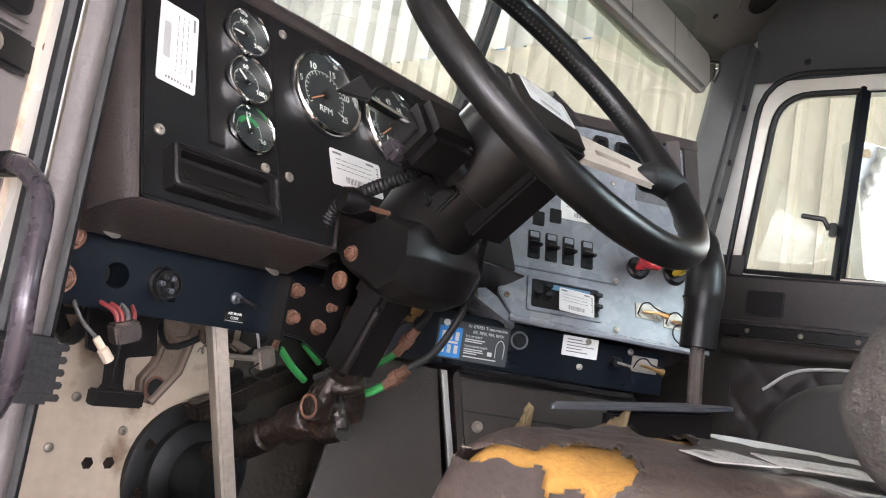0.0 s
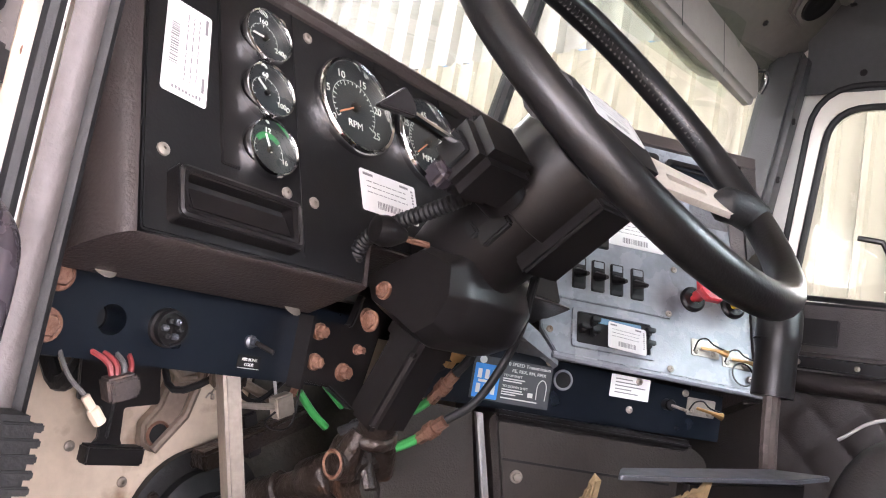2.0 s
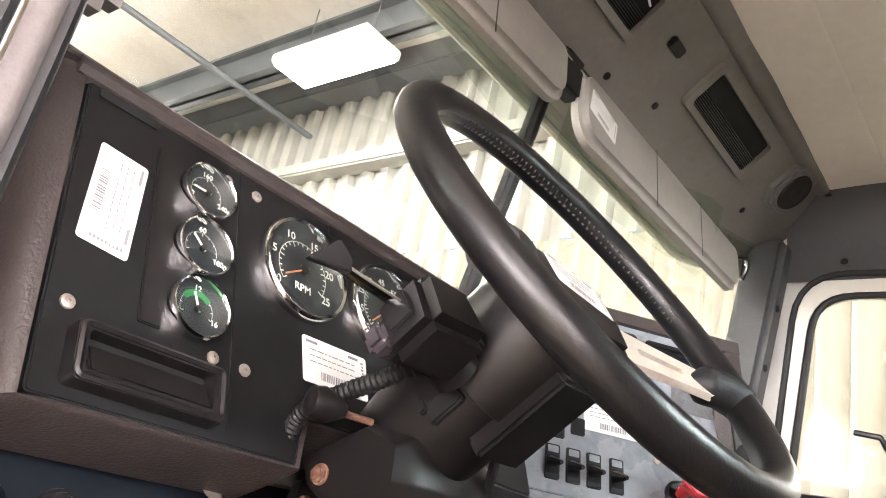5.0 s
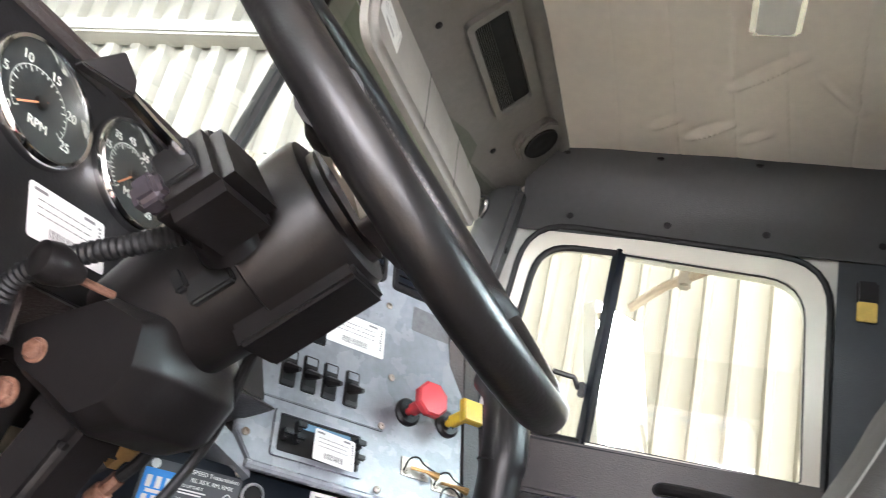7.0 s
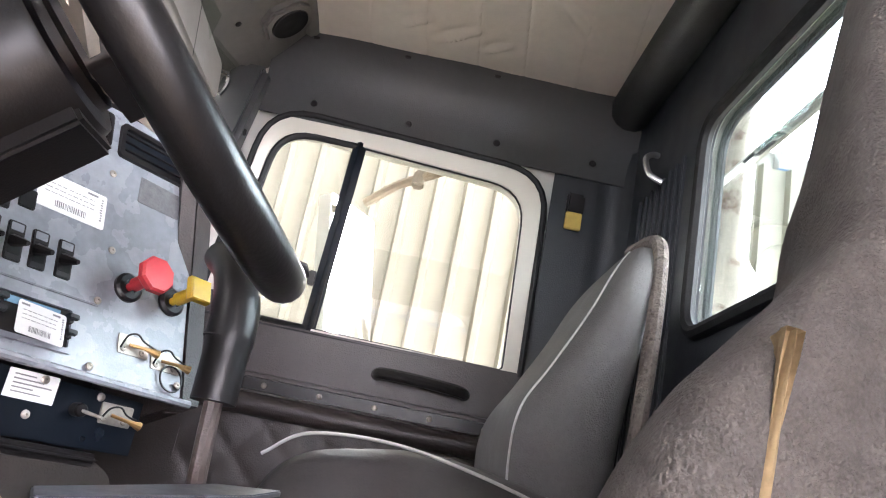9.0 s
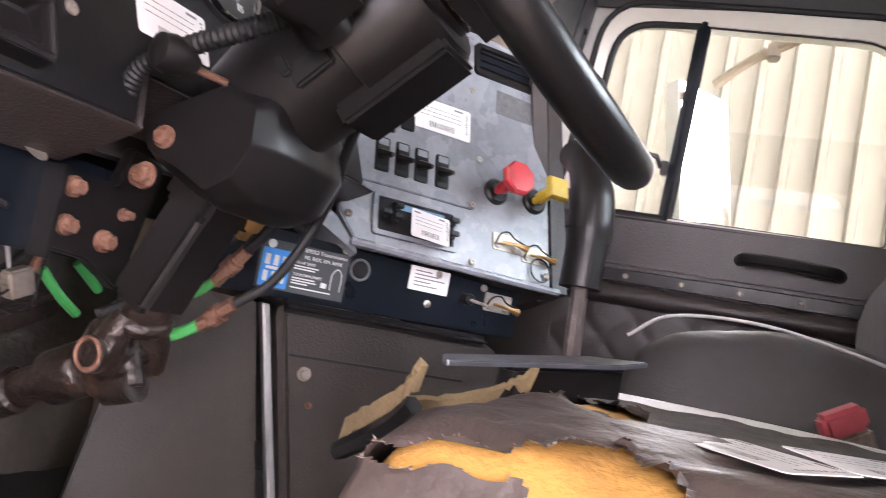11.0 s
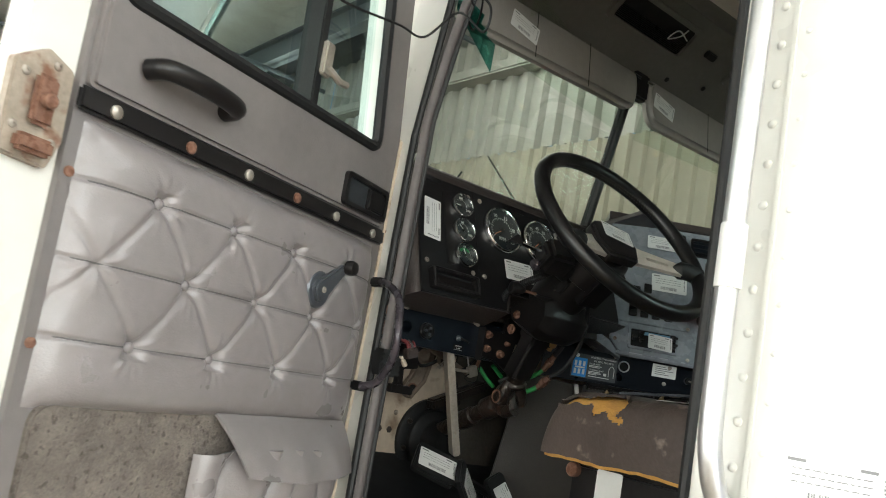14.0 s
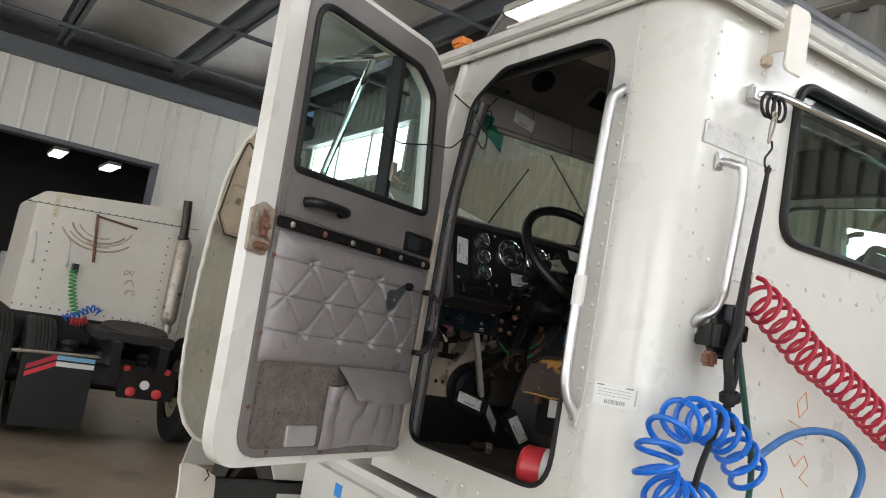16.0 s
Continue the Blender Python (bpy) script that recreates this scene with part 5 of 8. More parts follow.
part("shroud_slot", joined(box(-0.052, -0.044, 0.016, 0.036, 0.078, 0.113, 0.002), box(-0.056, -0.049, 0.006, 0.024, 0.108, 0.118, 0.002)), M_DARK, col, "", CM)
part("trailer_module", box(-0.024, 0.030, 0.044, 0.067, 0.008, 0.104, 0.003), M_BLACK, col, "black control box under the shroud", CM)
part("housing_bolt", bolt(0.0072, 0.006, 1.25), M_RUST, col, "rusty bolt", frm((0.7415, 0.684, 1.840), (0, -0.7, 0.7), (0, 0.7, 0.7), (-1, 0, 0)))
part("housing_bolt", bolt(0.0082, 0.006, 1.3), M_RUST, col, "rusty bolt", frm((0.7445, 0.697, 1.810), (0, -0.7, 0.7), (0, 0.7, 0.7), (-1, 0, 0)))
# stalk switch
sb = box(-0.036, 0.034, -0.029, 0.031, -0.028, 0.026, 0.009, 4)
for v_ in sb.verts:
    if v_.co.x < -0.01 and v_.co.y < 0:
        v_.co.x += 0.014 * min(1.0, -v_.co.y / 0.029)
SBM = frm((0.700, 0.567, 1.951), CMX, AD.cross(CMX), AD)
body = part("stalk_switch", sb, M_BLACK, col, "black turn signal switch body", SBM)
part("switch_slot", box(-0.0375, -0.030, -0.012, 0.012, -0.012, 0.012, 0.001), M_DARK, body, "", SBM)
part("switch_rib", box(-0.012, 0.02, -0.031, -0.027, -0.020, 0.018, 0.0015), M_BLACK, body, "", SBM)
part("hazard_tab", box(-0.046, -0.026, 0.000, 0.022, 0.010, 0.030, 0.005, 3), M_HANDLE, body, "worn dark hazard tab", SBM)
part("switch_neck", tube([(0.705, 0.575, 1.948), (0.745, 0.568, 1.930)], 0.021, 14), M_BLACK, body)
part("stalk", tube([(0.672, 0.563, 1.953), (0.63, 0.562, 1.954), (0.590, 0.560, 1.956)], 0.0042, 10), M_CHROME, body, "chrome stalk")
part("stalk_paddle", plate(rounded([(-0.018, -0.006), (0.014, -0.006), (0.012, 0.003), (0.001, 0.013)], 0.002), -0.004, 0.004, 0.0015), M_BLACK, body, "black paddle", frm((0.586, 0.558, 1.957), (0.93, -0.36, 0), (0, 0, 1), (-0.36, -0.93, 0)))
# corrugated cable sleeve
sl = smoothed([(0.718, 0.586, 1.926), (0.708, 0.612, 1.911), (0.704, 0.648, 1.897), (0.706, 0.686, 1.880), (0.712, 0.705, 1.85)], 16)
part("cable_sleeve", tube(sl, 0.009, 12, radii=[0.0078 if k % 2 else 0.0067 for k in range(len(sl))]), M_RUBBER, col, "black corrugated cable sleeve")
part("tilt_lever", tube([(0.745, 0.644, 1.886), (0.698, 0.655, 1.886)], 0.003, 8), M_RUST, col, "rusty tilt lever")
part("tilt_knob", lathe([(0, -0.02), (0.005, -0.018), (0.0105, -0.008), (0.0125, 0.001), (0.0105, 0.009), (0, 0.0125)], 20, along((0.694, 0.652, 1.887), (0.680, 0.656, 1.887)) @ Matrix.Scale(1.15, 4)), M_BLACK, col, "black ball knob")
# joint and lower shaft
J = Vector((0.808, 0.731, 1.671))
S1 = Vector((0.815, 0.965, 1.562))
sd = (S1 - J).normalized()
yd = (J - A1).normalized()
part("upper_yoke", joined(cyl(A1 - JD * 0.02, A1 + yd * 0.012, 0.021, 18, 0.003), cyl(A1 + yd * 0.006, A1 + yd * 0.020, 0.026, 18, 0.004), tube([A1 + yd * 0.010 - CMX * 0.016, J - CMX * 0.024 - yd * 0.012, J - CMX * 0.026 + yd * 0.012], 0.012, 10, radii=[0.010, 0.014, 0.015]), tube([A1 + yd * 0.010 + CMX * 0.016, J + CMX * 0.024 - yd * 0.012, J + CMX * 0.026 + yd * 0.012], 0.012, 10, radii=[0.010, 0.014, 0.015])), M_RUSTDARK, col, "oily rusty yoke", smooth=50)
up_ = sd.cross(CMX).normalized()
part("cross", joined(cyl(J - CMX * 0.030, J + CMX * 0.030, 0.010, 14, 0.002), cyl(J - up_ * 0.028, J + up_ * 0.028, 0.010, 14, 0.002)), M_RUSTDARK, col, "greasy universal joint cross")
part("cross_cap", lathe([(0.010, 0), (0.0155, 0.0), (0.0155, 0.009), (0.0115, 0.010), (0.011, 0.006), (0, 0.006)], 20, along(J - CMX * 0.032, J - CMX * 0.05)), M_RUSTDARK, col, "oily bearing cap")
part("cap_ring", lathe([(0.0105, 0.0105), (0.0125, 0.0118), (0.0145, 0.0105)], 20, along(J - CMX * 0.032, J - CMX * 0.05)), M_RUST, col, "rusty ring on the bearing cap")
part("lower_yoke", joined(tube([J + up_ * 0.026 - sd * 0.004, J + up_ * 0.024 + sd * 0.022, J + sd * 0.052], 0.013, 10, radii=[0.015, 0.014, 0.012]), tube([J - up_ * 0.026 - sd * 0.004, J - up_ * 0.024 + sd * 0.022, J + sd * 0.052], 0.013, 10, radii=[0.015, 0.014, 0.012]), cyl(J + sd * 0.040, J + sd * 0.085, 0.024, 18, 0.004)), M_RUSTDARK, col, "oily lower yoke", smooth=50)
part("lower_shaft", joined(cyl(J + sd * 0.08, S1, 0.0165, 16), cyl(J + sd * 0.12, J + sd * 0.17, 0.021, 18, 0.003)), M_RUSTDARK, col, "oily dark lower shaft")

# hoses beside the column
def hose(name, pts, r, material, lab, cat="hose", ends=()):
    h = thing(name, pts[0], lab, cat, "hoses beside the column")
    part("line", tube(smoothed(pts, 10), r, 10), material, h)
    for p, q, rr, mt in ends:
        part("fitting", joined(cyl(p, q, rr, 6), cyl(Vector(p).lerp(Vector(q), 0.35), Vector(p).lerp(Vector(q), 0.65), rr * 1.35, 12)), mt, h, "brass fitting")
    return h


hose("air_hose", [(0.806, 0.775, 1.670), (0.814, 0.762, 1.673), (0.824, 0.748, 1.679), (0.842, 0.722, 1.690), (0.855, 0.703, 1.704)], 0.0052, M_GREEN, "bright green plastic air line with brass fitting", ends=[((0.855, 0.705, 1.702), (0.852, 0.672, 1.727), 0.0066, M_RUST)])
hose("air_hose", [(0.835, 0.775, 1.708), (0.848, 0.757, 1.712), (0.864, 0.728, 1.727), (0.872, 0.708, 1.745)], 0.0046, M_GREEN, "short green plastic air line with brass fitting", ends=[((0.872, 0.711, 1.742), (0.868, 0.681, 1.775), 0.0062, M_RUST)])
hose("air_hose", [(0.815, 0.852, 1.724), (0.838, 0.849, 1.703), (0.860, 0.846, 1.688)], 0.0046, M_GREEN, "green plastic air line under the dash")
hose("air_hose", [(0.852, 0.851, 1.735), (0.868, 0.849, 1.723), (0.884, 0.85, 1.713)], 0.0046, M_GREEN, "green plastic air line under the dash")
hose("black_cable", [(0.852, 0.672, 1.727), (0.872, 0.652, 1.752), (0.884, 0.632, 1.80), (0.874, 0.612, 1.84), (0.854, 0.596, 1.868), (0.835, 0.58, 1.890)], 0.0045, M_RUBBER, "black rubber cable rising to the column")
hose("black_cable", [(0.826, 0.663, 1.784), (0.812, 0.680, 1.765), (0.800, 0.700, 1.735), (0.785, 0.715, 1.716), (0.775, 0.74, 1.700)], 0.0048, M_RUBBER, "black rubber cable under the column", ends=[((0.826, 0.662, 1.784), (0.817, 0.637, 1.810), 0.0075, M_BRASS)])
hose("black_cable", [(0.868, 0.681, 1.775), (0.868, 0.665, 1.795), (0.862, 0.652, 1.83)], 0.0052, M_RUBBER, "black rubber cable under the column")

# ---------------------------------------------------------------- under the dash, pedals
FRAME[0] = Matrix.Identity(4)
for nm, P0, P1, w in (("clutch_pedal", Vector((0.660, 0.79, 1.76)), Vector((0.730, 0.79, 1.535)), 0.030),):
    ped = thing(nm, P1, "worn bare steel clutch pedal with a white label on its pad", "pedal")
    m_ = frm(P0, (P1 - P0).cross(Vector((0, 1, 0))).normalized() * -1, (0, 1, 0), (P1 - P0).normalized())
    part("arm", box(-0.016, 0.016, -0.008, 0.008, 0, (P1 - P0).length, 0.003), M_STEEL, ped, "worn steel arm", along(P0, P1) @ Matrix.Rotation(radians(20), 4, "Z"))
    pm = frm((0.682, 0.782, 1.515), Vector((0.85, -0.45, -0.27)).normalized(), Vector((0.45, 0.55, 0.7)).normalized(), Vector((-0.17, -0.72, 0.67)).normalized())
    part("pad", plate(rounded([(-0.055, -0.035), (0.04, -0.04), (0.045, 0.035), (-0.045, 0.04)], 0.012), -0.012, 0.0, 0.003), M_RUBBER, ped, "worn pedal pad", pm)
    label(pm @ Matrix.Translation((0.0, 0.0, 0.001)), 0.085, 0.045, "", ped, 7)
for nm, c, d, lab in (("brake_pedal", (0.763, 0.76, 1.47), (0.6, 0.25, -0.55), "black brake pedal with a white stock label"), ("accelerator_pedal", (0.906, 0.788, 1.440), (0.4, -0.35, -0.8), "black accelerator pedal with a white stock label")):
    ped = thing(nm, c, lab, "pedal")
    xd = Vector(d).normalized()
    nd = Vector((-0.1, -0.75, 0.6))
    nd = (nd - xd * nd.dot(xd)).normalized()
    pm = frm(c, xd, nd.cross(xd), nd)
    part("pad", plate(rrect(0.14, 0.06, 0.012, 4), -0.014, -0.001, 0.003), M_RUBBER, ped, "black rubber pad", pm)
    part("arm", tube([Vector(c) + Vector((0, 0.01, 0)), Vector(c) + Vector((0.01, 0.14, 0.02))], 0.010, 8), M_BLACK, ped)
    label(pm @ Matrix.Translation((0.0, 0.0, 0.0)), 0.09, 0.046, "", ped, 8)
bt = thing("shaft_boot", (0.80, 0.98, 1.55), "greasy black round steering shaft boot bolted to the firewall", "boot")
BTM = frm((0.82, 0.998, 1.540), (1, 0, 0), (0, 0, 1), (0, -1, 0)) @ Matrix.Scale(0.95, 4)
part("flange", lathe([(0.10, 0.0), (0.10, 0.010), (0.094, 0.013), (0.076, 0.014), (0.074, 0.024), (0.066, 0.030), (0.05, 0.034), (0.046, 0.05), (0.03, 0.075), (0.0, 0.08)], 40), M_RUBBER, bt, "", BTM)
for k in range(8):
    part("bolt", bolt(0.006, 0.006, 1.2), M_RUSTDARK, bt, "", BTM @ Matrix.Rotation(k * math.pi / 4 + 0.3, 4, "Z") @ Matrix.Translation((0.085, 0, 0.013)))
for x, z in ((0.677, 1.552), (0.705, 1.552)):
    single("firewall_hole", lathe([(0.008, 0.0), (0, 0.0005)], 6), M_RUSTDARK, "small dark bolt hole in the cream firewall", "hole", "firewall holes", "structure", m=frm((x, 0.9985, z), (1, 0, 0), (0, 0, 1), (0, -1, 0)))
for x, z in ((0.715, 1.592), (0.645, 1.63), (0.625, 1.57), (0.69, 1.46), (0.745, 1.70)):
    single("firewall_rivet", screw(0.006), M_STEEL, "small dirty rivet in the firewall", "rivet", "firewall rivets", "structure", m=frm((x, 0.9985, z), (1, 0, 0), (0, 0, 1), (0, -1, 0)))
FRAME[0] = moved(0.97)
hp = thing("heater_pipe", (0.84, 0.95, 1.65), "dirty brown heater pipe crossing the firewall", "pipe")
part("pipe", box(-0.085, 0.085, -0.012, 0.012, -0.02, 0.012, 0.004), M_RUSTDARK, hp, "", frm((0.842, 0.955, 1.648), Vector((0.92, 0, 0.39)), Vector((-0.39, 0, 0.92)), (0, -1, 0)))
part("bracket", box(-0.01, 0.012, -0.03, 0.03, -0.04, -0.01, 0.003), M_BLACK, hp, "", frm((0.842, 0.955, 1.648), Vector((0.92, 0, 0.39)), Vector((-0.39, 0, 0.92)), (0, -1, 0)))
fb = thing("fuse_bracket", (0.57, 0.87, 1.66), "black stamped steel bracket hanging under the dash", "bracket")
FB = frm((0, 0.86, 0), (1, 0, 0), (0, 0, 1), (0, -1, 0))
part("plate", plate(rounded([(0.54, 1.75), (0.622, 1.75), (0.634, 1.691), (0.597, 1.685), (0.600, 1.655), (0.604, 1.648), (0.572, 1.648), (0.577, 1.655), (0.574, 1.684), (0.549, 1.69)], 0.004), 0, 0.004, 0.001), M_BLACK, fb, "", FB)
part("foot", box(0.563, 0.622, 1.632, 1.650, -0.002, 0.016, 0.002), M_BLACK, fb, "", FB)
part("rib", box(0.582, 0.592, 1.655, 1.74, 0.004, 0.010, 0.002), M_BLACK, fb, "", FB)
M_CAST = mat("stained_cast_iron", (0.20, 0.155, 0.12), 0.6, 0.3, var=0.3, scale=20, bump=0.3, bscale=120, spot=(0.09, 0.055, 0.04), amount=0.42, sscale=24)
FRAME[0] = moved(1.08)
pb = thing("pedal_bracket", (0.63, 0.9, 1.68), "stained cream cast pedal bracket under the dash", "bracket")
PB = frm((0, 0.90, 0), (1, 0, 0), (0, 0, 1), (0, -1, 0))
part("casting", plate(rounded([(0.640, 1.775), (0.645, 1.738), (0.664, 1.712), (0.657, 1.682), (0.643, 1.662), (0.646, 1.640), (0.662, 1.632), (0.680, 1.650), (0.696, 1.674), (0.705, 1.706), (0.718, 1.745), (0.74, 1.775)], 0.008), 0, 0.014, 0.004), M_CAST, pb, "stained cast steel web", PB)
part("rib", tube([(0.658, 1.636, 0.016), (0.686, 1.674, 0.018), (0.694, 1.708, 0.018), (0.70, 1.76, 0.016)], 0.005, 8), M_CAST, pb, "", PB)
part("rib", tube([(0.65, 1.73, 0.016), (0.672, 1.712, 0.018), (0.70, 1.716, 0.016)], 0.004, 8), M_CAST, pb, "", PB)
part("bore", lathe([(0.0105, 0.0), (0, 0.0)], 18), M_DARK, pb, "flat black disc standing for the shaded bore", PB @ Matrix.Translation((0.662, 1.653, 0.0145)))
part("bore_rim", lathe([(0.0105, 0.014), (0.012, 0.017), (0.014, 0.014)], 18), M_RUST, pb, "", PB @ Matrix.Translation((0.662, 1.653, 0)))
FRAME[0] = moved(0.97)
bs = thing("brake_switch", (0.742, 0.8, 1.70), "grimy grey switch with a rusty plunger under the dash", "switch")
BSM = frm((0.742, 0.80, 1.707), Vector((0.93, 0, 0.36)), Vector((-0.36, 0, 0.93)), (0, -1, 0))
part("body", box(-0.012, 0.012, -0.012, 0.012, -0.008, 0.006, 0.002), M_STEEL, bs, "grimy metal case", BSM)
part("plunger", tube([(0.685, 0.798, 1.704), (0.71, 0.799, 1.704), (0.732, 0.80, 1.705)], 0.0035, 8), M_STEEL, bs)
part("red_cap", cyl((0.752, 0.80, 1.718), (0.758, 0.80, 1.738), 0.004, 8), M_RUST, bs, "rusty red terminal")
part("lead", tube(smoothed([(0.73, 0.795, 1.70), (0.715, 0.79, 1.69), (0.73, 0.79, 1.683), (0.755, 0.795, 1.69), (0.77, 0.81, 1.74)], 6), 0.0012, 6), M_RUBBER, bs)
M_CONNECT = mat("dusty_connector", (0.035, 0.026, 0.024), 0.6, var=0.5, scale=60, bump=0.2, spot=(0.12, 0.08, 0.06), amount=0.45, sscale=60)
M_REDWIRE = mat("faded_red_wire", (0.21, 0.035, 0.035), 0.5, bump=0.02)
lk = thing("pedal_linkage", (0.74, 0.88, 1.72), "rusty clutch linkage rods and clips under the dash", "linkage")
part("rod", tube([(0.66, 0.875, 1.742), (0.72, 0.88, 1.728), (0.80, 0.885, 1.702)], 0.006, 10), M_CAST, lk, "stained push rod")
part("clevis", joined(box(0.715, 0.745, 0.868, 0.892, 1.712, 1.742, 0.004), cyl((0.73, 0.86, 1.727), (0.73, 0.90, 1.727), 0.006, 10)), M_RUSTDARK, lk, "oily clevis")
part("lever", plate(rounded([(0.700, 1.79), (0.722, 1.79), (0.735, 1.72), (0.722, 1.705), (0.708, 1.715)], 0.006), -0.89, -0.884, 0.001), M_CAST, lk, "flat cast lever", frm((0, 0, 0), (1, 0, 0), (0, 0, 1), (0, -1, 0)))
part("return_spring", tube([(0.695 + 0.0012 * k, 0.865 + 0.005 * math.cos(k * 1.25), 1.70 + 0.0012 * k + 0.005 * math.sin(k * 1.25)) for k in range(60)], 0.0011, 5), M_STEEL, lk, "thin coil spring")
for k, (mt, pts) in enumerate(((M_RUBBER, [(0.70, 0.84, 1.80), (0.715, 0.835, 1.745), (0.70, 0.83, 1.72), (0.74, 0.84, 1.705), (0.80, 0.86, 1.74)]), (M_SEATGREY, [(0.735, 0.85, 1.80), (0.728, 0.84, 1.75), (0.75, 0.835, 1.735), (0.785, 0.85, 1.75), (0.80, 0.87, 1.79)]), (M_REDWIRE, [(0.64, 0.82, 1.80), (0.652, 0.815, 1.758), (0.67, 0.82, 1.752), (0.69, 0.84, 1.80)]), (M_TAPE, [(0.72, 0.83, 1.79), (0.742, 0.825, 1.738), (0.76, 0.83, 1.70)]), (M_RUBBER, [(0.44, 0.80, 1.79), (0.45, 0.79, 1.735), (0.475, 0.80, 1.72), (0.50, 0.83, 1.79)]))):
    hw = thing("wiring", pts[0], "loose thin wire drooping under the dashboard", "wiring", "loose wires under the dash")
    part("wire", tube(smoothed(pts, 7), 0.0018 if k else 0.003, 6), mt, hw)
cn = thing("wire_connector", (0.505, 0.72, 1.70), "dusty black wire connector hanging on red and grey wires", "connector")
part("block", joined(box(-0.012, 0.012, -0.010, 0.010, -0.010, 0.010, 0.002), box(-0.009, 0.009, -0.012, -0.009, -0.004, 0.007, 0.001), box(0.010, 0.014, -0.008, 0.004, -0.006, 0.004, 0.001)), M_CONNECT, cn, "", frm((0.514, 0.727, 1.718), Vector((0.9, -0.1, 0.35)).normalized(), Vector((0.1, 1, 0)).normalized(), Vector((-0.35, 0, 0.93)).normalized()))
for k, mt in enumerate((M_REDWIRE, M_REDWIRE, M_SEATGREY, M_REDWIRE)):
    part("wire", tube(smoothed([(0.506 + k * 0.005, 0.727, 1.726), (0.50 + k * 0.008, 0.735, 1.738), (0.475 + k * 0.02, 0.78, 1.755), (0.48 + k * 0.02, 0.83, 1.78)], 6), 0.0024, 6), mt, cn)
cn2 = thing("wire_connector", (0.48, 0.72, 1.70), "small cream connector dangling on a grey wire", "connector")
part("block", joined(cyl((0.484, 0.720, 1.710), (0.492, 0.718, 1.700), 0.0036, 8, 0.001), cyl((0.491, 0.718, 1.701), (0.500, 0.717, 1.690), 0.0052, 10, 0.001)), M_WHITEDIRTY, cn2)
part("wire", tube(smoothed([(0.484, 0.720, 1.710), (0.470, 0.732, 1.728), (0.47, 0.78, 1.77)], 6), 0.002, 6), M_SEATGREY, cn2)
rnd = random.Random(5)
for k in range(7):
    x = 0.47 + 0.05 * k
    hw = thing("wiring", (x, 0.86, 1.75), "dark loom of wires under the dashboard", "wiring", "wiring under the dash")
    part("loom", tube(smoothed([(x, 0.80, 1.80), (x + rnd.uniform(-0.04, 0.04), 0.86, 1.74 + rnd.uniform(-0.02, 0.02)), (x + rnd.uniform(-0.05, 0.05), 0.92, 1.72 + rnd.uniform(-0.03, 0.03)), (x + rnd.uniform(-0.05, 0.05), 0.99, 1.78)], 6), rnd.choice((0.004, 0.006, 0.009)), 8), M_RUBBER, hw)
FRAME[0] = Matrix.Identity(4)
single("heater_case", box(0.43, XR - 0.06, 0.93, 0.95, 1.80, 2.05), M_BLACK, "black heater case behind the dashboard", "heater case")

# engine cover and heater box
# Sheet added to darken the firewall beside the engine cover.
single("firewall_dark_sheet", sheet(lambda u, v: Vector((0.862 + 0.20 * u, 0.990 - 0.004 * noise.noise(Vector((u * 5, v * 7, 1))), 1.36 + 0.41 * v + 0.006 * noise.noise(Vector((u * 9, 2, 0))))), 16, 24, 0.004), mat("olive_dark_sheet", (0.055, 0.048, 0.038), 0.75, var=0.35, scale=14, bump=0.4, bscale=120, spot=(0.12, 0.09, 0.06), amount=0.38, sscale=12), "stained olive-black sheet added to darken part of the firewall", "mat", kind="structure", smooth=60)
eng = thing("engine_cover", (1.2, 0.75, 1.38), "dark brown vinyl engine cover beside the pedals", "engine cover")
part("side_panel", plate([(-0.36, 1.40), (-0.115, 1.38), (-0.190, 1.728), (-0.31, 1.735)], -0.03, -0.012, 0.003), M_COVER, eng, "dark vinyl side panel", BM_)
part("metal_edge", plate([(-0.101, 1.38), (-0.092, 1.38), (-0.179, 1.729), (-0.188, 1.729)], -0.012, 0.002, 0.002), M_SILVER, eng, "bright metal edge strip", BM_)
hb = plate(rounded([(-0.115, 1.50), (0.15, 1.50), (0.15, 1.715), (0.115, 1.732), (-0.170, 1.732)], [0.014, 0.014, 0.03, 0.03, 0.014]), -0.2, 0.004, 0.014, seg=4)
part("heater_box", hb, M_COVER, eng, "grained dark plastic heater box", BM_)
part("box_lip", box(-0.165, 0.118, 1.724, 1.738, -0.02, 0.010, 0.006, 3), M_BLACK, eng, "", BM_)
part("box_seam", box(-0.145, 0.09, 1.675, 1.678, 0.004, 0.006), M_DARK, eng, "", BM_)
part("box_bolt", bolt(0.006, 0.006, 1.4), M_STEEL, eng, "", BM_ @ Matrix.Translation((-0.123, 1.657, 0.004)))
part("box_bolt", bolt(0.003, 0.004, 1.4), M_RUST, eng, "", BM_ @ Matrix.Translation((-0.110, 1.622, 0.004)))
part("tunnel", plate(rounded([(-0.30, 1.33), (0.35, 1.33), (0.33, 1.56), (-0.26, 1.56)], 0.04), -0.35, -0.05, 0.03), M_RUBBER, eng, "black engine tunnel cover", BM_)
FRAME[0] = Matrix.Translation((-0.010, 0.012, 0.002))
tray = thing("console_tray", (0.95, 0.42, 1.72), "dark steel tray with torn foam edges between the seats", "tray")
TU = Vector((0.162, -0.126, 0.026)).normalized()
TM = frm((0.833, 0.453, 1.717), TU, TU.cross(Vector((0.02, 0, -1))).normalized() * 1.0, Vector((0, 0, 1)))
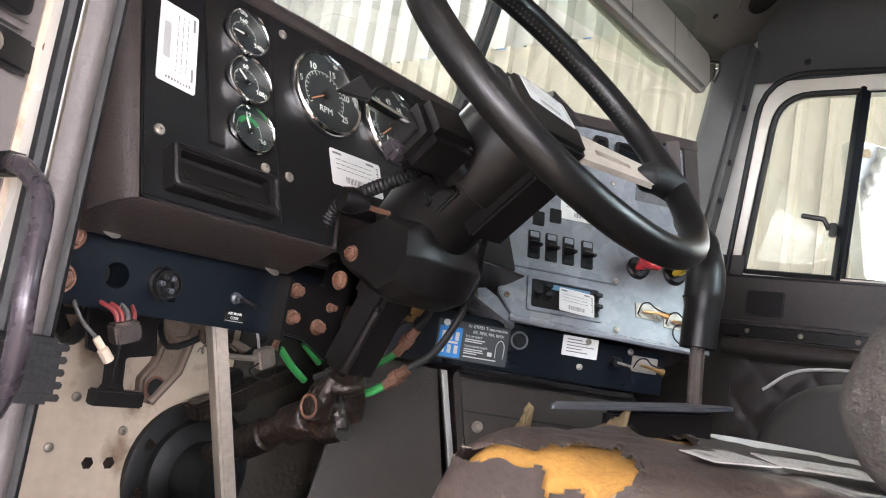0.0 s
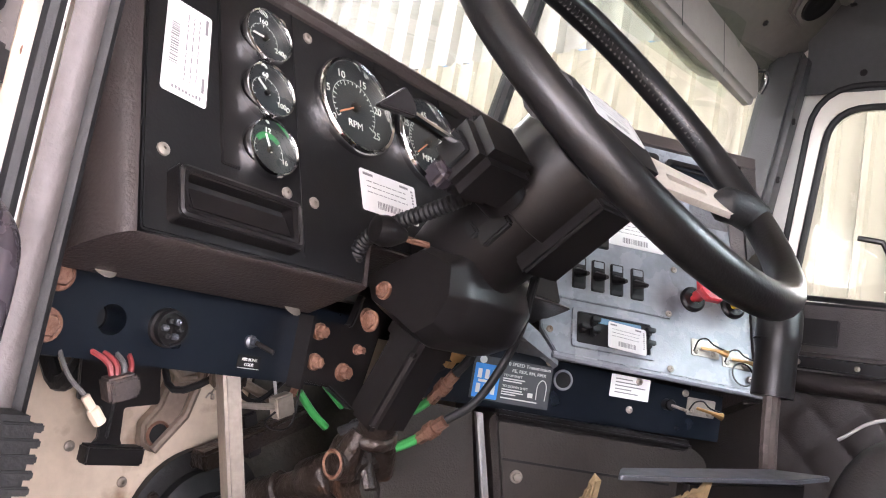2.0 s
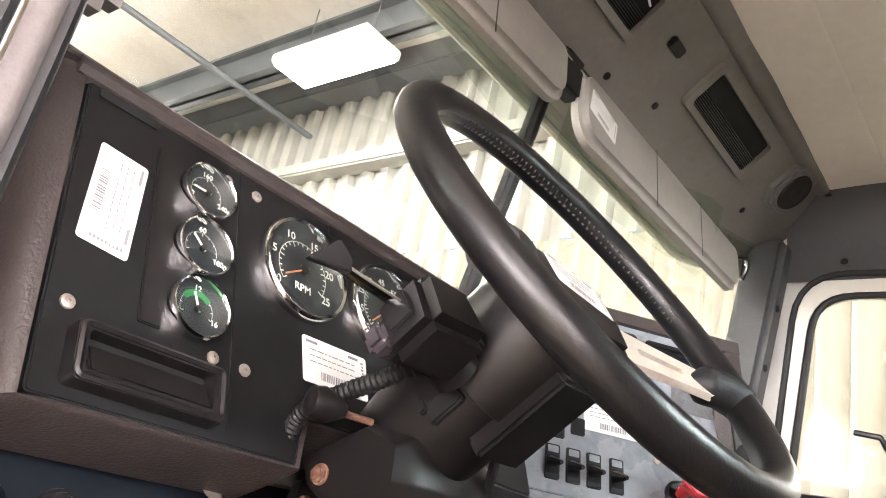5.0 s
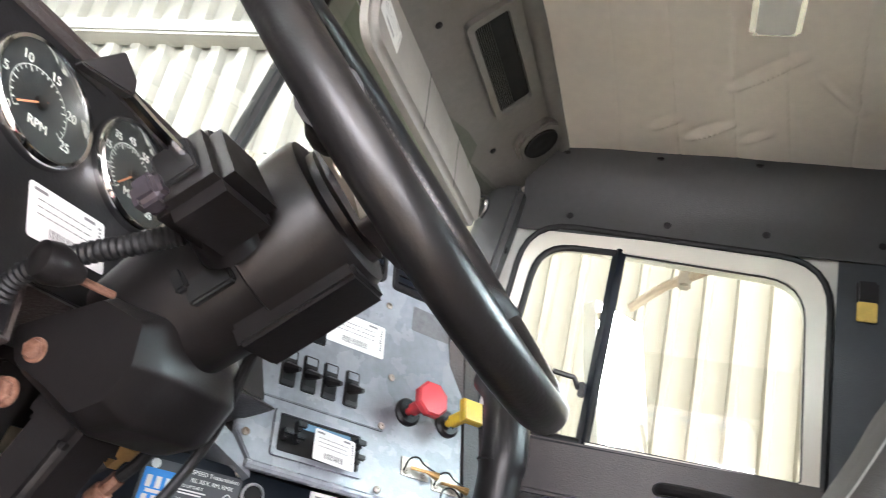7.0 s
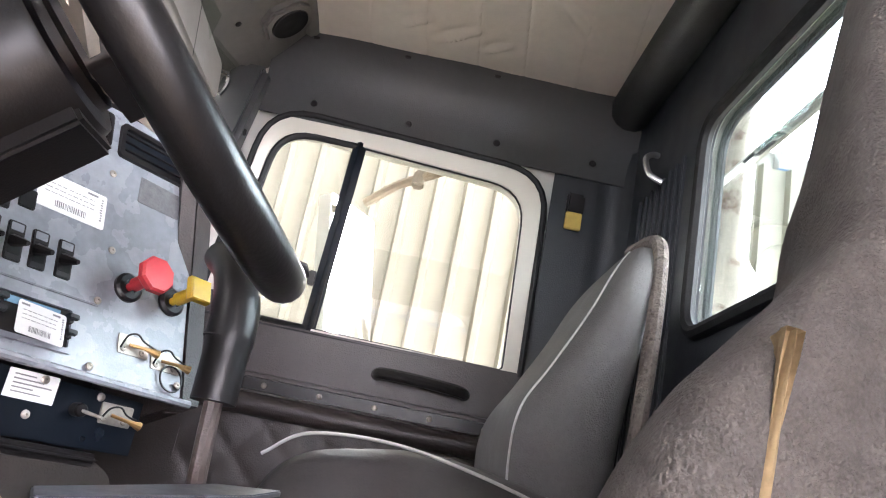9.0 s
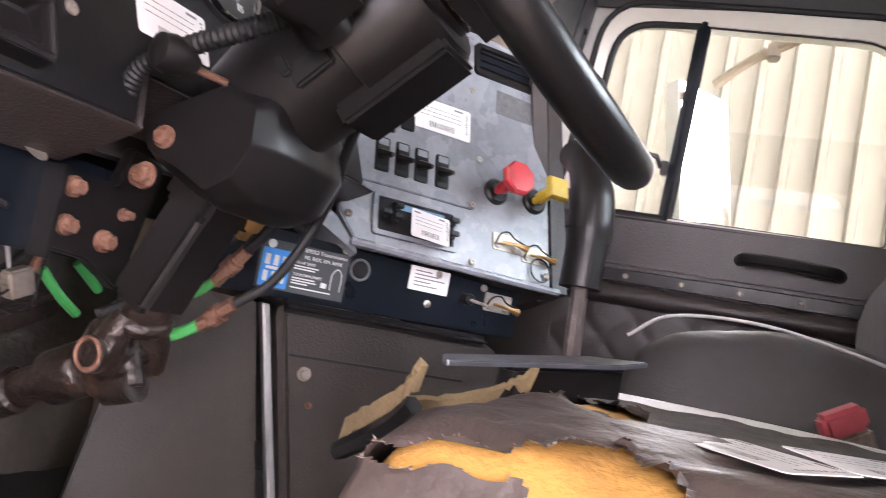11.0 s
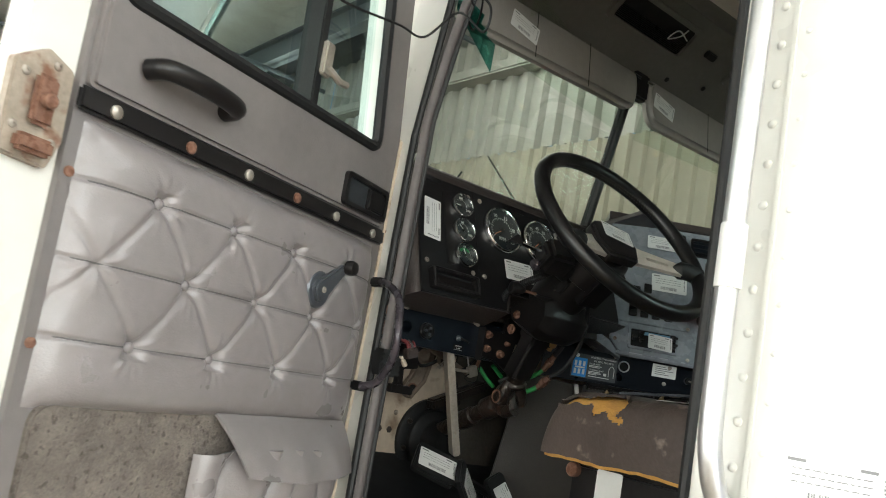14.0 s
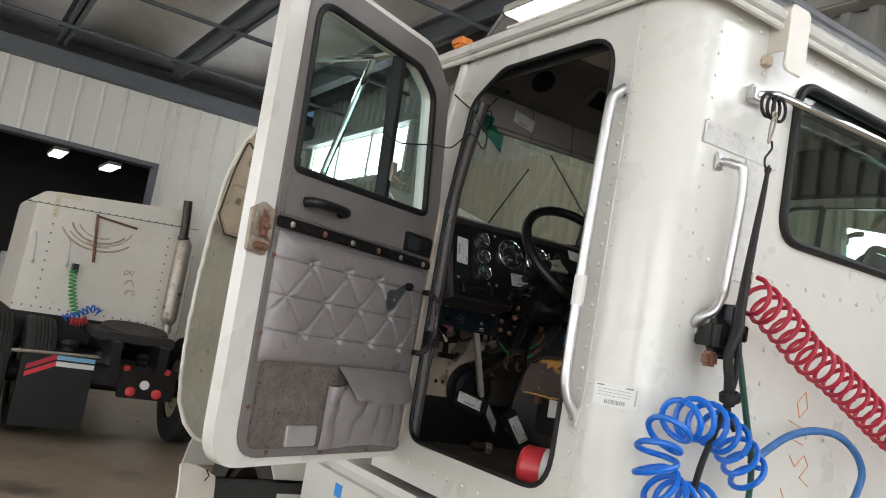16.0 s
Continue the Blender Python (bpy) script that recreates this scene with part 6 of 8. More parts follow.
part("blade", plate(rounded([(0.0, 0.0), (0.16, -0.012), (0.208, 0.004), (0.17, 0.04), (0.02, 0.036)], 0.004), -0.004, 0.0, 0.001), M_CRANK, tray, "flat worn steel plate", TM)
part("skirt", box(0.07, 0.19, 0.012, 0.03, -0.05, -0.006, 0.004), M_BLACK, tray, "", TM)
M_OLDFOAM = mat("dirty_foam", (0.26, 0.19, 0.10), 0.9, var=0.3, scale=30, bump=0.6, bscale=120)
for k, pts in enumerate(([(0.803, 0.457, 1.711), (0.812, 0.472, 1.696), (0.835, 0.50, 1.678), (0.87, 0.54, 1.655)], [(0.897, 0.399, 1.721), (0.895, 0.43, 1.70), (0.885, 0.47, 1.684), (0.85, 0.50, 1.678)])):
    P_ = smoothed(pts, 8)
    part("foam_edge", sheet(lambda u, v, P_=P_, k=k: P_[int(u * (len(P_) - 1))] + Vector((0.012 * v, 0.008 * v, -0.02 * v + 0.004 * noise.noise(Vector((u * 14, k, 0))))), len(P_) - 1, 4, 0.005), M_OLDFOAM, tray, "torn dirty foam strip")
    part("side_plate", tube([p + Vector((0.008, 0.004, -0.028)) for p in P_], 0.008, 6), M_BLACK, tray)

# gear lever
FRAME[0] = Matrix.Translation((0.012, 0.020, 0.004))
gl = thing("gear_lever", (1.09, 0.4, 1.4), "black gear lever with moulded sleeve on a bent steel rod", "gear lever")
part("rod", tube(smoothed([(1.19, 0.40, 1.40), (1.15, 0.415, 1.60), (1.125, 0.42, 1.74), (1.127, 0.425, 1.83)], 8), 0.0095, 10), M_SEATVINYL, gl, "brown steel rod")
part("sleeve", tube(smoothed([(1.126, 0.424, 1.806), (1.128, 0.425, 1.85), (1.135, 0.428, 1.90), (1.155, 0.445, 1.945), (1.18, 0.47, 1.965)], 6), 0.021, 16, radii=[0.023] * 8 + [0.025] * 6 + [0.024 - 0.0006 * k for k in range(11)]), M_BLACK, gl, "black moulded sleeve")
part("sleeve_ring", tube([Vector((1.131, 0.4265, 1.87)) + 0.0245 * Vector((math.cos(k * math.pi / 12), math.sin(k * math.pi / 12), 0)) for k in range(24)], 0.0015, 6, closed=True), M_DARK, gl)

# ---------------------------------------------------------------- door jamb, kick area
FRAME[0] = Matrix.Translation((0, -0.036, 0))
jamb = thing("door_jamb", (0.40, 0.69, 1.4), "dark vinyl door jamb strip with rubber edge beside white painted hinge pillar", "door jamb")
JP = [(0.683, 1.39), (0.686, 1.9), (0.686, 2.14), (0.655, 2.28), (0.615, 2.42)]


def strip(x0, x1, y_off, dep):
    def f(u, v):
        k = u * (len(JP) - 1)
        i = min(int(k), len(JP) - 2)
        y = JP[i][0] + (JP[i + 1][0] - JP[i][0]) * (k - i)
        z = JP[i][1] + (JP[i + 1][1] - JP[i][1]) * (k - i)
        a = v * math.pi
        return Vector((x0 + (x1 - x0) * v, y + y_off - dep * math.sin(a), z))
    return sheet(f, 40, 8, 0.003)


M_JAMB = mat("dusty_jamb_vinyl", (0.085, 0.073, 0.071), 0.55, var=0.25, scale=14, bump=0.2, bscale=200, spot=(0.14, 0.12, 0.11), amount=0.35, sscale=20)
part("vinyl_strip", strip(0.395, 0.413, 0.0, 0.006), M_JAMB, jamb, "dark vinyl strip")
part("rubber_edge", strip(0.411, 0.420, 0.002, 0.008), M_RUBBER, jamb, "ribbed black rubber edge")
part("hinge_pillar", box(0.376, 0.413, 0.723, 0.76, 1.38, 2.1, 0.004), M_WHITEDIRTY, jamb, "cream painted hinge pillar with old bolts")
for x, z in ((0.392, 1.52), (0.398, 1.60), (0.392, 1.72), (0.398, 1.80), (0.391, 1.926), (0.400, 1.951), (0.395, 2.03)):
    part("hinge_bolt", bolt(0.0052, 0.004, 1.3), M_RUST if z in (1.60, 1.80, 1.926, 1.951) else M_WHITEDIRTY, jamb, "painted hinge bolt", frm((x, 0.7225, z), (1, 0, 0), (0, 0, 1), (0, -1, 0)))
# entry grab handle on the jamb
gh = thing("entry_handle", (0.37, 0.64, 1.62), "dark rubber-coated entry grab handle beside the open door", "grab handle")
part("bar", tube(smoothed([(0.362, 0.672, 1.828), (0.357, 0.64, 1.822), (0.354, 0.60, 1.80), (0.343, 0.572, 1.752), (0.347, 0.575, 1.714), (0.357, 0.60, 1.685), (0.360, 0.63, 1.659), (0.349, 0.655, 1.648)], 8), 0.0068, 12), M_HANDLE, gh, "dark tube")
part("clamp", box(0.376, 0.414, 0.648, 0.680, 1.672, 1.717, 0.004), M_RUBBER, gh, "black rubber clamp")
for k in range(5):
    part("clamp_rib", box(0.374, 0.416, 0.6455, 0.649, 1.675 + 0.0085 * k, 1.680 + 0.0085 * k, 0.001), M_RUBBER, gh)
for z in (1.828, 1.648):
    part("foot", box(0.356, 0.372, 0.668, 0.70, z - 0.008, z + 0.008, 0.003), M_RUBBER, gh)
FRAME[0] = Matrix.Identity(4)
single("sill_plate", box(XL + 0.003, XL + 0.05, 0.05, 0.66, 1.365, 1.385, 0.003), M_SILVER, "scuffed aluminium sill plate in the doorway", "sill", kind="structure")

# ---------------------------------------------------------------- passenger door and trim
pdoor = thing("passenger_door", (XR, 0.35, 1.4), "closed passenger door with dark vinyl trim and sliding window", "door")
P_OUT = rounded([(0.022, 1.402), (0.658, 1.402), (0.698, 2.02), (0.628, 2.448), (0.498, 2.498), (0.022, 2.498)], [0.08, 0.06, 0.05, 0.08, 0.1, 0.12])
P_WIN = rounded([(0.060, 2.036), (0.672, 2.044), (0.632, 2.466), (0.074, 2.436)], [0.012, 0.012, 0.09, 0.09])
P_WIN2 = rounded([(0.024, 2.022), (0.698, 2.030), (0.660, 2.508), (0.030, 2.482)], [0.012, 0.012, 0.11, 0.11])
part("shell", plate(P_OUT, XR - 0.028, XR - 0.002, holes=[P_WIN]), M_WHITE, pdoor, "white door skin", SIDE)
part("window_frame", plate(P_WIN2, XR - 0.048, XR - 0.030, holes=[P_WIN]), M_OLDWHITE, pdoor, "cream painted window frame", SIDE)
part("frame_seal", tube([(XR - 0.05, p[0], p[1]) for p in P_WIN2], 0.007, 8, closed=True), M_RUBBER, pdoor, "black outer door seal")
part("glass_seal", tube([(XR - 0.04, p[0], p[1]) for p in P_WIN], 0.0035, 8, closed=True), M_RUBBER, pdoor, "black glass seal")
part("vent_seal", tube([(XR - 0.042, p[0], p[1]) for p in rounded([(0.462, 2.040), (0.664, 2.044), (0.626, 2.458), (0.452, 2.456)], [0.01, 0.01, 0.085, 0.01])], 0.008, 8, closed=True), M_RUBBER, pdoor, "black vent window seal")
part("glass", box(XR - 0.03, XR - 0.026, 0.04, 0.66, 2.03, 2.46), M_GLASS, pdoor, "clear door glass", None, 0).visible_shadow = False
part("vent_bar", tube([(XR - 0.04, 0.466, 2.035), (XR - 0.04, 0.450, 2.463)], 0.0145, 4), M_BARBLUE, pdoor, "dark blue window divider")
part("vent_latch", joined(tube([(XR - 0.05, 0.49, 2.145), (XR - 0.06, 0.50, 2.165), (XR - 0.06, 0.545, 2.172)], 0.006, 8), box(XR - 0.055, XR - 0.04, 0.475, 0.49, 2.13, 2.16, 0.002)), M_BLACK, pdoor, "black vent window latch")
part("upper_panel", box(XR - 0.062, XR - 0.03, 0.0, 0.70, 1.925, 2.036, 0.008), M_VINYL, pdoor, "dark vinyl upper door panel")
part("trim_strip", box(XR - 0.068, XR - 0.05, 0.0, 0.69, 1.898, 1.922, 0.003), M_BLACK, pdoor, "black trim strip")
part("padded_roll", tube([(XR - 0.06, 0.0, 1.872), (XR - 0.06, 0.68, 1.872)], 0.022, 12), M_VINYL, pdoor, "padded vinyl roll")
for k in range(6):
    part("strip_screw", screw(0.006), M_STEEL, pdoor, "", frm((XR - 0.0685, 0.08 + k * 0.11, 1.91), (0, -1, 0), (0, 0, 1), (-1, 0, 0)))


def quilt(u, v):
    y, z = 0.0 + 0.68 * u, 1.40 + 0.46 * v
    a = abs(((y + z) * 9) % 1 - 0.5) * 2
    b = abs(((y - z) * 9) % 1 - 0.5) * 2
    return Vector((XR - 0.045 - 0.005 * (1 - max(a, b) ** 6), y, z))


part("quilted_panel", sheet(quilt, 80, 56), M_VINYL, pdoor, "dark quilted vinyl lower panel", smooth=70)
part("pull_handle", tube(smoothed([(XR - 0.06, 0.31, 1.976), (XR - 0.085, 0.295, 1.977), (XR - 0.09, 0.22, 1.976), (XR - 0.085, 0.145, 1.972), (XR - 0.06, 0.13, 1.97)], 6), 0.012, 10), M_BLACK, pdoor, "black pull handle")
part("latch_cup", box(XR - 0.068, XR - 0.06, 0.56, 0.64, 1.945, 2.0, 0.003), M_BLACK, pdoor, "black latch cup")


def side_trim(sgn):
    def f(u, v):
        z = 2.49 + 0.205 * v
        x = XR - 0.045 - 0.075 * v ** 2.5
        return Vector((x if sgn > 0 else 2 * CX - x, YB + 0.04 + 0.843 * u, z))
    return sheet(f, 20, 10, 0.004)


for sgn in (1, -1):
    tr_ = single("roof_side_trim", side_trim(sgn), M_SIDETRIM, "dark grey moulded trim over the door window", "trim", "roof side trims", "structure")
    MIR = Matrix.Identity(4) if sgn > 0 else Matrix.Translation((2 * CX, 0, 0)) @ Matrix.Scale(-1, 4, (1, 0, 0))
    for y, z in ((0.57, 2.532), (0.358, 2.530), (0.158, 2.530), (-0.06, 2.530)):
        part("trim_button", lathe([(0.009, 0), (0.009, 0.003), (0.005, 0.006), (0, 0.006)], 12), M_BLACK, tr_, "", MIR @ frm((XR - 0.0465, y, z), (0, -1, 0), (0, 0, 1), (-1, 0, 0)))
    for y in (0.592, 0.388, 0.186):
        part("trim_button", lathe([(0.008, 0), (0.008, 0.003), (0.005, 0.005), (0, 0.005)], 12), M_BLACK, tr_, "", MIR @ frm((XR - 0.098, y, 2.664), (0, -1, 0), (0.6, 0, 0.8), (-0.8, 0, 0.6)))
    RCM = MIR @ frm((XR - 0.063, 0.308, 2.615), (0, -1, 0), (-0.28, 0, 0.96), (-0.96, 0, -0.28))
    part("trim_recess", plate(rrect(0.106, 0.074, 0.012, 4), 0.0, 0.004, 0.0, holes=[rrect(0.094, 0.062, 0.010, 4)]), M_SIDETRIM, tr_, "raised rim of a square recess", RCM)
    # Hollow drawn as a flat plate in the darker trim colour.
    part("trim_recess", plate(rrect(0.094, 0.062, 0.010, 4), 0.0, 0.0012), M_REARTRIM, tr_, "flat darker plate drawn as a shallow square recess", RCM)
    part("trim_edge", tube([MIR @ Vector((XR - 0.118, 0.615 - 0.08 * k, 2.684 + 0.002 * (k % 2))) for k in range(9)], 0.005, 8), M_SIDETRIM, tr_, "rolled trim edge")
pt_ = box(XR - 0.1, XR - 0.03, 0.672, 0.76, 2.0, 2.575, 0.014)
for v_ in pt_.verts:
    v_.co.y += 0.14 * (2.575 - v_.co.z)
pil = single("pillar_trim", pt_, M_SIDETRIM, "dark grey windshield pillar trim with push buttons", "trim", kind="structure")
for z in (2.20, 2.29, 2.42):
    part("trim_button", lathe([(0.008, 0), (0.008, 0.003), (0.005, 0.006), (0, 0.006)], 12), M_BLACK, pil, "", frm((XR - 0.075, 0.6715 + 0.14 * (2.575 - z), z), (1, 0, 0), (0, 0, 1), (0, -1, 0)))
single("pillar_trim", box(XL + 0.03, XL + 0.08, 0.70, 0.74, 2.10, 2.50, 0.012), M_HEADTRIM, "dark grey windshield pillar trim on the driver side", "trim", kind="structure")
# rear inner wall
for s in (0, 1):
    def quarter(u, v, s=s):
        """Side wall behind the door, bending into the rear wall."""
        a = min(1, max(0, (u - 0.4) / 0.6)) * math.pi / 2
        x = XL + 0.012 + (0.11 - 0.11 * math.cos(a))
        y = 0.018 - 0.10 * min(1, u / 0.4) if u < 0.4 else -0.082 - 0.085 * math.sin(a)
        return Vector((x if s == 0 else 2 * CX - x - 0.03 * (1 - math.sin(a)), y, 1.37 + 1.2 * v))
    single("rear_quarter_trim", sheet(quarter, 20, 2, 0.003), M_REARTRIM, "dark grey trim behind the door opening", "trim", "rear quarter trims", "structure")
RW2 = rounded([(0.865, 2.068), (2 * CX - 0.865, 2.068), (2 * CX - 0.865, 2.440), (0.865, 2.440)], 0.06)
rw = single("rear_trim", plate([(XL + 0.04, 1.37), (XR - 0.04, 1.37), (XR - 0.04, 2.70), (XL + 0.04, 2.70)], 0.155, 0.168, holes=[RW2]), M_REARTRIM, "dark grey moulded trim of the cab's rear wall", "wall", kind="structure", m=REAR)
part("window_seal", tube([(p[0], -0.152, p[1]) for p in RW2], 0.012, 8, closed=True), M_RUBBER, rw, "black rear window seal")
part("header_roll", tube([(XL + 0.08, -0.125, 2.66), (XR - 0.08, -0.125, 2.66)], 0.05, 14), M_SIDETRIM, rw, "rounded trim under the headliner")
for k in range(8):
    part("trim_rib", box(1.60 + k * 0.035, 1.607 + k * 0.035, -0.155, -0.148, 1.75, 2.42, 0.002), M_REARTRIM, rw)
rear_glass = single("rear_window", box(0.81, 2 * CX - 0.81, -0.19, -0.185, 2.06, 2.475), M_CABGLASS, "dusty rear cab window", "window", kind="structure", smooth=0)
rear_glass.visible_shadow = False
tg = single("yellow_tag", plate(rrect(0.036, 0.040, 0.004, 3), 0.0, 0.006, 0.002), mat("faded_yellow", (0.52, 0.37, 0.08), 0.5, var=0.2, scale=60), "faded yellow plastic warning tag on the rear pillar", "tag", m=frm((XR - 0.05, -0.035, 2.385), (0, -1, 0), (0, 0, 1), (-1, 0, 0)))
tb = single("belt_anchor_plate", box(XR - 0.056, XR - 0.045, -0.055, -0.015, 2.40, 2.45, 0.005), M_BLACK, "black seat belt anchor on the rear pillar", "belt anchor")
single("coat_hook", tube(smoothed([(1.70, -0.145, 2.405), (1.705, -0.12, 2.42), (1.72, -0.115, 2.455), (1.735, -0.13, 2.475), (1.74, -0.145, 2.478)], 6), 0.006, 8), M_SILVER, "small bright coat hook on the rear trim", "hook")
dl = thing("dome_light", (1.36, 0.2, 2.68), "chrome-framed dome light in the headliner, unlit", "light")
part("frame", box(1.30, 1.475, 0.165, 0.245, 2.668, 2.686, 0.006), M_CHROME, dl)
part("lens", box(1.315, 1.46, 0.175, 0.235, 2.66, 2.669, 0.004), M_PAPER, dl, "milky lens")

# ---------------------------------------------------------------- header console and visors
HM = frm((0, 0.60, 2.68), (-1, 0, 0), (0, 0.743, -0.669), (0, -0.669, -0.743))
hd = thing("header_console", (CX, 0.7, 2.58), "grey moulded header console with map pockets and speakers", "console")
part("panel", plate([(-XR + 0.034, -0.03), (-XL - 0.034, -0.03), (-XL - 0.034, 0.27), (-XR + 0.034, 0.27)], -0.02, 0.0, 0.006, ), M_HEADTRIM, hd, "grey grained panel", HM)
part("front_roll", tube([(XL + 0.08, 0.605, 2.685), (XR - 0.08, 0.605, 2.685)], 0.022, 12), M_HEADTRIM, hd, "rounded rear edge")
for x, v, w, h in ((1.505, 0.085, 0.29, 0.095), (1.03, 0.10, 0.29, 0.095)):
    f = part("map_pocket", plate(rrect(w, h, 0.012, 4, -x, v), 0.0, 0.012, 0.0, holes=[rrect(w - 0.03, h - 0.025, 0.008, 4, -x, v)]), M_HEADTRIM, hd, "open recessed pocket", HM)
    # The pocket's dark inside is a flat black sheet.
    part("pocket_shade_sheet", plate(rrect(w - 0.028, h - 0.023, 0.008, 4, -x, v), 0.001, 0.002), M_DARK, f, "", HM)
    part("pocket_net", joined(*[box(-x - w / 2 + 0.016, -x + w / 2 - 0.016, v + 0.002 + 0.004 * k, v + 0.0035 + 0.004 * k, 0.003, 0.006) for k in range(8)]), M_BLACK, f, "ribbed mesh lip", HM)
    if x < 1.2:
        part("white_wire", tube(smoothed([(-x - 0.10, v - 0.03, 0.006), (-x - 0.08, v - 0.01, 0.018), (-x - 0.05, v + 0.01, 0.02), (-x - 0.06, v - 0.02, 0.022), (-x - 0.11, v - 0.01, 0.016)], 6), 0.0018, 6), M_PAPER, f, "loose white wires", HM)
for x, v in ((1.80, 0.06), (0.68, 0.11)):
    sp = part("speaker", plate(rounded([(-x - 0.055, v - 0.03), (-x - 0.03, v - 0.055), (-x + 0.03, v - 0.055), (-x + 0.055, v - 0.03), (-x + 0.055, v + 0.03), (-x + 0.03, v + 0.055), (-x - 0.03, v + 0.055), (-x - 0.055, v + 0.03)], 0.01), 0.0, 0.018, 0.006), M_HEADTRIM, hd, "octagonal speaker pod", HM)
    part("grille", lathe([(0.042, 0.018), (0.04, 0.021), (0.03, 0.019), (0.02, 0.021), (0.01, 0.019), (0, 0.02)], 28), M_BLACK, sp, "round black grille", HM @ Matrix.Translation((-x, v, 0)))
for x, v in ((1.254, 0.09), (1.33, 0.17), (1.75, 0.16), (0.6, 0.2), (1.2, 0.2)):
    part("console_screw", screw(0.007), M_BLACK, hd, "", HM @ Matrix.Translation((-x, v, 0)))
part("light_switch", box(-1.275, -1.235, 0.08, 0.10, 0.0, 0.012, 0.003), M_BLACK, hd, "black switch", HM)


def visor(x0, x1, seed, lab_x):
    v = thing("sun_visor", ((x0 + x1) / 2, 0.75, 2.45), "grey padded vinyl sun visor folded down, white stock label", "sun visor", "sun visors")
    w = x1 - x0
    vm = frm(((x0 + x1) / 2, 0.752, 2.464), (1, 0, 0), Vector((0, 0.12, 0.993)).normalized(), Vector((0, -0.993, 0.12)).normalized())
    bm = plate(rounded([(-w / 2, -0.062), (w / 2, -0.050), (w / 2, 0.058), (-w / 2, 0.062)], [0.05, 0.05, 0.03, 0.03], 10), -0.012, 0.012, 0.0115, seg=5)
    part("pad", bm, M_VISOR, v, "", vm, 70)
    for sx in (-w * 0.12, w * 0.18):
        part("seam", box(sx - 0.0012, sx + 0.0012, -0.056, 0.056, 0.0118, 0.0124), M_BLACK, v, "", vm)
    label(vm @ Matrix.Translation((lab_x, 0.0, 0.0125)) @ Matrix.Rotation(radians(-12), 4, "Z"), 0.085, 0.042, "", v, seed)
    part("rod", tube([(x0 - 0.01, 0.752, 2.512), (x1 + 0.01, 0.752, 2.512)], 0.005, 8), M_CHROME, v)
    return v


vr = visor(1.135, 1.825, 11, -0.285)
vl = visor(0.49, 1.09, 12, -0.11)
for x in (1.835, 0.47):
    hk = thing("visor_bracket", (x, 0.745, 2.49), "small chrome visor bracket at the pillar", "bracket", "visor brackets")
    part("hook", tube(smoothed([(x - 0.02, 0.75, 2.497), (x, 0.735, 2.503), (x + 0.012, 0.735, 2.485), (x + 0.014, 0.745, 2.46)], 5), 0.0055, 8), M_CHROME, hk)
vb = thing("visor_bracket", (1.11, 0.76, 2.5), "black centre visor bracket", "bracket", "visor brackets")
part("block", box(1.085, 1.14, 0.75, 0.78, 2.46, 2.53, 0.006), M_BLACK, vb)
tn = single("tint_film", sheet(lambda u, v: Vector((0.46 + 0.16 * u, 0.70 + 0.06 * u, 2.42 - 0.10 * v * (0.4 + 0.6 * u) + 0.02)), 6, 6, 0.0008), glass("green_film", (0.38, 0.72, 0.66)), "peeling green tint film at the top of the windshield", "film")
ca = thing("antenna_cable", (0.45, 0.66, 2.46), "thin black cable looped over the visor and out to the door", "cable")
part("line", tube(smoothed([(0.31, 0.60, 2.42), (0.38, 0.62, 2.405), (0.45, 0.66, 2.41), (0.50, 0.68, 2.44), (0.52, 0.70, 2.41), (0.50, 0.69, 2.37), (0.46, 0.67, 2.39), (0.49, 0.69, 2.44), (0.54, 0.715, 2.50)], 8), 0.0022, 6), M_BLACK, ca)

# ---------------------------------------------------------------- seats


def torn(x, y, z):
    """Where the cover of the driver's cushion is torn away."""
    n1 = noise.noise(Vector((x * 26, y * 26, z * 26))) * 0.016 + noise.noise(Vector((x * 80, y * 80, z * 60))) * 0.008
    q = (x - 0.58) - (1.695 - z)
    side = min(0.008 - abs(q + 0.014) + n1 * 0.3, 0.045 - abs(y - 0.345)) if x < 0.66 else -1
    star = 0.030 - math.hypot(y - 0.283, q * 0.8 + 0.004) + n1 * 1.3 if x < 0.68 else -1
    k = max(0.0, min(1.0, ((x - 0.79) * 0.13 + (y - 0.315) * 0.07) / (0.13 ** 2 + 0.07 ** 2)))
    front = 0.023 - math.hypot(x - 0.79 - 0.13 * k, y - 0.315 - 0.07 * k) + n1
    return z > 1.61 and max(side, star, front) > 0


def cushion(u, v, grow=0.0, x0=0.575, x1=1.06, y0=-0.06, y1=0.395, zb=1.585, h=0.110, hard=15):
    s, t = 2 * u - 1, 2 * v - 1
    a = math.copysign(1 - (1 - abs(s)) ** 2.2, s)
    b = math.copysign(1 - (1 - abs(t)) ** 2.2, t)
    z = zb + h * (max(0, 1 - abs(a) ** hard) * max(0, 1 - abs(b) ** hard)) ** 0.32
    x, y = (x0 + x1) / 2 + a * ((x1 - x0) / 2 + grow), (y0 + y1) / 2 + b * ((y1 - y0) / 2 + grow)
    w = noise.noise(Vector((x * 11, y * 11, 3))) * 0.006 + noise.noise(Vector((x * 35, y * 35, 5))) * 0.0022 + noise.noise(Vector((x * 75, y * 38, 9))) * 0.0018
    return Vector((x, y, z + grow + w))


FRAME[0] = Matrix.Translation((0.028, 0.030, 0.009))
ds = thing("driver_seat", (0.8, 0.16, 1.4), "worn driver seat, torn cover showing yellow foam", "seat")
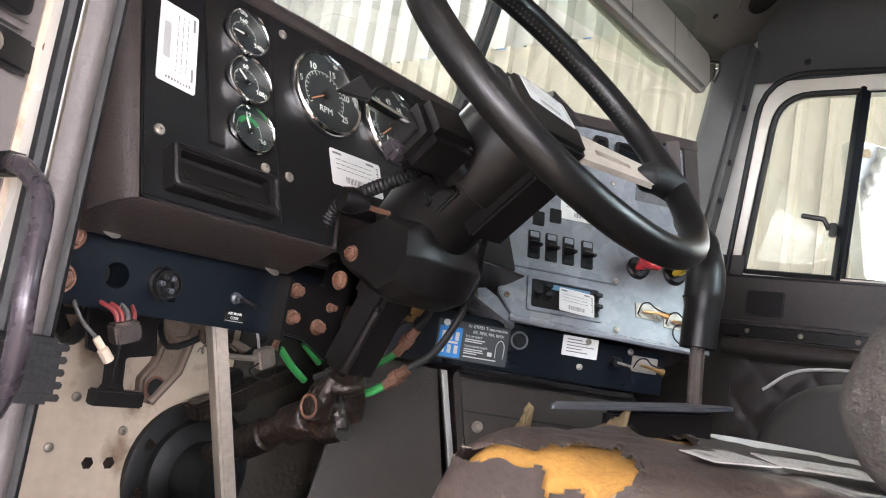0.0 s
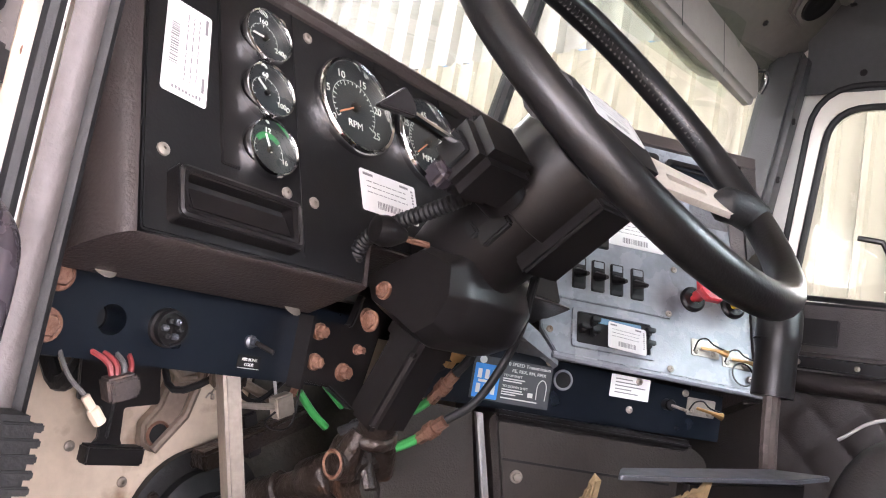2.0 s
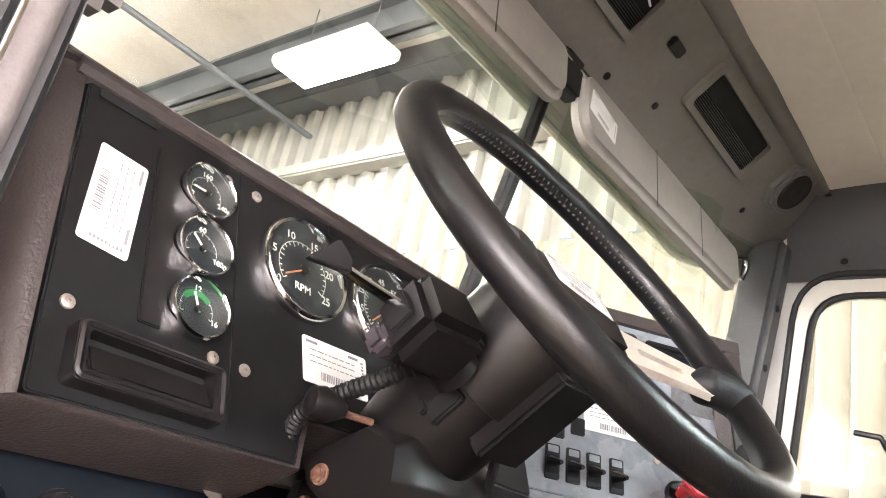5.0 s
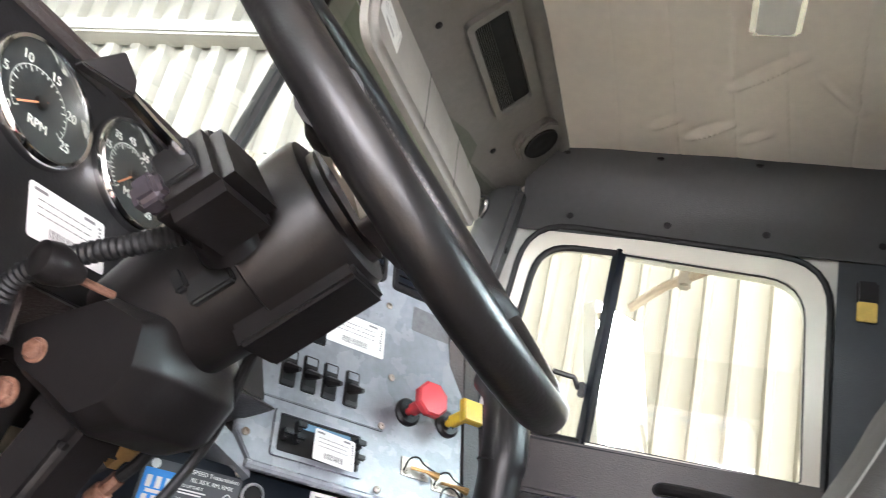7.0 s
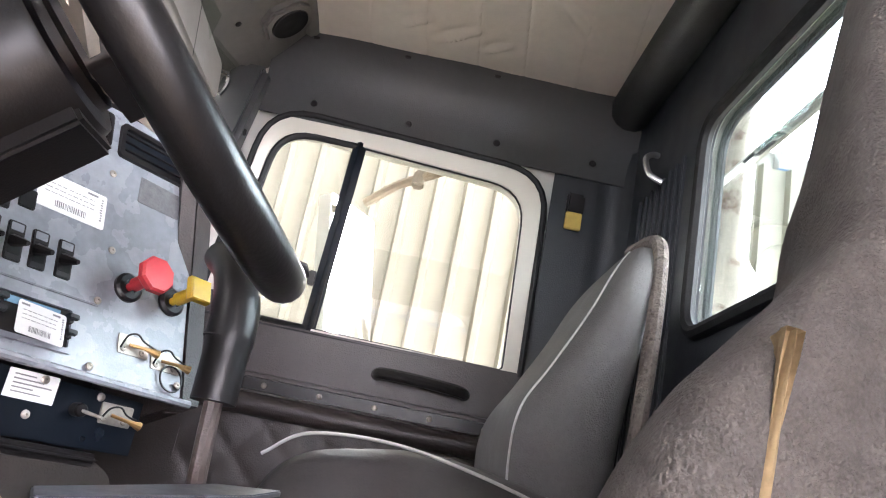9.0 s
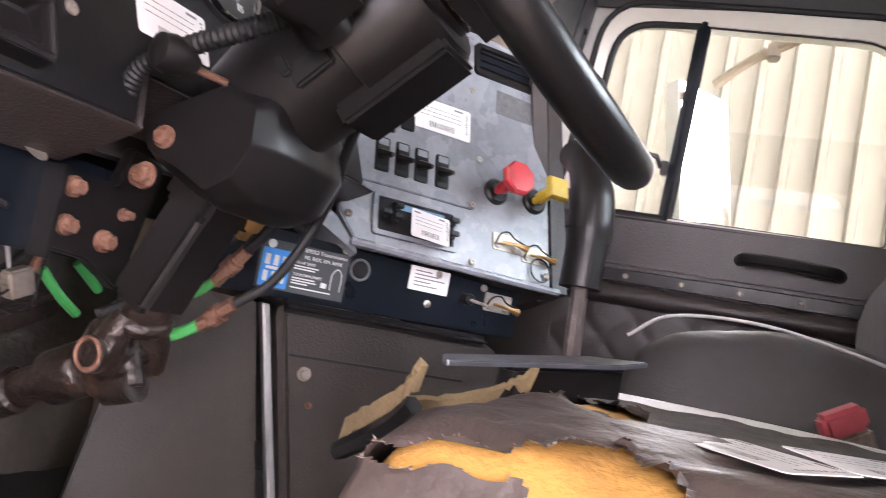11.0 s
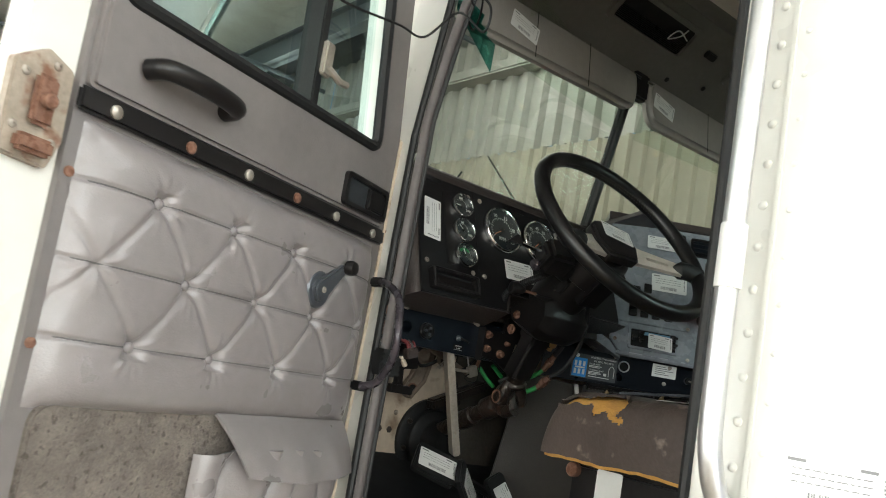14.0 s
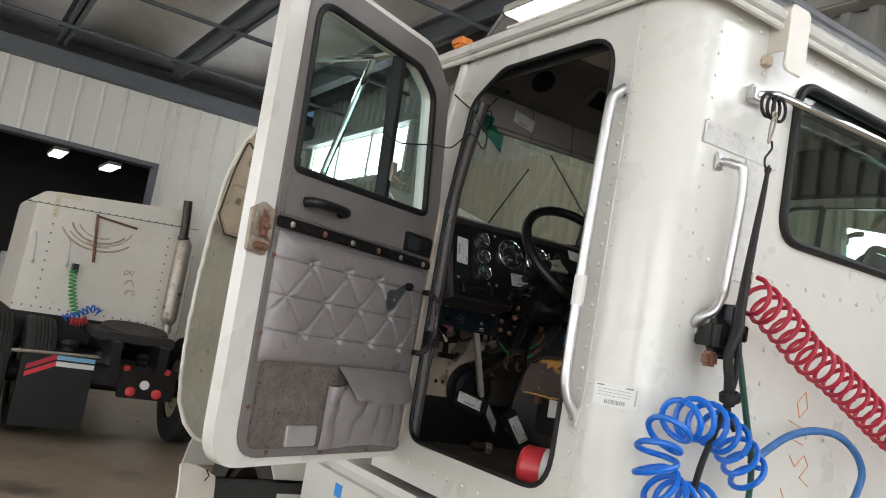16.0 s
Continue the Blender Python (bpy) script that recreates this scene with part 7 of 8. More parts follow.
part("foam_core", sheet(lambda u, v: cushion(u, v), 70, 70), M_FOAM, ds, "exposed yellow foam", smooth=70)
cv = sheet(lambda u, v: cushion(u, v, 0.005), 190, 190)
kill = [f for f in cv.faces if torn(*f.calc_center_median())]
bmesh.ops.delete(cv, geom=kill, context="FACES")
for e in cv.edges:
    if e.is_boundary:
        for v_ in e.verts:
            if v_.co.z > 1.60:
                v_.co += Vector((0, 0, 0.001 + 0.004 * noise.noise(v_.co * 45)))
fray = bmesh.new()
rnd = random.Random(3)
for e in cv.edges:
    if e.is_boundary and e.verts[0].co.z > 1.61:
        a_, b_ = e.verts[0].co, e.verts[1].co
        for k in range(2):
            if rnd.random() < 0.55:
                continue
            p = a_.lerp(b_, rnd.random())
            d = Vector((rnd.uniform(-0.6, 0.3), rnd.uniform(-0.6, 0.6), rnd.uniform(-0.15, 0.3))) * rnd.uniform(0.002, 0.0075)
            w = (b_ - a_).normalized() * rnd.uniform(0.0003, 0.0009)
            fray.faces.new([fray.verts.new(q) for q in (p - w, p + w, p + d)])
tagged(part("frayed_edge", fray, mat("frayed_backing", (0.30, 0.245, 0.21), 0.9, var=0.3, scale=60, bump=0.2), ds, "whitish frayed cloth backing", smooth=0), kind="stuff")
sides = bmesh.new()
me_ = bpy.data.meshes.new("t")
cv.to_mesh(me_)
sides.from_mesh(me_)
bpy.data.meshes.remove(me_)
bmesh.ops.delete(sides, geom=[f for f in sides.faces if f.calc_center_median().z > 1.66 and f.calc_center_median().x > 0.73 + 0.5 * (f.calc_center_median().y - 0.25)], context="FACES")
bmesh.ops.delete(cv, geom=[f for f in cv.faces if not (f.calc_center_median().z > 1.66 and f.calc_center_median().x > 0.73 + 0.5 * (f.calc_center_median().y - 0.25))], context="FACES")
part("side_cover", sides, M_SEATVINYL, ds, "torn brown vinyl side cover", smooth=70)
part("seat_fabric", cv, M_FABRIC, ds, "frayed grey fabric seat top", smooth=70)
part("worn_piping", tube(smoothed([(0.96, 0.385, 1.678), (1.01, 0.376, 1.684), (1.04, 0.34, 1.688), (1.048, 0.2, 1.688), (1.048, 0.05, 1.684)], 8), 0.015, 10), M_PAPER, ds, "worn white edge piping")
part("seat_base", box(0.60, 1.0, -0.05, 0.36, 1.48, 1.588, 0.012), M_BLACK, ds, "black suspension seat base")
part("seat_riser", box(0.64, 0.96, 0.0, 0.32, 1.375, 1.48, 0.01), M_BLACK, ds)
part("tape_patch", plate(rounded([(0.25, 1.535), (0.30, 1.53), (0.30, 1.58), (0.25, 1.58)], 0.004), -0.5995, -0.599, ), M_PAPER, ds, "white tape scrap", frm((1.1985, 0, 0), (0, 1, 0), (0, 0, 1), (1, 0, 0)))
part("adjuster", box(0.585, 0.602, 0.12, 0.2, 1.50, 1.55, 0.004), M_BLACK, ds, "black seat control")
part("base_knob", cyl((0.602, 0.345, 1.57), (0.588, 0.345, 1.57), 0.012, 14, 0.002), M_RUST, ds)


def loft_back(cx, rows, n=32):
    """Seat back lofted through (height, half width, front, rear) rows."""
    R_ = smoothed([(r[1], r[2], r[3]) for r in rows], 5)
    Z_ = smoothed([(r[0], 0, 0) for r in rows], 5)
    bm = bmesh.new()
    rings = []
    for q, z in zip(R_, Z_):
        ring = []
        for k in range(n):
            a = 2 * math.pi * k / n
            c, s_ = math.cos(a), math.sin(a)
            x = cx + q.x * math.copysign(abs(c) ** 0.5, c)
            y = (q.y + q.z) / 2 + (q.y - q.z) / 2 * math.copysign(abs(s_) ** 0.6, s_)
            ring.append(bm.verts.new((x + 0.002 * noise.noise(Vector((x * 20, y * 20, z.x * 20))), y, z.x)))
        rings.append(ring)
    for A_, B_ in zip(rings, rings[1:]):
        for k in range(n):
            bm.faces.new((A_[k], A_[(k + 1) % n], B_[(k + 1) % n], B_[k]))
    bm.faces.new(rings[0][::-1]), bm.faces.new(rings[-1])
    return bm


drest = loft_back(0.765, [(1.685, 0.12, 0.11, 0.02), (1.71, 0.155, 0.148, 0.0), (1.745, 0.168, 0.164, 0.0), (1.773, 0.17, 0.158, 0.0), (1.815, 0.168, 0.136, -0.01), (1.846, 0.163, 0.111, -0.02), (1.896, 0.155, 0.071, -0.03), (1.94, 0.140, 0.058, -0.05), (1.975, 0.125, 0.056, -0.06), (2.02, 0.10, 0.046, -0.065), (2.10, 0.088, 0.034, -0.075), (2.20, 0.08, 0.015, -0.085), (2.255, 0.06, -0.01, -0.075), (2.265, 0.03, -0.02, -0.05)])
for v_ in drest.verts:
    v_.co.y -= 0.32 * (v_.co.x - 0.62)
part("backrest", drest, M_FABRIC, ds, "grey woven fabric backrest", smooth=60)
part("back_tear", sheet(lambda u, v: Vector((0.600 - 0.006 * math.sin(u * math.pi), 0.092 + 0.015 * (u - 0.5) * v ** 1.3 + 0.010 * v, 1.842 - 0.085 * v)), 8, 10, 0.004), M_OLDFOAM, ds, "narrow torn slit showing old foam")
part("back_tear", lathe([(0.008, 0.0), (0.006, 0.0015), (0.003, 0.002), (0, 0.002)], 7, frm((0.6165, 0.131, 1.742), Vector((0.9, 0.9, 0)), Vector((0, 0, 0.5)), Vector((-0.7, 0.7, 0)))), M_OLDFOAM, ds, "small torn patch of yellow foam")
for k, (x, y, r) in enumerate(((0.662, 0.224, -137), (0.700, 0.170, -46))):
    label(Matrix.Translation((x, y, 1.703 + 0.003 * k)) @ Matrix.Rotation(radians(r), 4, "Z") @ Matrix.Rotation(radians(4), 4, "X"), 0.08, 0.045, "white printed stock label lying on the torn seat", None, 20 + k)

FRAME[0] = Matrix.Identity(4)
ps = thing("passenger_seat", (1.53, 0.2, 1.4), "grey leather passenger seat with white piping and fleece back edge", "seat")


def pcush(u, v):
    p = cushion(u, v, 0.0, 1.30, 1.78, -0.02, 0.43, 1.56, 0.22, 8)
    p.z += 0.035 * math.sin(max(0, min(1, (p.y + 0.02) / 0.45)) * math.pi)
    return p


part("cushion", sheet(pcush, 60, 60), M_PASSEAT, ps, "dark grey leather cushion", smooth=70)
part("piping", tube(smoothed([(1.315, 0.41, 1.775), (1.31, 0.36, 1.808), (1.308, 0.26, 1.815), (1.306, 0.15, 1.798), (1.305, 0.02, 1.765)], 8), 0.0022, 8), M_TAPE, ps, "white piping")
part("backrest", loft_back(1.575, [(1.70, 0.17, 0.07, -0.02), (1.73, 0.20, 0.10, -0.035), (1.83, 0.215, 0.117, -0.045), (1.90, 0.215, 0.112, -0.05), (1.965, 0.21, 0.076, -0.058), (2.05, 0.20, 0.03, -0.066), (2.12, 0.185, -0.002, -0.072), (2.165, 0.155, -0.03, -0.075), (2.18, 0.11, -0.05, -0.06)]), M_SEATGREY, ps, "dark grey leather backrest", smooth=60)
PB_ROWS = [(1.74, 0.205, 0.104, -0.036), (1.83, 0.215, 0.117, -0.045), (1.90, 0.215, 0.112, -0.05), (1.965, 0.21, 0.076, -0.058), (2.05, 0.20, 0.03, -0.066), (2.12, 0.185, -0.002, -0.072), (2.165, 0.155, -0.03, -0.075)]


def back_line(cx, rows, a):
    c, s_ = abs(math.cos(a)) ** 0.5, math.sin(a) ** 0.6
    return smoothed([(cx - w * c, (f + b) / 2 + (f - b) / 2 * s_, z) for z, w, f, b in rows], 6)


part("back_piping", tube(back_line(1.575, PB_ROWS, radians(50)), 0.0022, 8), M_TAPE, ps, "light stitched seam")
part("fleece_edge", tube(smoothed([(1.36, -0.042, 1.80), (1.372, -0.055, 1.97), (1.395, -0.065, 2.10), (1.43, -0.068, 2.18), (1.54, -0.06, 2.195)], 8), 0.012, 8), M_CARPET, ps, "worn fleece edge")
part("base", box(1.36, 1.72, 0.0, 0.38, 1.375, 1.58, 0.02), M_BLACK, ps, "black seat base")
part("recliner", box(1.31, 1.33, -0.03, 0.03, 1.68, 1.78, 0.008), M_BLACK, ps, "black recliner bracket")
bk = thing("seat_belt_buckle", (1.12, 0.16, 1.66), "seat belt buckle with a red push button on a black stalk", "buckle")
by_ = Vector((-0.25, 0.42, 0.87)).normalized()
bx_ = Vector((0.35, -0.9, 0.53))
bx_ = (bx_ - by_ * bx_.dot(by_)).normalized()
bkm = frm((1.13, 0.170, 1.712), bx_, by_, bx_.cross(by_))
part("body", box(-0.022, 0.022, -0.04, 0.005, -0.011, 0.011, 0.004), M_STEEL, bk, "worn steel body", bkm)
part("button", box(-0.022, 0.022, 0.004, 0.028, -0.011, 0.012, 0.005), mat("faded_red_button", (0.62, 0.12, 0.14), 0.5, bump=0.02), bk, "faded red button", bkm)
part("stalk", tube([(1.13, 0.185, 1.70), (1.14, 0.17, 1.60), (1.145, 0.15, 1.40)], 0.012, 8), M_BLACK, bk)
ext = thing("fire_extinguisher", (0.47, 0.12, 1.41), "red fire extinguisher with white label lying on the cab floor", "extinguisher")
EXM = along((0.455, 0.20, 1.428), (0.56, 0.05, 1.428))
part("bottle", lathe([(0, 0), (0.042, 0.0), (0.052, 0.01), (0.052, 0.16), (0.03, 0.20), (0, 0.20)], 28, EXM), M_RED, ext)
part("label_band", lathe([(0.0525, 0.06), (0.0525, 0.12)], 28, EXM), M_PAPER, ext, "white label")
jk = thing("loose_valve", (0.66, 0.65, 1.38), "dirty metal valve lying on the cab floor", "valve")
part("body", cyl((0.63, 0.66, 1.392), (0.675, 0.645, 1.392), 0.014, 12, 0.003), M_RUSTDARK, jk)
part("nut", cyl((0.67, 0.647, 1.392), (0.69, 0.64, 1.392), 0.018, 6, 0.002), M_STEEL, jk)

# ---------------------------------------------------------------- outside of the cab
def rivet_mesh(r=0.0065):
    return mesh_of("rivet", lathe([(r, 0), (r * 0.9, r * 0.35), (r * 0.55, r * 0.6), (0, r * 0.68)], 10), M_WHITE)


RIV = rivet_mesh()
FACE_L = frm((0, 0, 0), (0, 0, 1), (0, 1, 0), (-1, 0, 0))
FACE_R = frm((0, 0, 0), (1, 0, 0), (0, 0, 1), (0, -1, 0))
for z in [1.408 + 0.0477 * k for k in range(22)]:
    put("rivet", RIV, cab, Matrix.Translation((XL, -0.041, z)) @ FACE_L @ Matrix.Scale(0.85, 4))
for z in [1.25 + 0.052 * k for k in range(25)]:
    put("rivet", RIV, cab, Matrix.Translation((XL + 0.115, YB, z)) @ FACE_R @ Matrix.Scale(0.6, 4))
    put("rivet", RIV, cab, Matrix.Translation((XL, -0.072, z)) @ FACE_L @ Matrix.Scale(0.55, 4))
for z in [1.25 + 0.08 * k for k in range(16)]:
    for x in (0.66, 0.80):
        if not (x > 0.75 and 2.0 < z < 2.52):
            put("rivet", RIV, cab, Matrix.Translation((x, YB, z)) @ FACE_R @ Matrix.Scale(0.95, 4))
for x in [0.56 + 0.075 * k for k in range(18)]:
    for z in (1.62, 1.98, 2.545):
        put("rivet", RIV, cab, Matrix.Translation((x, YB, z)) @ FACE_R @ Matrix.Scale(1.0, 4))
for y in [0.06 + 0.07 * k for k in range(9)]:
    put("rivet", RIV, cab, Matrix.Translation((XL, y, 2.545)) @ FACE_L @ Matrix.Scale(0.7, 4))
    put("rivet", RIV, cab, Matrix.Translation((XL, y, 1.335)) @ FACE_L @ Matrix.Scale(0.8, 4))
part("rear_window_seal", tube([(p[0], YB - 0.004, p[1]) for p in REARWIN], 0.012, 10, closed=True), M_RUBBER, cab, "black rear window rubber")
part("seam_strip", box(XL - 0.003, XL, -0.06, -0.055, 1.3, 2.56), M_WHITE, cab)
M_SCUFF = mat("scuffed_glue_patch", (0.62, 0.61, 0.59), 0.55, var=0.15, scale=40, bump=0.15, bscale=160, spot=(0.45, 0.45, 0.45), amount=0.42, sscale=45)
part("foil_tape", box(0.487, 0.753, YB - 0.003, YB, 2.236, 2.288, 0.001), M_SCUFF, cab, "strip of dull aluminium tape")
part("foil_tape", box(0.64, 0.69, YB - 0.0035, YB, 1.95, 2.236, 0.001), M_SCUFF, cab, "strip of dull aluminium tape")
part("roof_clip", plate(rrect(0.078, 0.165, 0.018, 6, 0.702, 2.535), -YB + 0.048, -YB + 0.054, 0.002), M_OLDWHITE, cab, "cream folded deflector bracket on the roof edge", REAR)
part("clip_flange", joined(box(0.664, 0.668, YB - 0.05, YB + 0.04, 2.50, 2.612, 0.001), box(0.664, 0.742, YB - 0.05, YB + 0.06, 2.608, 2.613, 0.001)), M_OLDWHITE, cab, "folded side of the bracket")
part("clip_bolt", bolt(0.007, 0.006, 1.4), M_RUST, cab, "", frm((0.655, YB - 0.001, 2.478), (1, 0, 0), (0, 0, 1), (0, -1, 0)))
part("clip_spacer", box(0.645, 0.668, YB - 0.02, YB, 2.465, 2.492, 0.003), M_WHITEDIRTY, cab)
part("marker_light", box(XL - 0.03, XL + 0.03, 0.70, 0.76, 2.615, 2.65, 0.01), mat("amber_lens", (0.7, 0.22, 0.04), 0.3, bump=0), cab, "amber marker light")
sc = []
for pts in ([(0.955, 1.70), (0.97, 1.665), (1.0, 1.69), (0.985, 1.73), (0.955, 1.70)], [(0.93, 1.655), (0.985, 1.64), (0.955, 1.61), (1.0, 1.60)], [(0.95, 1.57), (0.975, 1.545), (1.01, 1.575), (1.03, 1.55), (1.0, 1.52), (1.04, 1.50)], [(0.93, 1.49), (0.96, 1.45), (1.02, 1.46)]):
    sc.append(tube([(x, YB - 0.001, z) for x, z in pts], 0.0016, 4))
part("chalk_scribble", joined(*sc), mat("orange_crayon", (0.72, 0.34, 0.18), 0.8, bump=0), cab, "orange crayon scribble")
label(frm((XL + 0.0145, -0.142, 1.648), Vector((0.52, -0.854, 0)).normalized(), (0, 0, 1), Vector((-0.854, -0.52, 0)).normalized()), 0.10, 0.05, "white printed stock label on the cab corner", None, 31)

hn = thing("grab_handle", (0.36, -0.04, 1.58), "long dull aluminium grab handle beside the doorway", "grab handle", "cab grab handles")
part("bar", tube(smoothed([(0.382, -0.045, 2.352), (0.362, -0.045, 2.335), (0.346, -0.04, 2.29), (0.344, -0.035, 2.0), (0.344, -0.035, 1.72), (0.351, -0.038, 1.64), (0.38, -0.045, 1.585)], 10), 0.0125, 14), M_SILVER, hn, "satin tube")
part("tape_sleeve", tube([(0.344, -0.035, 1.83), (0.344, -0.035, 1.90)], 0.0145, 14), M_PAPER, hn, "wrapped white tape")
for z in (2.352, 1.583):
    ft = part("foot", box(0.372, XL, -0.062, -0.026, z - 0.022, z + 0.022, 0.005), M_SILVER, hn)
    part("bolt", bolt(0.006, 0.006), M_STEEL, ft, "", frm((0.372, -0.044, z), (0, 0, 1), (0, 1, 0), (-1, 0, 0)))
h2 = thing("grab_handle", (0.58, -0.22, 1.83), "short aluminium grab handle on the rear cab wall", "grab handle", "cab grab handles")
part("bar", tube(smoothed([(0.548, YB, 2.205), (0.560, YB - 0.03, 2.200), (0.580, YB - 0.05, 2.165), (0.576, YB - 0.045, 1.94), (0.567, YB - 0.045, 1.898), (0.552, YB - 0.042, 1.866), (0.535, YB - 0.022, 1.846), (0.546, YB, 1.832)], 8), 0.010, 12), M_SILVER, h2)
for x, z in ((0.548, 2.205), (0.556, 1.830)):
    part("foot", box(x - 0.016, x + 0.016, YB - 0.010, YB, z - 0.02, z + 0.02, 0.004), M_SILVER, h2)
h3 = thing("hose_rail", (0.56, -0.25, 2.35), "chrome rail across the top of the rear cab wall", "rail")
part("bar", tube([(0.628, YB - 0.02, 2.385), (0.67, YB - 0.045, 2.392), (1.02, YB - 0.045, 2.402), (1.72, YB - 0.045, 2.408)], 0.010, 10), M_CHROME, h3)
part("foot", box(0.608, 0.648, YB - 0.024, YB, 2.366, 2.408, 0.006), M_SILVER, h3)
rp_ = thing("tether", (0.61, -0.28, 2.35), "black rope loops with a steel snap hook holding a rubber strap", "tether")
for k in range(3):
    part("loop", tube([(0.616 + 0.010 * k + 0.023 * math.cos(a * math.pi / 10), YB - 0.06 - 0.008 * k, 2.350 - 0.004 * k + 0.027 * math.sin(a * math.pi / 10)) for a in range(20)], 0.004, 8, closed=True), M_RUBBER, rp_, "black rope")
part("snap_hook", tube([(0.614 + (0.006 + 0.003 * math.sin(a * math.pi / 8)) * math.cos(a * math.pi / 8) + 0.005 * math.sin(a * math.pi / 8), YB - 0.08, 2.288 + 0.031 * math.sin(a * math.pi / 8)) for a in range(16)], 0.0028, 8, closed=True), M_STEEL, rp_, "worn steel snap hook")
part("snap_eye", tube([(0.618 + 0.007 * math.cos(a * math.pi / 6), YB - 0.08, 2.324 + 0.007 * math.sin(a * math.pi / 6)) for a in range(12)], 0.0026, 6, closed=True), M_STEEL, rp_)
part("s_hook", tube(smoothed([(0.612, YB - 0.085, 2.262), (0.617, YB - 0.085, 2.247), (0.608, YB - 0.085, 2.233), (0.598, YB - 0.085, 2.219), (0.600, YB - 0.085, 2.203), (0.610, YB - 0.085, 2.197), (0.616, YB - 0.085, 2.206)], 5), 0.0028, 6), M_BLACK, rp_)
SP_ = smoothed([(0.613, YB - 0.085, 2.200), (0.607, YB - 0.086, 2.14), (0.594, YB - 0.088, 2.04), (0.578, YB - 0.092, 1.93), (0.562, YB - 0.098, 1.82)], 8)
part("strap", tube(SP_, 0.006, 10, radii=[0.0075 if k < 2 else 0.0045 + 0.0075 * k / len(SP_) for k in range(len(SP_))]), M_RUBBER, rp_, "tapered black rubber strap")
ho = thing("hose_holder", (0.56, -0.25, 1.75), "black rubber hose holder clamped to the rear cab wall", "hose holder")
part("body", box(0.528, 0.590, YB - 0.075, YB - 0.03, 1.775, 1.85, 0.014, 3), M_RUBBER, ho)
part("column", box(0.568, 0.594, YB - 0.085, YB - 0.03, 1.765, 1.885, 0.006, 2), M_BARBLUE, ho)
part("clip", joined(box(0.594, 0.636, YB - 0.075, YB - 0.06, 1.828, 1.846, 0.003), box(0.622, 0.636, YB - 0.075, YB - 0.06, 1.81, 1.846, 0.003)), M_BLACK, ho)
part("stay", box(0.548, 0.583, YB - 0.035, YB, 1.79, 1.83, 0.004), M_BLACK, ho)
part("tail", box(0.528, 0.556, YB - 0.07, YB - 0.04, 1.745, 1.777, 0.006), M_RUST, ho, "rusty bracket")
part("collar", lathe([(0.016, 0), (0.022, 0.004), (0.022, 0.02), (0.016, 0.024)], 18, along((0.553, YB - 0.11, 1.70), (0.56, YB - 0.108, 1.675))), M_RUBBER, ho, "black rubber collar")
part("strap", tube(smoothed([(0.580, YB - 0.092, 1.94), (0.566, YB - 0.10, 1.88), (0.556, YB - 0.108, 1.83), (0.533, YB - 0.11, 1.775), (0.547, YB - 0.11, 1.718), (0.56, YB - 0.108, 1.67)], 8), 0.0105, 10), M_RUBBER, ho, "thick black rubber strap")


def coil(path, radius, turns, r, n=14):
    """A helix wound round a smooth path."""
    R_ = smoothed(path, 60)
    run = [0.0]
    for a, b in zip(R_, R_[1:]):
        run.append(run[-1] + (b - a).length)
    P, j = [], 0
    for k in range(241):
        s = run[-1] * k / 240
        while j < len(run) - 2 and run[j + 1] < s:
            j += 1
        P.append(R_[j].lerp(R_[j + 1], (s - run[j]) / max(run[j + 1] - run[j], 1e-9)))
    L = len(P) - 1
    N_ = turns * n
    pts = []
    side = None
    for k in range(N_ + 1):
        f = k / N_ * L
        i = min(int(f), L - 1)
        p = P[i].lerp(P[i + 1], f - i)
        t = (P[min(i + 1, L)] - P[max(i - 1, 0)]).normalized()
        s = t.cross(Vector((0, 1, 0.05))).normalized() if side is None else (side - side.dot(t) * t).normalized()
        side = s
        q = t.cross(s)
        a = 2 * math.pi * k / n
        pts.append(p + radius * (math.cos(a) * s + math.sin(a) * q))
    return tube(pts, r, 8)


rc = thing("coiled_air_line", (0.7, -0.28, 1.93), "red coiled plastic trailer air line hanging on the cab wall", "air line", "coiled air lines")
part("coil", coil([(0.605, YB - 0.09, 1.915), (0.636, YB - 0.09, 1.906), (0.698, YB - 0.09, 1.881), (0.759, YB - 0.09, 1.852), (0.834, YB - 0.09, 1.813), (0.947, YB - 0.09, 1.776), (1.07, YB - 0.09, 1.727), (1.204, YB - 0.09, 1.671), (1.45, YB - 0.09, 1.59)], 0.040, 22, 0.0056), M_CRIMSON, rc, "red coil")
part("spring_end", tube([(0.575, YB - 0.085, 1.88), (0.588, YB - 0.09, 1.93), (0.592, YB - 0.09, 1.96)], 0.008, 8), M_STEEL, rc, "steel spring sleeve")
bc = thing("coiled_air_line", (0.5, -0.28, 1.55), "blue coiled plastic trailer air line bent into a ring", "air line", "coiled air lines")
ring = [(x + 0.010, YB - 0.09 + dy_, z - 0.004) for x, z, dy_ in ((0.554, 1.462, 0.02), (0.49, 1.462, 0.01), (0.429, 1.475, 0), (0.386, 1.507, 0), (0.374, 1.543, 0), (0.379, 1.579, 0), (0.412, 1.622, 0), (0.444, 1.634, 0), (0.484, 1.637, 0), (0.528, 1.628, 0), (0.579, 1.608, 0), (0.613, 1.584, 0), (0.644, 1.555, 0), (0.681, 1.52, 0))]
part("coil", coil(ring, 0.041, 15, 0.0064, 18), M_BLUE, bc, "blue coil")
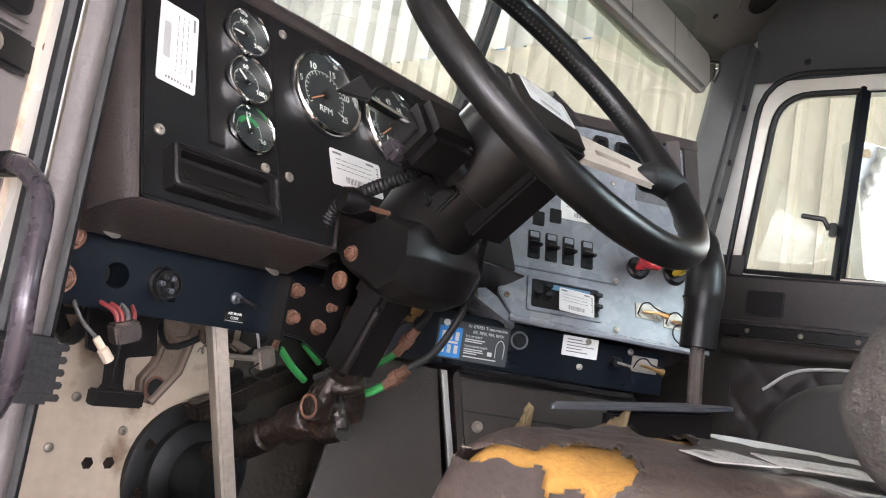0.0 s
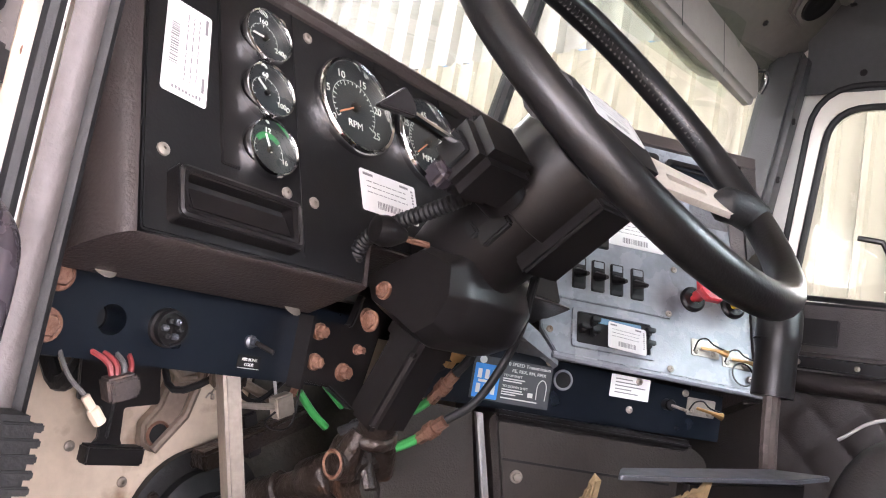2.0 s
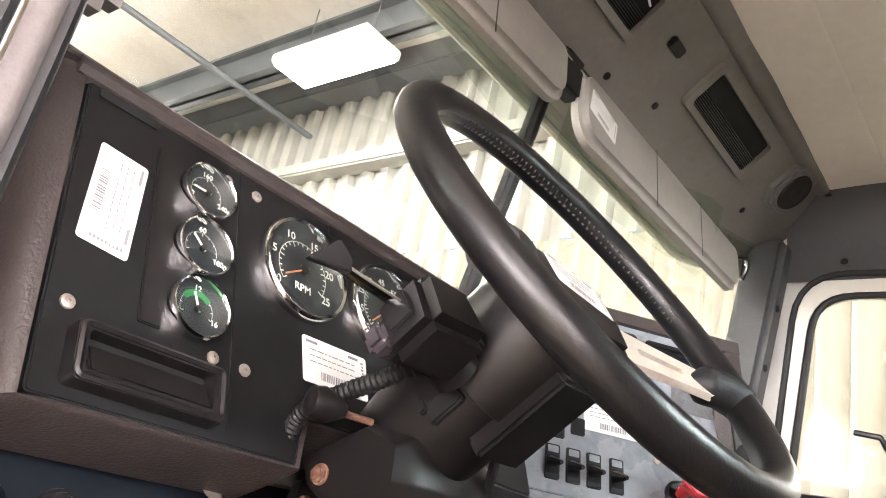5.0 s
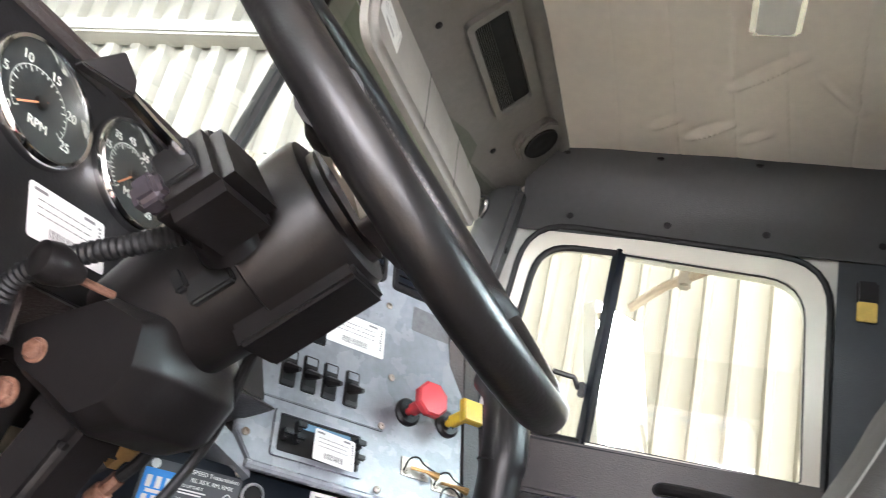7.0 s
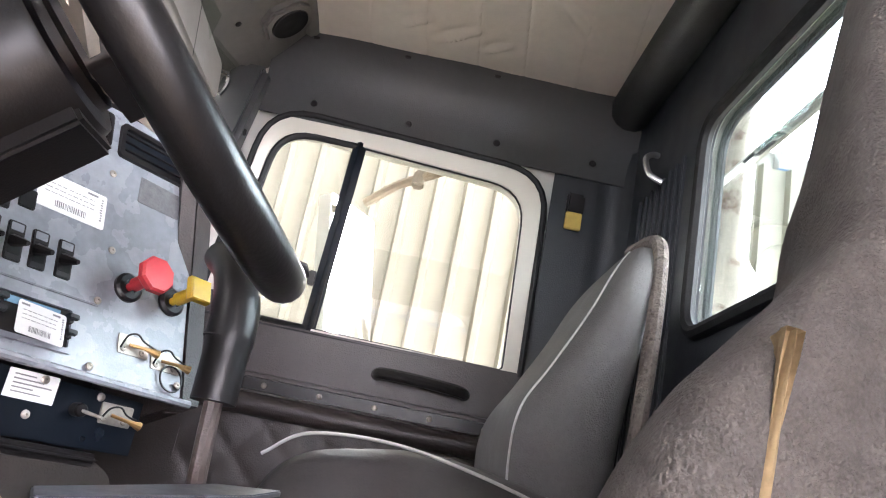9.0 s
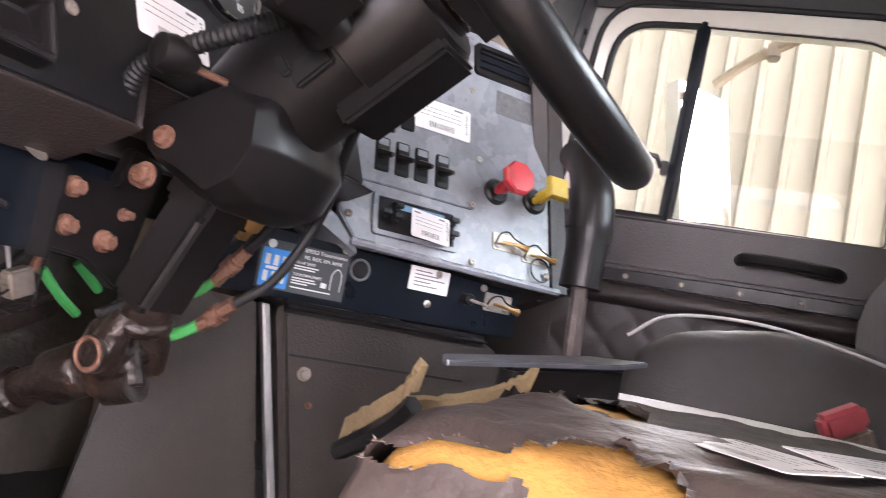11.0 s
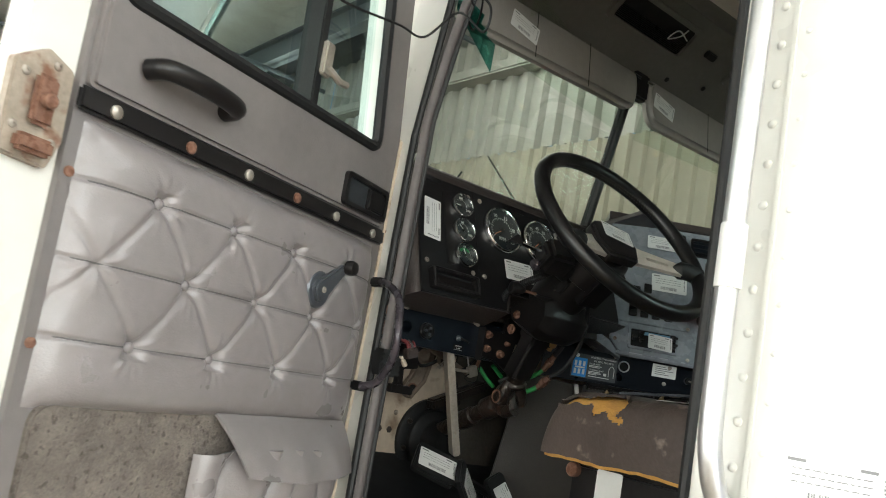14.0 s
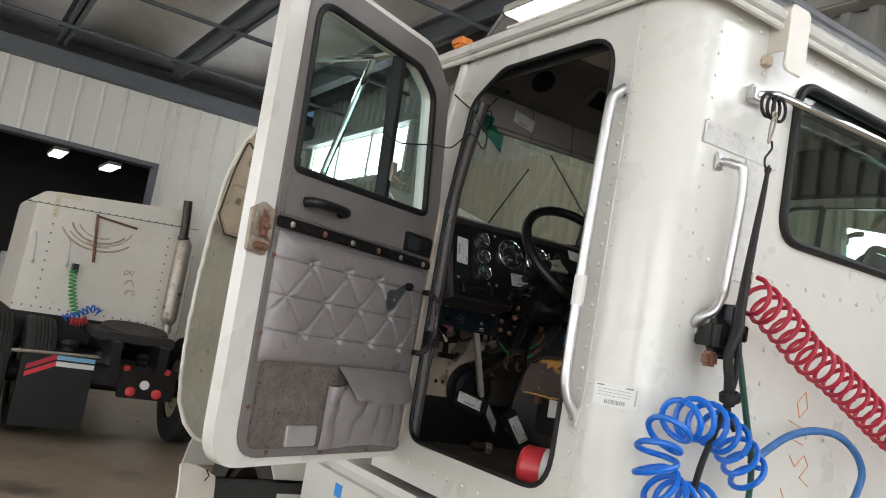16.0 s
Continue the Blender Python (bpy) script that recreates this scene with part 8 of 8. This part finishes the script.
part("lead", tube(smoothed([(0.68, YB - 0.09, 1.555), (0.722, YB - 0.09, 1.582), (0.80, YB - 0.09, 1.622), (0.885, YB - 0.09, 1.642), (0.97, YB - 0.09, 1.643), (1.032, YB - 0.09, 1.628), (1.09, YB - 0.09, 1.595), (1.117, YB - 0.09, 1.555), (1.105, YB - 0.09, 1.515), (1.086, YB - 0.09, 1.48)], 10), 0.009, 10), mat("blue_braid", (0.04, 0.14, 0.36), 0.5, var=0.3, scale=60, bump=0.6, bscale=160), bc, "braided blue hose")
part("end_fitting", cyl((1.088, YB - 0.09, 1.49), (1.065, YB - 0.09, 1.44), 0.012, 8, 0.002), M_STEEL, bc, "steel fitting")
for k, (mt, pts) in enumerate(((mat("dark_green_line", (0.02, 0.07, 0.05), 0.4, bump=0.02), [(0.572, YB - 0.09, 1.82), (0.597, YB - 0.09, 1.769), (0.645, YB - 0.09, 1.65), (0.685, YB - 0.09, 1.542), (0.70, YB - 0.08, 1.40)]), (M_RUBBER, [(0.575, YB - 0.095, 1.83), (0.578, YB - 0.10, 1.76), (0.568, YB - 0.10, 1.693), (0.53, YB - 0.10, 1.60), (0.501, YB - 0.10, 1.522), (0.49, YB - 0.09, 1.38)]), (M_RUBBER, [(0.56, YB - 0.09, 1.82), (0.565, YB - 0.09, 1.72), (0.585, YB - 0.09, 1.65), (0.60, YB - 0.10, 1.62)]))):
    hl = thing("trailer_cable", pts[0], "dark trailer cable hanging from the hose holder", "cable", "trailer cables")
    part("line", tube(smoothed(pts, 8), 0.007, 8), mt, hl)
single("exhaust_stack", lathe([(0, 0), (0.05, 0.0), (0.05, 1.44), (0.075, 1.48), (0.075, 2.10), (0.05, 2.14), (0.05, 2.98), (0.046, 2.98), (0.046, 2.2), (0, 2.2)], 24), M_STEEL, "rust-stained chrome exhaust stack behind the cab", "exhaust", m=Matrix.Translation((2.05, -0.42, G)))

# mirrors
pm_ = thing("side_mirror", (2.3, 0.43, 2.27), "large rectangular truck mirror outside the passenger window", "mirror", "truck mirrors")
nm = Vector((-0.538, -0.816, 0.21)).normalized()
xm = Vector((0, 0, 1)).cross(nm).normalized()
MM = frm((2.30, 0.435, 2.265), xm, nm.cross(xm), nm)
part("housing", plate(rrect(0.20, 0.37, 0.012, 4), -0.04, -0.002, 0.0), M_WHITE, pm_, "white mirror back", MM)
part("mirror_glass", plate(rrect(0.19, 0.36, 0.01, 4), -0.002, 0.0), M_MIRROR, pm_, "mirror glass", MM)
part("bracket", tube(smoothed([(2.29, 0.44, 2.45), (2.24, 0.36, 2.50), (2.15, 0.25, 2.53), (2.0, 0.18, 2.55)], 6), 0.012, 8), M_WHITEDIRTY, pm_, "dirty bracket tube")
part("clamp", box(2.19, 2.23, 0.30, 0.33, 2.49, 2.53, 0.005), M_STEEL, pm_)
dm_ = thing("mirror_bracket", (-0.2, 0.55, 2.0), "chrome tube mirror bracket outside the open door", "bracket")
for pts in ([(-0.198, 2.468, -0.12), (-0.265, 2.27, -0.12), (-0.331, 2.071, -0.12), (-0.335, 2.06, -0.06)], [(-0.198, 2.468, -0.12), (-0.34, 2.41, -0.12), (-0.46, 2.36, -0.12), (-0.479, 2.34, -0.12), (-0.46, 2.2, -0.12), (-0.438, 2.082, -0.12), (-0.435, 2.06, -0.06)], [(-0.198, 2.468, -0.12), (-0.19, 2.48, -0.052)]):
    part("bracket", tube(smoothed(pts, 6), 0.010, 10), M_CHROME, dm_, "chrome bracket tube", DM)
ae_ = thing("aerial_lead", (0.36, 0.5, 2.3), "thin black cable looped across the open door top", "cable")
part("cable", tube(smoothed([(0.02, 0.469, 2.358), (0.049, 0.482, 2.222), (0.10, 0.506, 2.207), (0.147, 0.528, 2.215), (0.263, 0.582, 2.25), (0.338, 0.612, 2.267), (0.36, 0.554, 2.308), (0.362, 0.48, 2.255), (0.36, 0.47, 2.298), (0.365, 0.54, 2.349), (0.40, 0.57, 2.345)], 8), 0.0022, 6), M_RUBBER, ae_)
part("lock_pin", cyl((-0.540, 2.045, -0.01), (-0.540, 2.075, -0.01), 0.004, 8), M_BLACK, door, "black lock button", DM)
part("vent_catch", joined(box(-0.196, -0.172, 2.11, 2.165, 0.0, 0.012, 0.003), tube([(-0.184, 2.125, 0.01), (-0.16, 2.11, 0.02), (-0.14, 2.113, 0.02)], 0.006, 8)), M_STEEL, door, "worn vent window catch", DM)
for x, z in ((-0.585, 1.47), (-0.588, 1.645), (-0.588, 1.83), (-0.578, 1.965), (-0.578, 2.015), (-0.5, 1.362), (-0.3, 1.360), (-0.1, 1.360)):
    part("trim_screw", lathe([(0.006, 0), (0.006, 0.003), (0.003, 0.004), (0, 0.004)], 10), M_RUST, door, "", DM @ Matrix.Translation((x, z, 0.004)))

# hood tipped forward, wheel and fender
HOOD_EDGE = [(1.085, 0.277), (1.10, 0.20), (1.17, 0.135), (1.265, 0.096), (1.41, 0.074), (1.60, 0.068), (1.80, 0.071), (2.0, 0.083), (2.218, 0.102), (2.34, 0.132), (2.46, 0.185)]


def hood(u, v):
    z = 1.085 + 1.375 * v
    k = next((i for i in range(len(HOOD_EDGE) - 2) if z <= HOOD_EDGE[i + 1][0]), len(HOOD_EDGE) - 2)
    (z0, x0), (z1, x1) = HOOD_EDGE[k], HOOD_EDGE[k + 1]
    left = x0 + (x1 - x0) * (z - z0) / (z1 - z0)
    x = left + (0.62 - left) * u
    return Vector((x, 2.0 + 0.30 * math.sin(u * 1.4) + 0.02 * noise.noise(Vector((x * 6, z * 6, 0))), z - 0.3 * u * u * v))


hd_ = thing("truck_hood", (0.3, 2.1, 1.1), "tipped-forward fibreglass hood, stained bare inner side and white edge", "hood")
part("shell", sheet(hood, 24, 30, 0.012), M_HOOD, hd_, "stained inner side")
part("edge", tube([hood(0, k / 48) + Vector((0.006 * noise.noise(Vector((k * 0.7, 3, 1))), 0, 0)) for k in range(49)], 0.010, 8), M_OLDWHITE, hd_, "white outer edge")
M_SCOOP = mat("beige_fibreglass", (0.40, 0.33, 0.24), 0.7, var=0.2, scale=12, bump=0.2, bscale=60, spot=(0.14, 0.11, 0.08), amount=0.40, sscale=16)
HDM = frm((0, 1.99, 0), (1, 0, 0), (0, 0, 1), (0, -1, 0))
part("inner_scoop", plate(rounded([(0.15, 2.40), (0.112, 2.25), (0.085, 2.05), (0.125, 1.975), (0.24, 1.965), (0.36, 2.02), (0.36, 2.36), (0.22, 2.42)], 0.03), 0.0, 0.03, 0.012), M_SCOOP, hd_, "moulded beige air scoop", HDM)
part("scoop_seam", tube([(x, 1.955, z) for x, z in rounded([(0.15, 2.40), (0.112, 2.25), (0.083, 2.05), (0.123, 1.972), (0.24, 1.962), (0.36, 2.018)], 0.02)], 0.004, 6), M_RUSTDARK, hd_, "dark sealant line")
part("scoop_rib", box(0.118, 0.235, 1.945, 1.962, 2.185, 2.20, 0.004), M_SCOOP, hd_)
fw = thing("front_wheel", (0.5, 2.05, G), "front truck wheel under the fender", "wheel")
part("tyre", lathe([(0.28, -0.13), (0.42, -0.14), (0.49, -0.11), (0.5, -0.06), (0.5, 0.06), (0.49, 0.11), (0.42, 0.14), (0.28, 0.13)], 48, frm((0.55, 1.95, G + 0.5), (0, 1, 0), (0, 0, 1), (1, 0, 0))), M_TYRE, fw)
part("rim", lathe([(0.285, -0.11), (0.25, -0.10), (0.24, 0.02), (0.12, 0.05), (0.1, -0.04), (0, -0.04)], 36, frm((0.55, 1.95, G + 0.5), (0, 1, 0), (0, 0, 1), (1, 0, 0))), M_RUSTDARK, fw, "dark dusty rim")


def fender(u, v):
    a = radians(20 + 150 * u)
    return Vector((0.34 + 0.42 * v, 1.95 + 0.66 * math.cos(a) * 1.05, G + 0.42 + 0.58 * math.sin(a)))


fe_ = thing("fender_flange", (0.05, 1.4, 1.03), "cracked white fibreglass flange under the tipped hood", "fender")
part("flange", sheet(lambda u, v: Vector((-0.055 + 0.14 * u, 1.33 + 0.05 * u - 0.03 * math.sin(v * 2.4), 1.142 - 0.05 * u * u - 0.16 * v + 0.004 * noise.noise(Vector((u * 9, v * 9, 2))))), 20, 16, 0.01), M_OLDWHITE, fe_, "chipped white outer skin")
part("crack", tube([(0.045 + 0.012 * math.sin(k * 1.7), 1.345 - 0.002 * k, 1.125 - 0.02 * k) for k in range(7)], 0.0025, 5), M_RUSTDARK, fe_, "dark open crack")
# Plain black panel fills the dark area right of the flange.
part("dark_backing", box(0.075, 0.6, 1.40, 1.42, 0.80, 1.09, 0.01), M_TYRE, fe_, "tyre-black panel filling the dark area behind the flange")
single("fender", sheet(fender, 30, 6, 0.012), M_WHITE, "cracked white front fender over the tyre", "fender")
sk_ = thing("step_box", (0.4, 0.75, 0.8), "white battery box and step below the cab door", "step box")
part("body", box(0.345, 0.9, 0.25, 1.25, 0.85, 1.255, 0.04, 3), M_WHITE, sk_)
part("sticker", plate(rrect(0.05, 0.04, 0.003, 2, 0.94, 1.17), 0.0, 0.0008), M_BLUELAB, sk_, "blue worn sticker", frm((0.3445, 0, 0), (0, 1, 0), (0, 0, 1), (1, 0, 0)) @ Matrix.Translation((0, 0, -0.0008)))
single("cab_underside", box(0.5, XR - 0.1, YB + 0.05, 1.0, 1.0, 1.3, 0.02), M_BLACK, "dark cab underside and frame", "chassis")

# ---------------------------------------------------------------- the other truck
M_GRIME = mat("greasy_black_steel", (0.014, 0.012, 0.011), 0.6, 0.0, var=0.4, scale=8, bump=0.4, bscale=60, spot=(0.05, 0.035, 0.025), amount=0.38, sscale=12)
FRAME[0] = Matrix.Translation((-0.072, 0, 0))
ot = thing("parked_truck", (0.5, 7.0, G), "white sleeper truck tractor parked by the shop wall, seen from behind", "truck")
part("cab_back", plate(rounded([(-0.13, 1.285), (1.36, 1.30), (1.325, 2.50), (-0.10, 2.38)], [0.02, 0.02, 0.07, 0.10], 8), -8.6, -6.7, 0.012), M_OLDWHITE, ot, "white riveted rear cab wall", frm((0, 0, 0), (1, 0, 0), (0, 0, 1), (0, -1, 0)), 40)
RIV2 = mesh_of("rivet", lathe([(0.009, 0), (0.006, 0.004), (0, 0.005)], 8), M_INK)
for k in range(20):
    put("rivet", RIV2, ot, Matrix.Translation((-0.12 + 0.078 * k, 6.7, 1.34)) @ FACE_R)
    put("rivet", RIV2, ot, Matrix.Translation((-0.16 + 0.074 * k, 6.7, 2.27 + 0.003 * k)) @ FACE_R)
for k in range(10):
    put("rivet", RIV2, ot, Matrix.Translation((0.06, 6.7, 1.42 + 0.085 * k)) @ FACE_R)
    put("rivet", RIV2, ot, Matrix.Translation((1.10, 6.7, 1.42 + 0.085 * k)) @ FACE_R)
part("grab_bar", joined(tube([(0.41, 6.66, 2.27), (0.46, 6.66, 1.82)], 0.014, 8), tube([(0.41, 6.66, 2.25), (0.78, 6.66, 2.21)], 0.011, 8)), M_RUST, ot, "rusty grab bar")
part("roof_seam", tube([(-0.2, 6.699, 2.262), (0.5, 6.699, 2.29), (1.36, 6.699, 2.325)], 0.004, 6), M_SEATGREY, ot, "dark seam under the roof cap")
part("stack_pipe", tube([(1.21, 6.6, 2.15), (1.195, 6.6, 2.38), (1.178, 6.6, 2.575)], 0.042, 14), M_RUSTDARK, ot, "rusty exhaust pipe")
part("muffler", lathe([(0, 0), (0.045, 0), (0.07, 0.04), (0.075, 0.08), (0.075, 0.78), (0.05, 0.84), (0, 0.84)], 20, Matrix.Translation((1.225, 6.6, 1.36))), M_STEEL, ot, "dull steel muffler")
part("muffler_clamp", lathe([(0.05, 0), (0.056, 0.004), (0.056, 0.03), (0.05, 0.034)], 18, Matrix.Translation((1.208, 6.6, 2.19))), M_RUSTDARK, ot)
part("exhaust_elbow", tube([(1.225, 6.6, 1.38), (1.235, 6.6, 1.30), (1.20, 6.6, 1.24)], 0.04, 12), M_STEEL, ot)
M_SCRAPE = mat("brown_scrape", (0.46, 0.38, 0.29), 0.6, var=0.4, scale=20, bump=0)
for k, (r0, a0, a1) in enumerate(((0.20, 200, 300), (0.26, 195, 330), (0.31, 215, 290), (0.36, 205, 320), (0.29, 250, 345))):
    part("scrape_mark", tube([(0.47 + r0 * math.cos(radians(a0 + (a1 - a0) * q / 14)), 6.698, 2.20 + 0.75 * r0 * math.sin(radians(a0 + (a1 - a0) * q / 14))) for q in range(15)], 0.006 + 0.003 * (k % 2), 4), M_SCRAPE, ot, "brown arc rubbed into the paint")
part("chassis", joined(box(0.1, 1.2, 6.1, 8.4, 0.78, 1.02, 0.03), box(-0.1, 1.3, 6.75, 8.6, 1.05, 1.31, 0.02)), M_GRIME, ot, "oily black chassis")
part("fifth_wheel", joined(lathe([(0, 0), (0.28, 0), (0.30, 0.03), (0.28, 0.06), (0, 0.05)], 28, Matrix.Translation((0.86, 6.25, 1.24)) @ Matrix.Rotation(radians(8), 4, "X")), box(0.66, 1.06, 6.1, 6.4, 1.16, 1.25, 0.02)), M_GRIME, ot, "greasy coupling plate")
part("axle", tube([(-0.3, 6.55, 0.77), (1.95, 6.55, 0.77)], 0.09, 12), M_GRIME, ot, "dark drive axle")
for x, y, z in ((0.62, 6.05, 1.05), (0.95, 6.02, 1.08), (1.12, 6.2, 0.98), (0.35, 6.2, 1.1)):
    part("air_bag", lathe([(0, 0), (0.07, 0), (0.085, 0.03), (0.07, 0.06), (0.085, 0.09), (0.07, 0.12), (0, 0.12)], 14, Matrix.Translation((x, y, z - 0.1))), M_RUBBER, ot, "black rubber air spring")
for x in (0.62, 1.0):
    part("frame_rail", box(x - 0.04, x + 0.04, 5.6, 8.4, 1.0, 1.2, 0.006), M_BLACK, ot, "black frame rail")
part("deck", box(0.5, 1.15, 5.9, 6.7, 1.18, 1.26, 0.01), M_GRIME, ot, "greasy coupling deck")
tp = part("tail_panel", box(0.74, 1.22, 5.88, 5.92, 0.72, 1.0, 0.01), M_BLACK, ot, "black tail light panel")
for x, z, mt, r in ((0.785, 0.985 - 0.0, M_RED, 0.028), (1.13, 0.985, M_RED, 0.028), (0.85, 0.79, M_RED, 0.042), (1.07, 0.787, M_RED, 0.042), (0.957, 0.855, M_PAPER, 0.04)):
    part("tail_lamp", lathe([(r, 0), (r, 0.012), (r * 0.7, 0.02), (0, 0.022)], 18), mt, tp, "round lamp lens", Matrix.Translation((x, 5.88, z - 0.01)) @ FACE_R)
for x0 in (-0.36, -0.02, 1.36, 1.70):
    wz = frm((x0 + 0.14, 6.55, G + 0.5), (0, 1, 0), (0, 0, 1), (1, 0, 0))
    w_ = part("tyre", lathe([(0.28, -0.12), (0.42, -0.13), (0.485, -0.115), (0.5, -0.08)] + [q for k in range(5) for q in ((0.5, -0.07 + k * 0.03), (0.5, -0.05 + k * 0.03), (0.488, -0.048 + k * 0.03), (0.488, -0.042 + k * 0.03))] + [(0.5, 0.08), (0.485, 0.115), (0.42, 0.13), (0.28, 0.12)], 48, wz), M_TYRE, ot, "ribbed black truck tyre")
    part("rim", lathe([(0.285, -0.1), (0.2, -0.09), (0.18, 0.05), (0, 0.05)], 28, wz), M_WHITEDIRTY, w_)
mf = part("mud_flap", box(-0.02, 0.54, 5.98, 5.99, 0.40, 0.98, 0.002), M_RUBBER, ot, "black mud flap")
part("flap_bar", tube([(-0.1, 6.0, 1.0), (0.72, 6.0, 1.03)], 0.014, 8), M_STEEL, mf)
part("red_reflector", plate([(0.02, 0.80), (0.24, 0.91), (0.24, 0.95), (0.02, 0.84)], 0, 0.003), M_RED, mf, "red reflective strip", frm((0, 5.977, 0), (1, 0, 0), (0, 0, 1), (0, -1, 0)))
part("red_reflector", plate([(0.02, 0.86), (0.24, 0.97), (0.24, 1.01), (0.02, 0.90)], 0, 0.003), M_CRIMSON, mf, "dark red reflective strip", frm((0, 5.977, 0), (1, 0, 0), (0, 0, 1), (0, -1, 0)))
part("white_reflector", plate([(0.24, 0.91), (0.54, 0.91), (0.54, 0.95), (0.24, 0.95)], 0, 0.003), M_PAPER, mf, "white reflective strip", frm((0, 5.976, 0), (1, 0, 0), (0, 0, 1), (0, -1, 0)))
part("blue_strip", plate([(0.24, 0.965), (0.54, 0.965), (0.54, 1.0), (0.24, 1.0)], 0, 0.003), mat("pale_blue_strip", (0.2, 0.42, 0.62), 0.5, bump=0), mf, "", frm((0, 5.976, 0), (1, 0, 0), (0, 0, 1), (0, -1, 0)))
for mt, pts, tn_ in ((M_GREEN, [(0.30, 6.6, 1.72), (0.33, 6.6, 1.52), (0.40, 6.6, 1.32)], 12), (M_BLUE, [(0.30, 6.58, 1.28), (0.42, 6.58, 1.33), (0.52, 6.58, 1.40), (0.60, 6.58, 1.37)], 9), (M_RED, [(0.36, 6.55, 1.27), (0.44, 6.55, 1.26), (0.50, 6.55, 1.30)], 7)):
    part("coiled_line", coil(pts, 0.03, tn_, 0.007, 10), mt, ot, "coiled air line")
part("hose_hanger", box(0.29, 0.34, 6.58, 6.70, 1.70, 1.78, 0.005), M_BLACK, ot)
part("engine_hood", box(-0.1, 1.1, 8.6, 9.9, 1.2, 1.9, 0.1, 3), M_WHITE, ot)
for x0, x1, z0, z1 in ((-0.062, -0.038, 1.992, 1.734), (0.226, 0.246, 1.991, 1.747)):
    part("small_handle", tube(smoothed([(x0, 6.70, z0), (x0, 6.66, z0 - 0.02), (x1, 6.66, z1 + 0.02), (x1, 6.70, z1)], 5), 0.010, 8), M_SILVER, ot, "small grab handle")
part("tape_patch", joined(box(0.038, 0.085, 6.697, 6.6985, 2.16, 2.385), box(0.085, 0.245, 6.697, 6.6985, 2.355, 2.40)), mat("yellowed_tape", (0.60, 0.55, 0.40), 0.6, bump=0), ot, "yellowed tape")
for k in range(3):
    part("crayon_bar", tube([(0.80 + 0.02 * k + 0.045 * math.cos(q * 0.7 + k), 6.698, 1.78 - 0.09 * k + 0.028 * math.sin(q * 1.3 + k)) for q in range(9)], 0.005, 4), mat("faint_red_crayon", (0.56, 0.38, 0.33), 0.8, bump=0), ot, "faint red crayon mark")
part("side_skirt", box(1.25, 1.37, 6.694, 6.70, 2.06, 2.30, 0.002), M_OLDWHITE, ot, "riveted patch behind the exhaust")
FRAME[0] = Matrix.Identity(4)
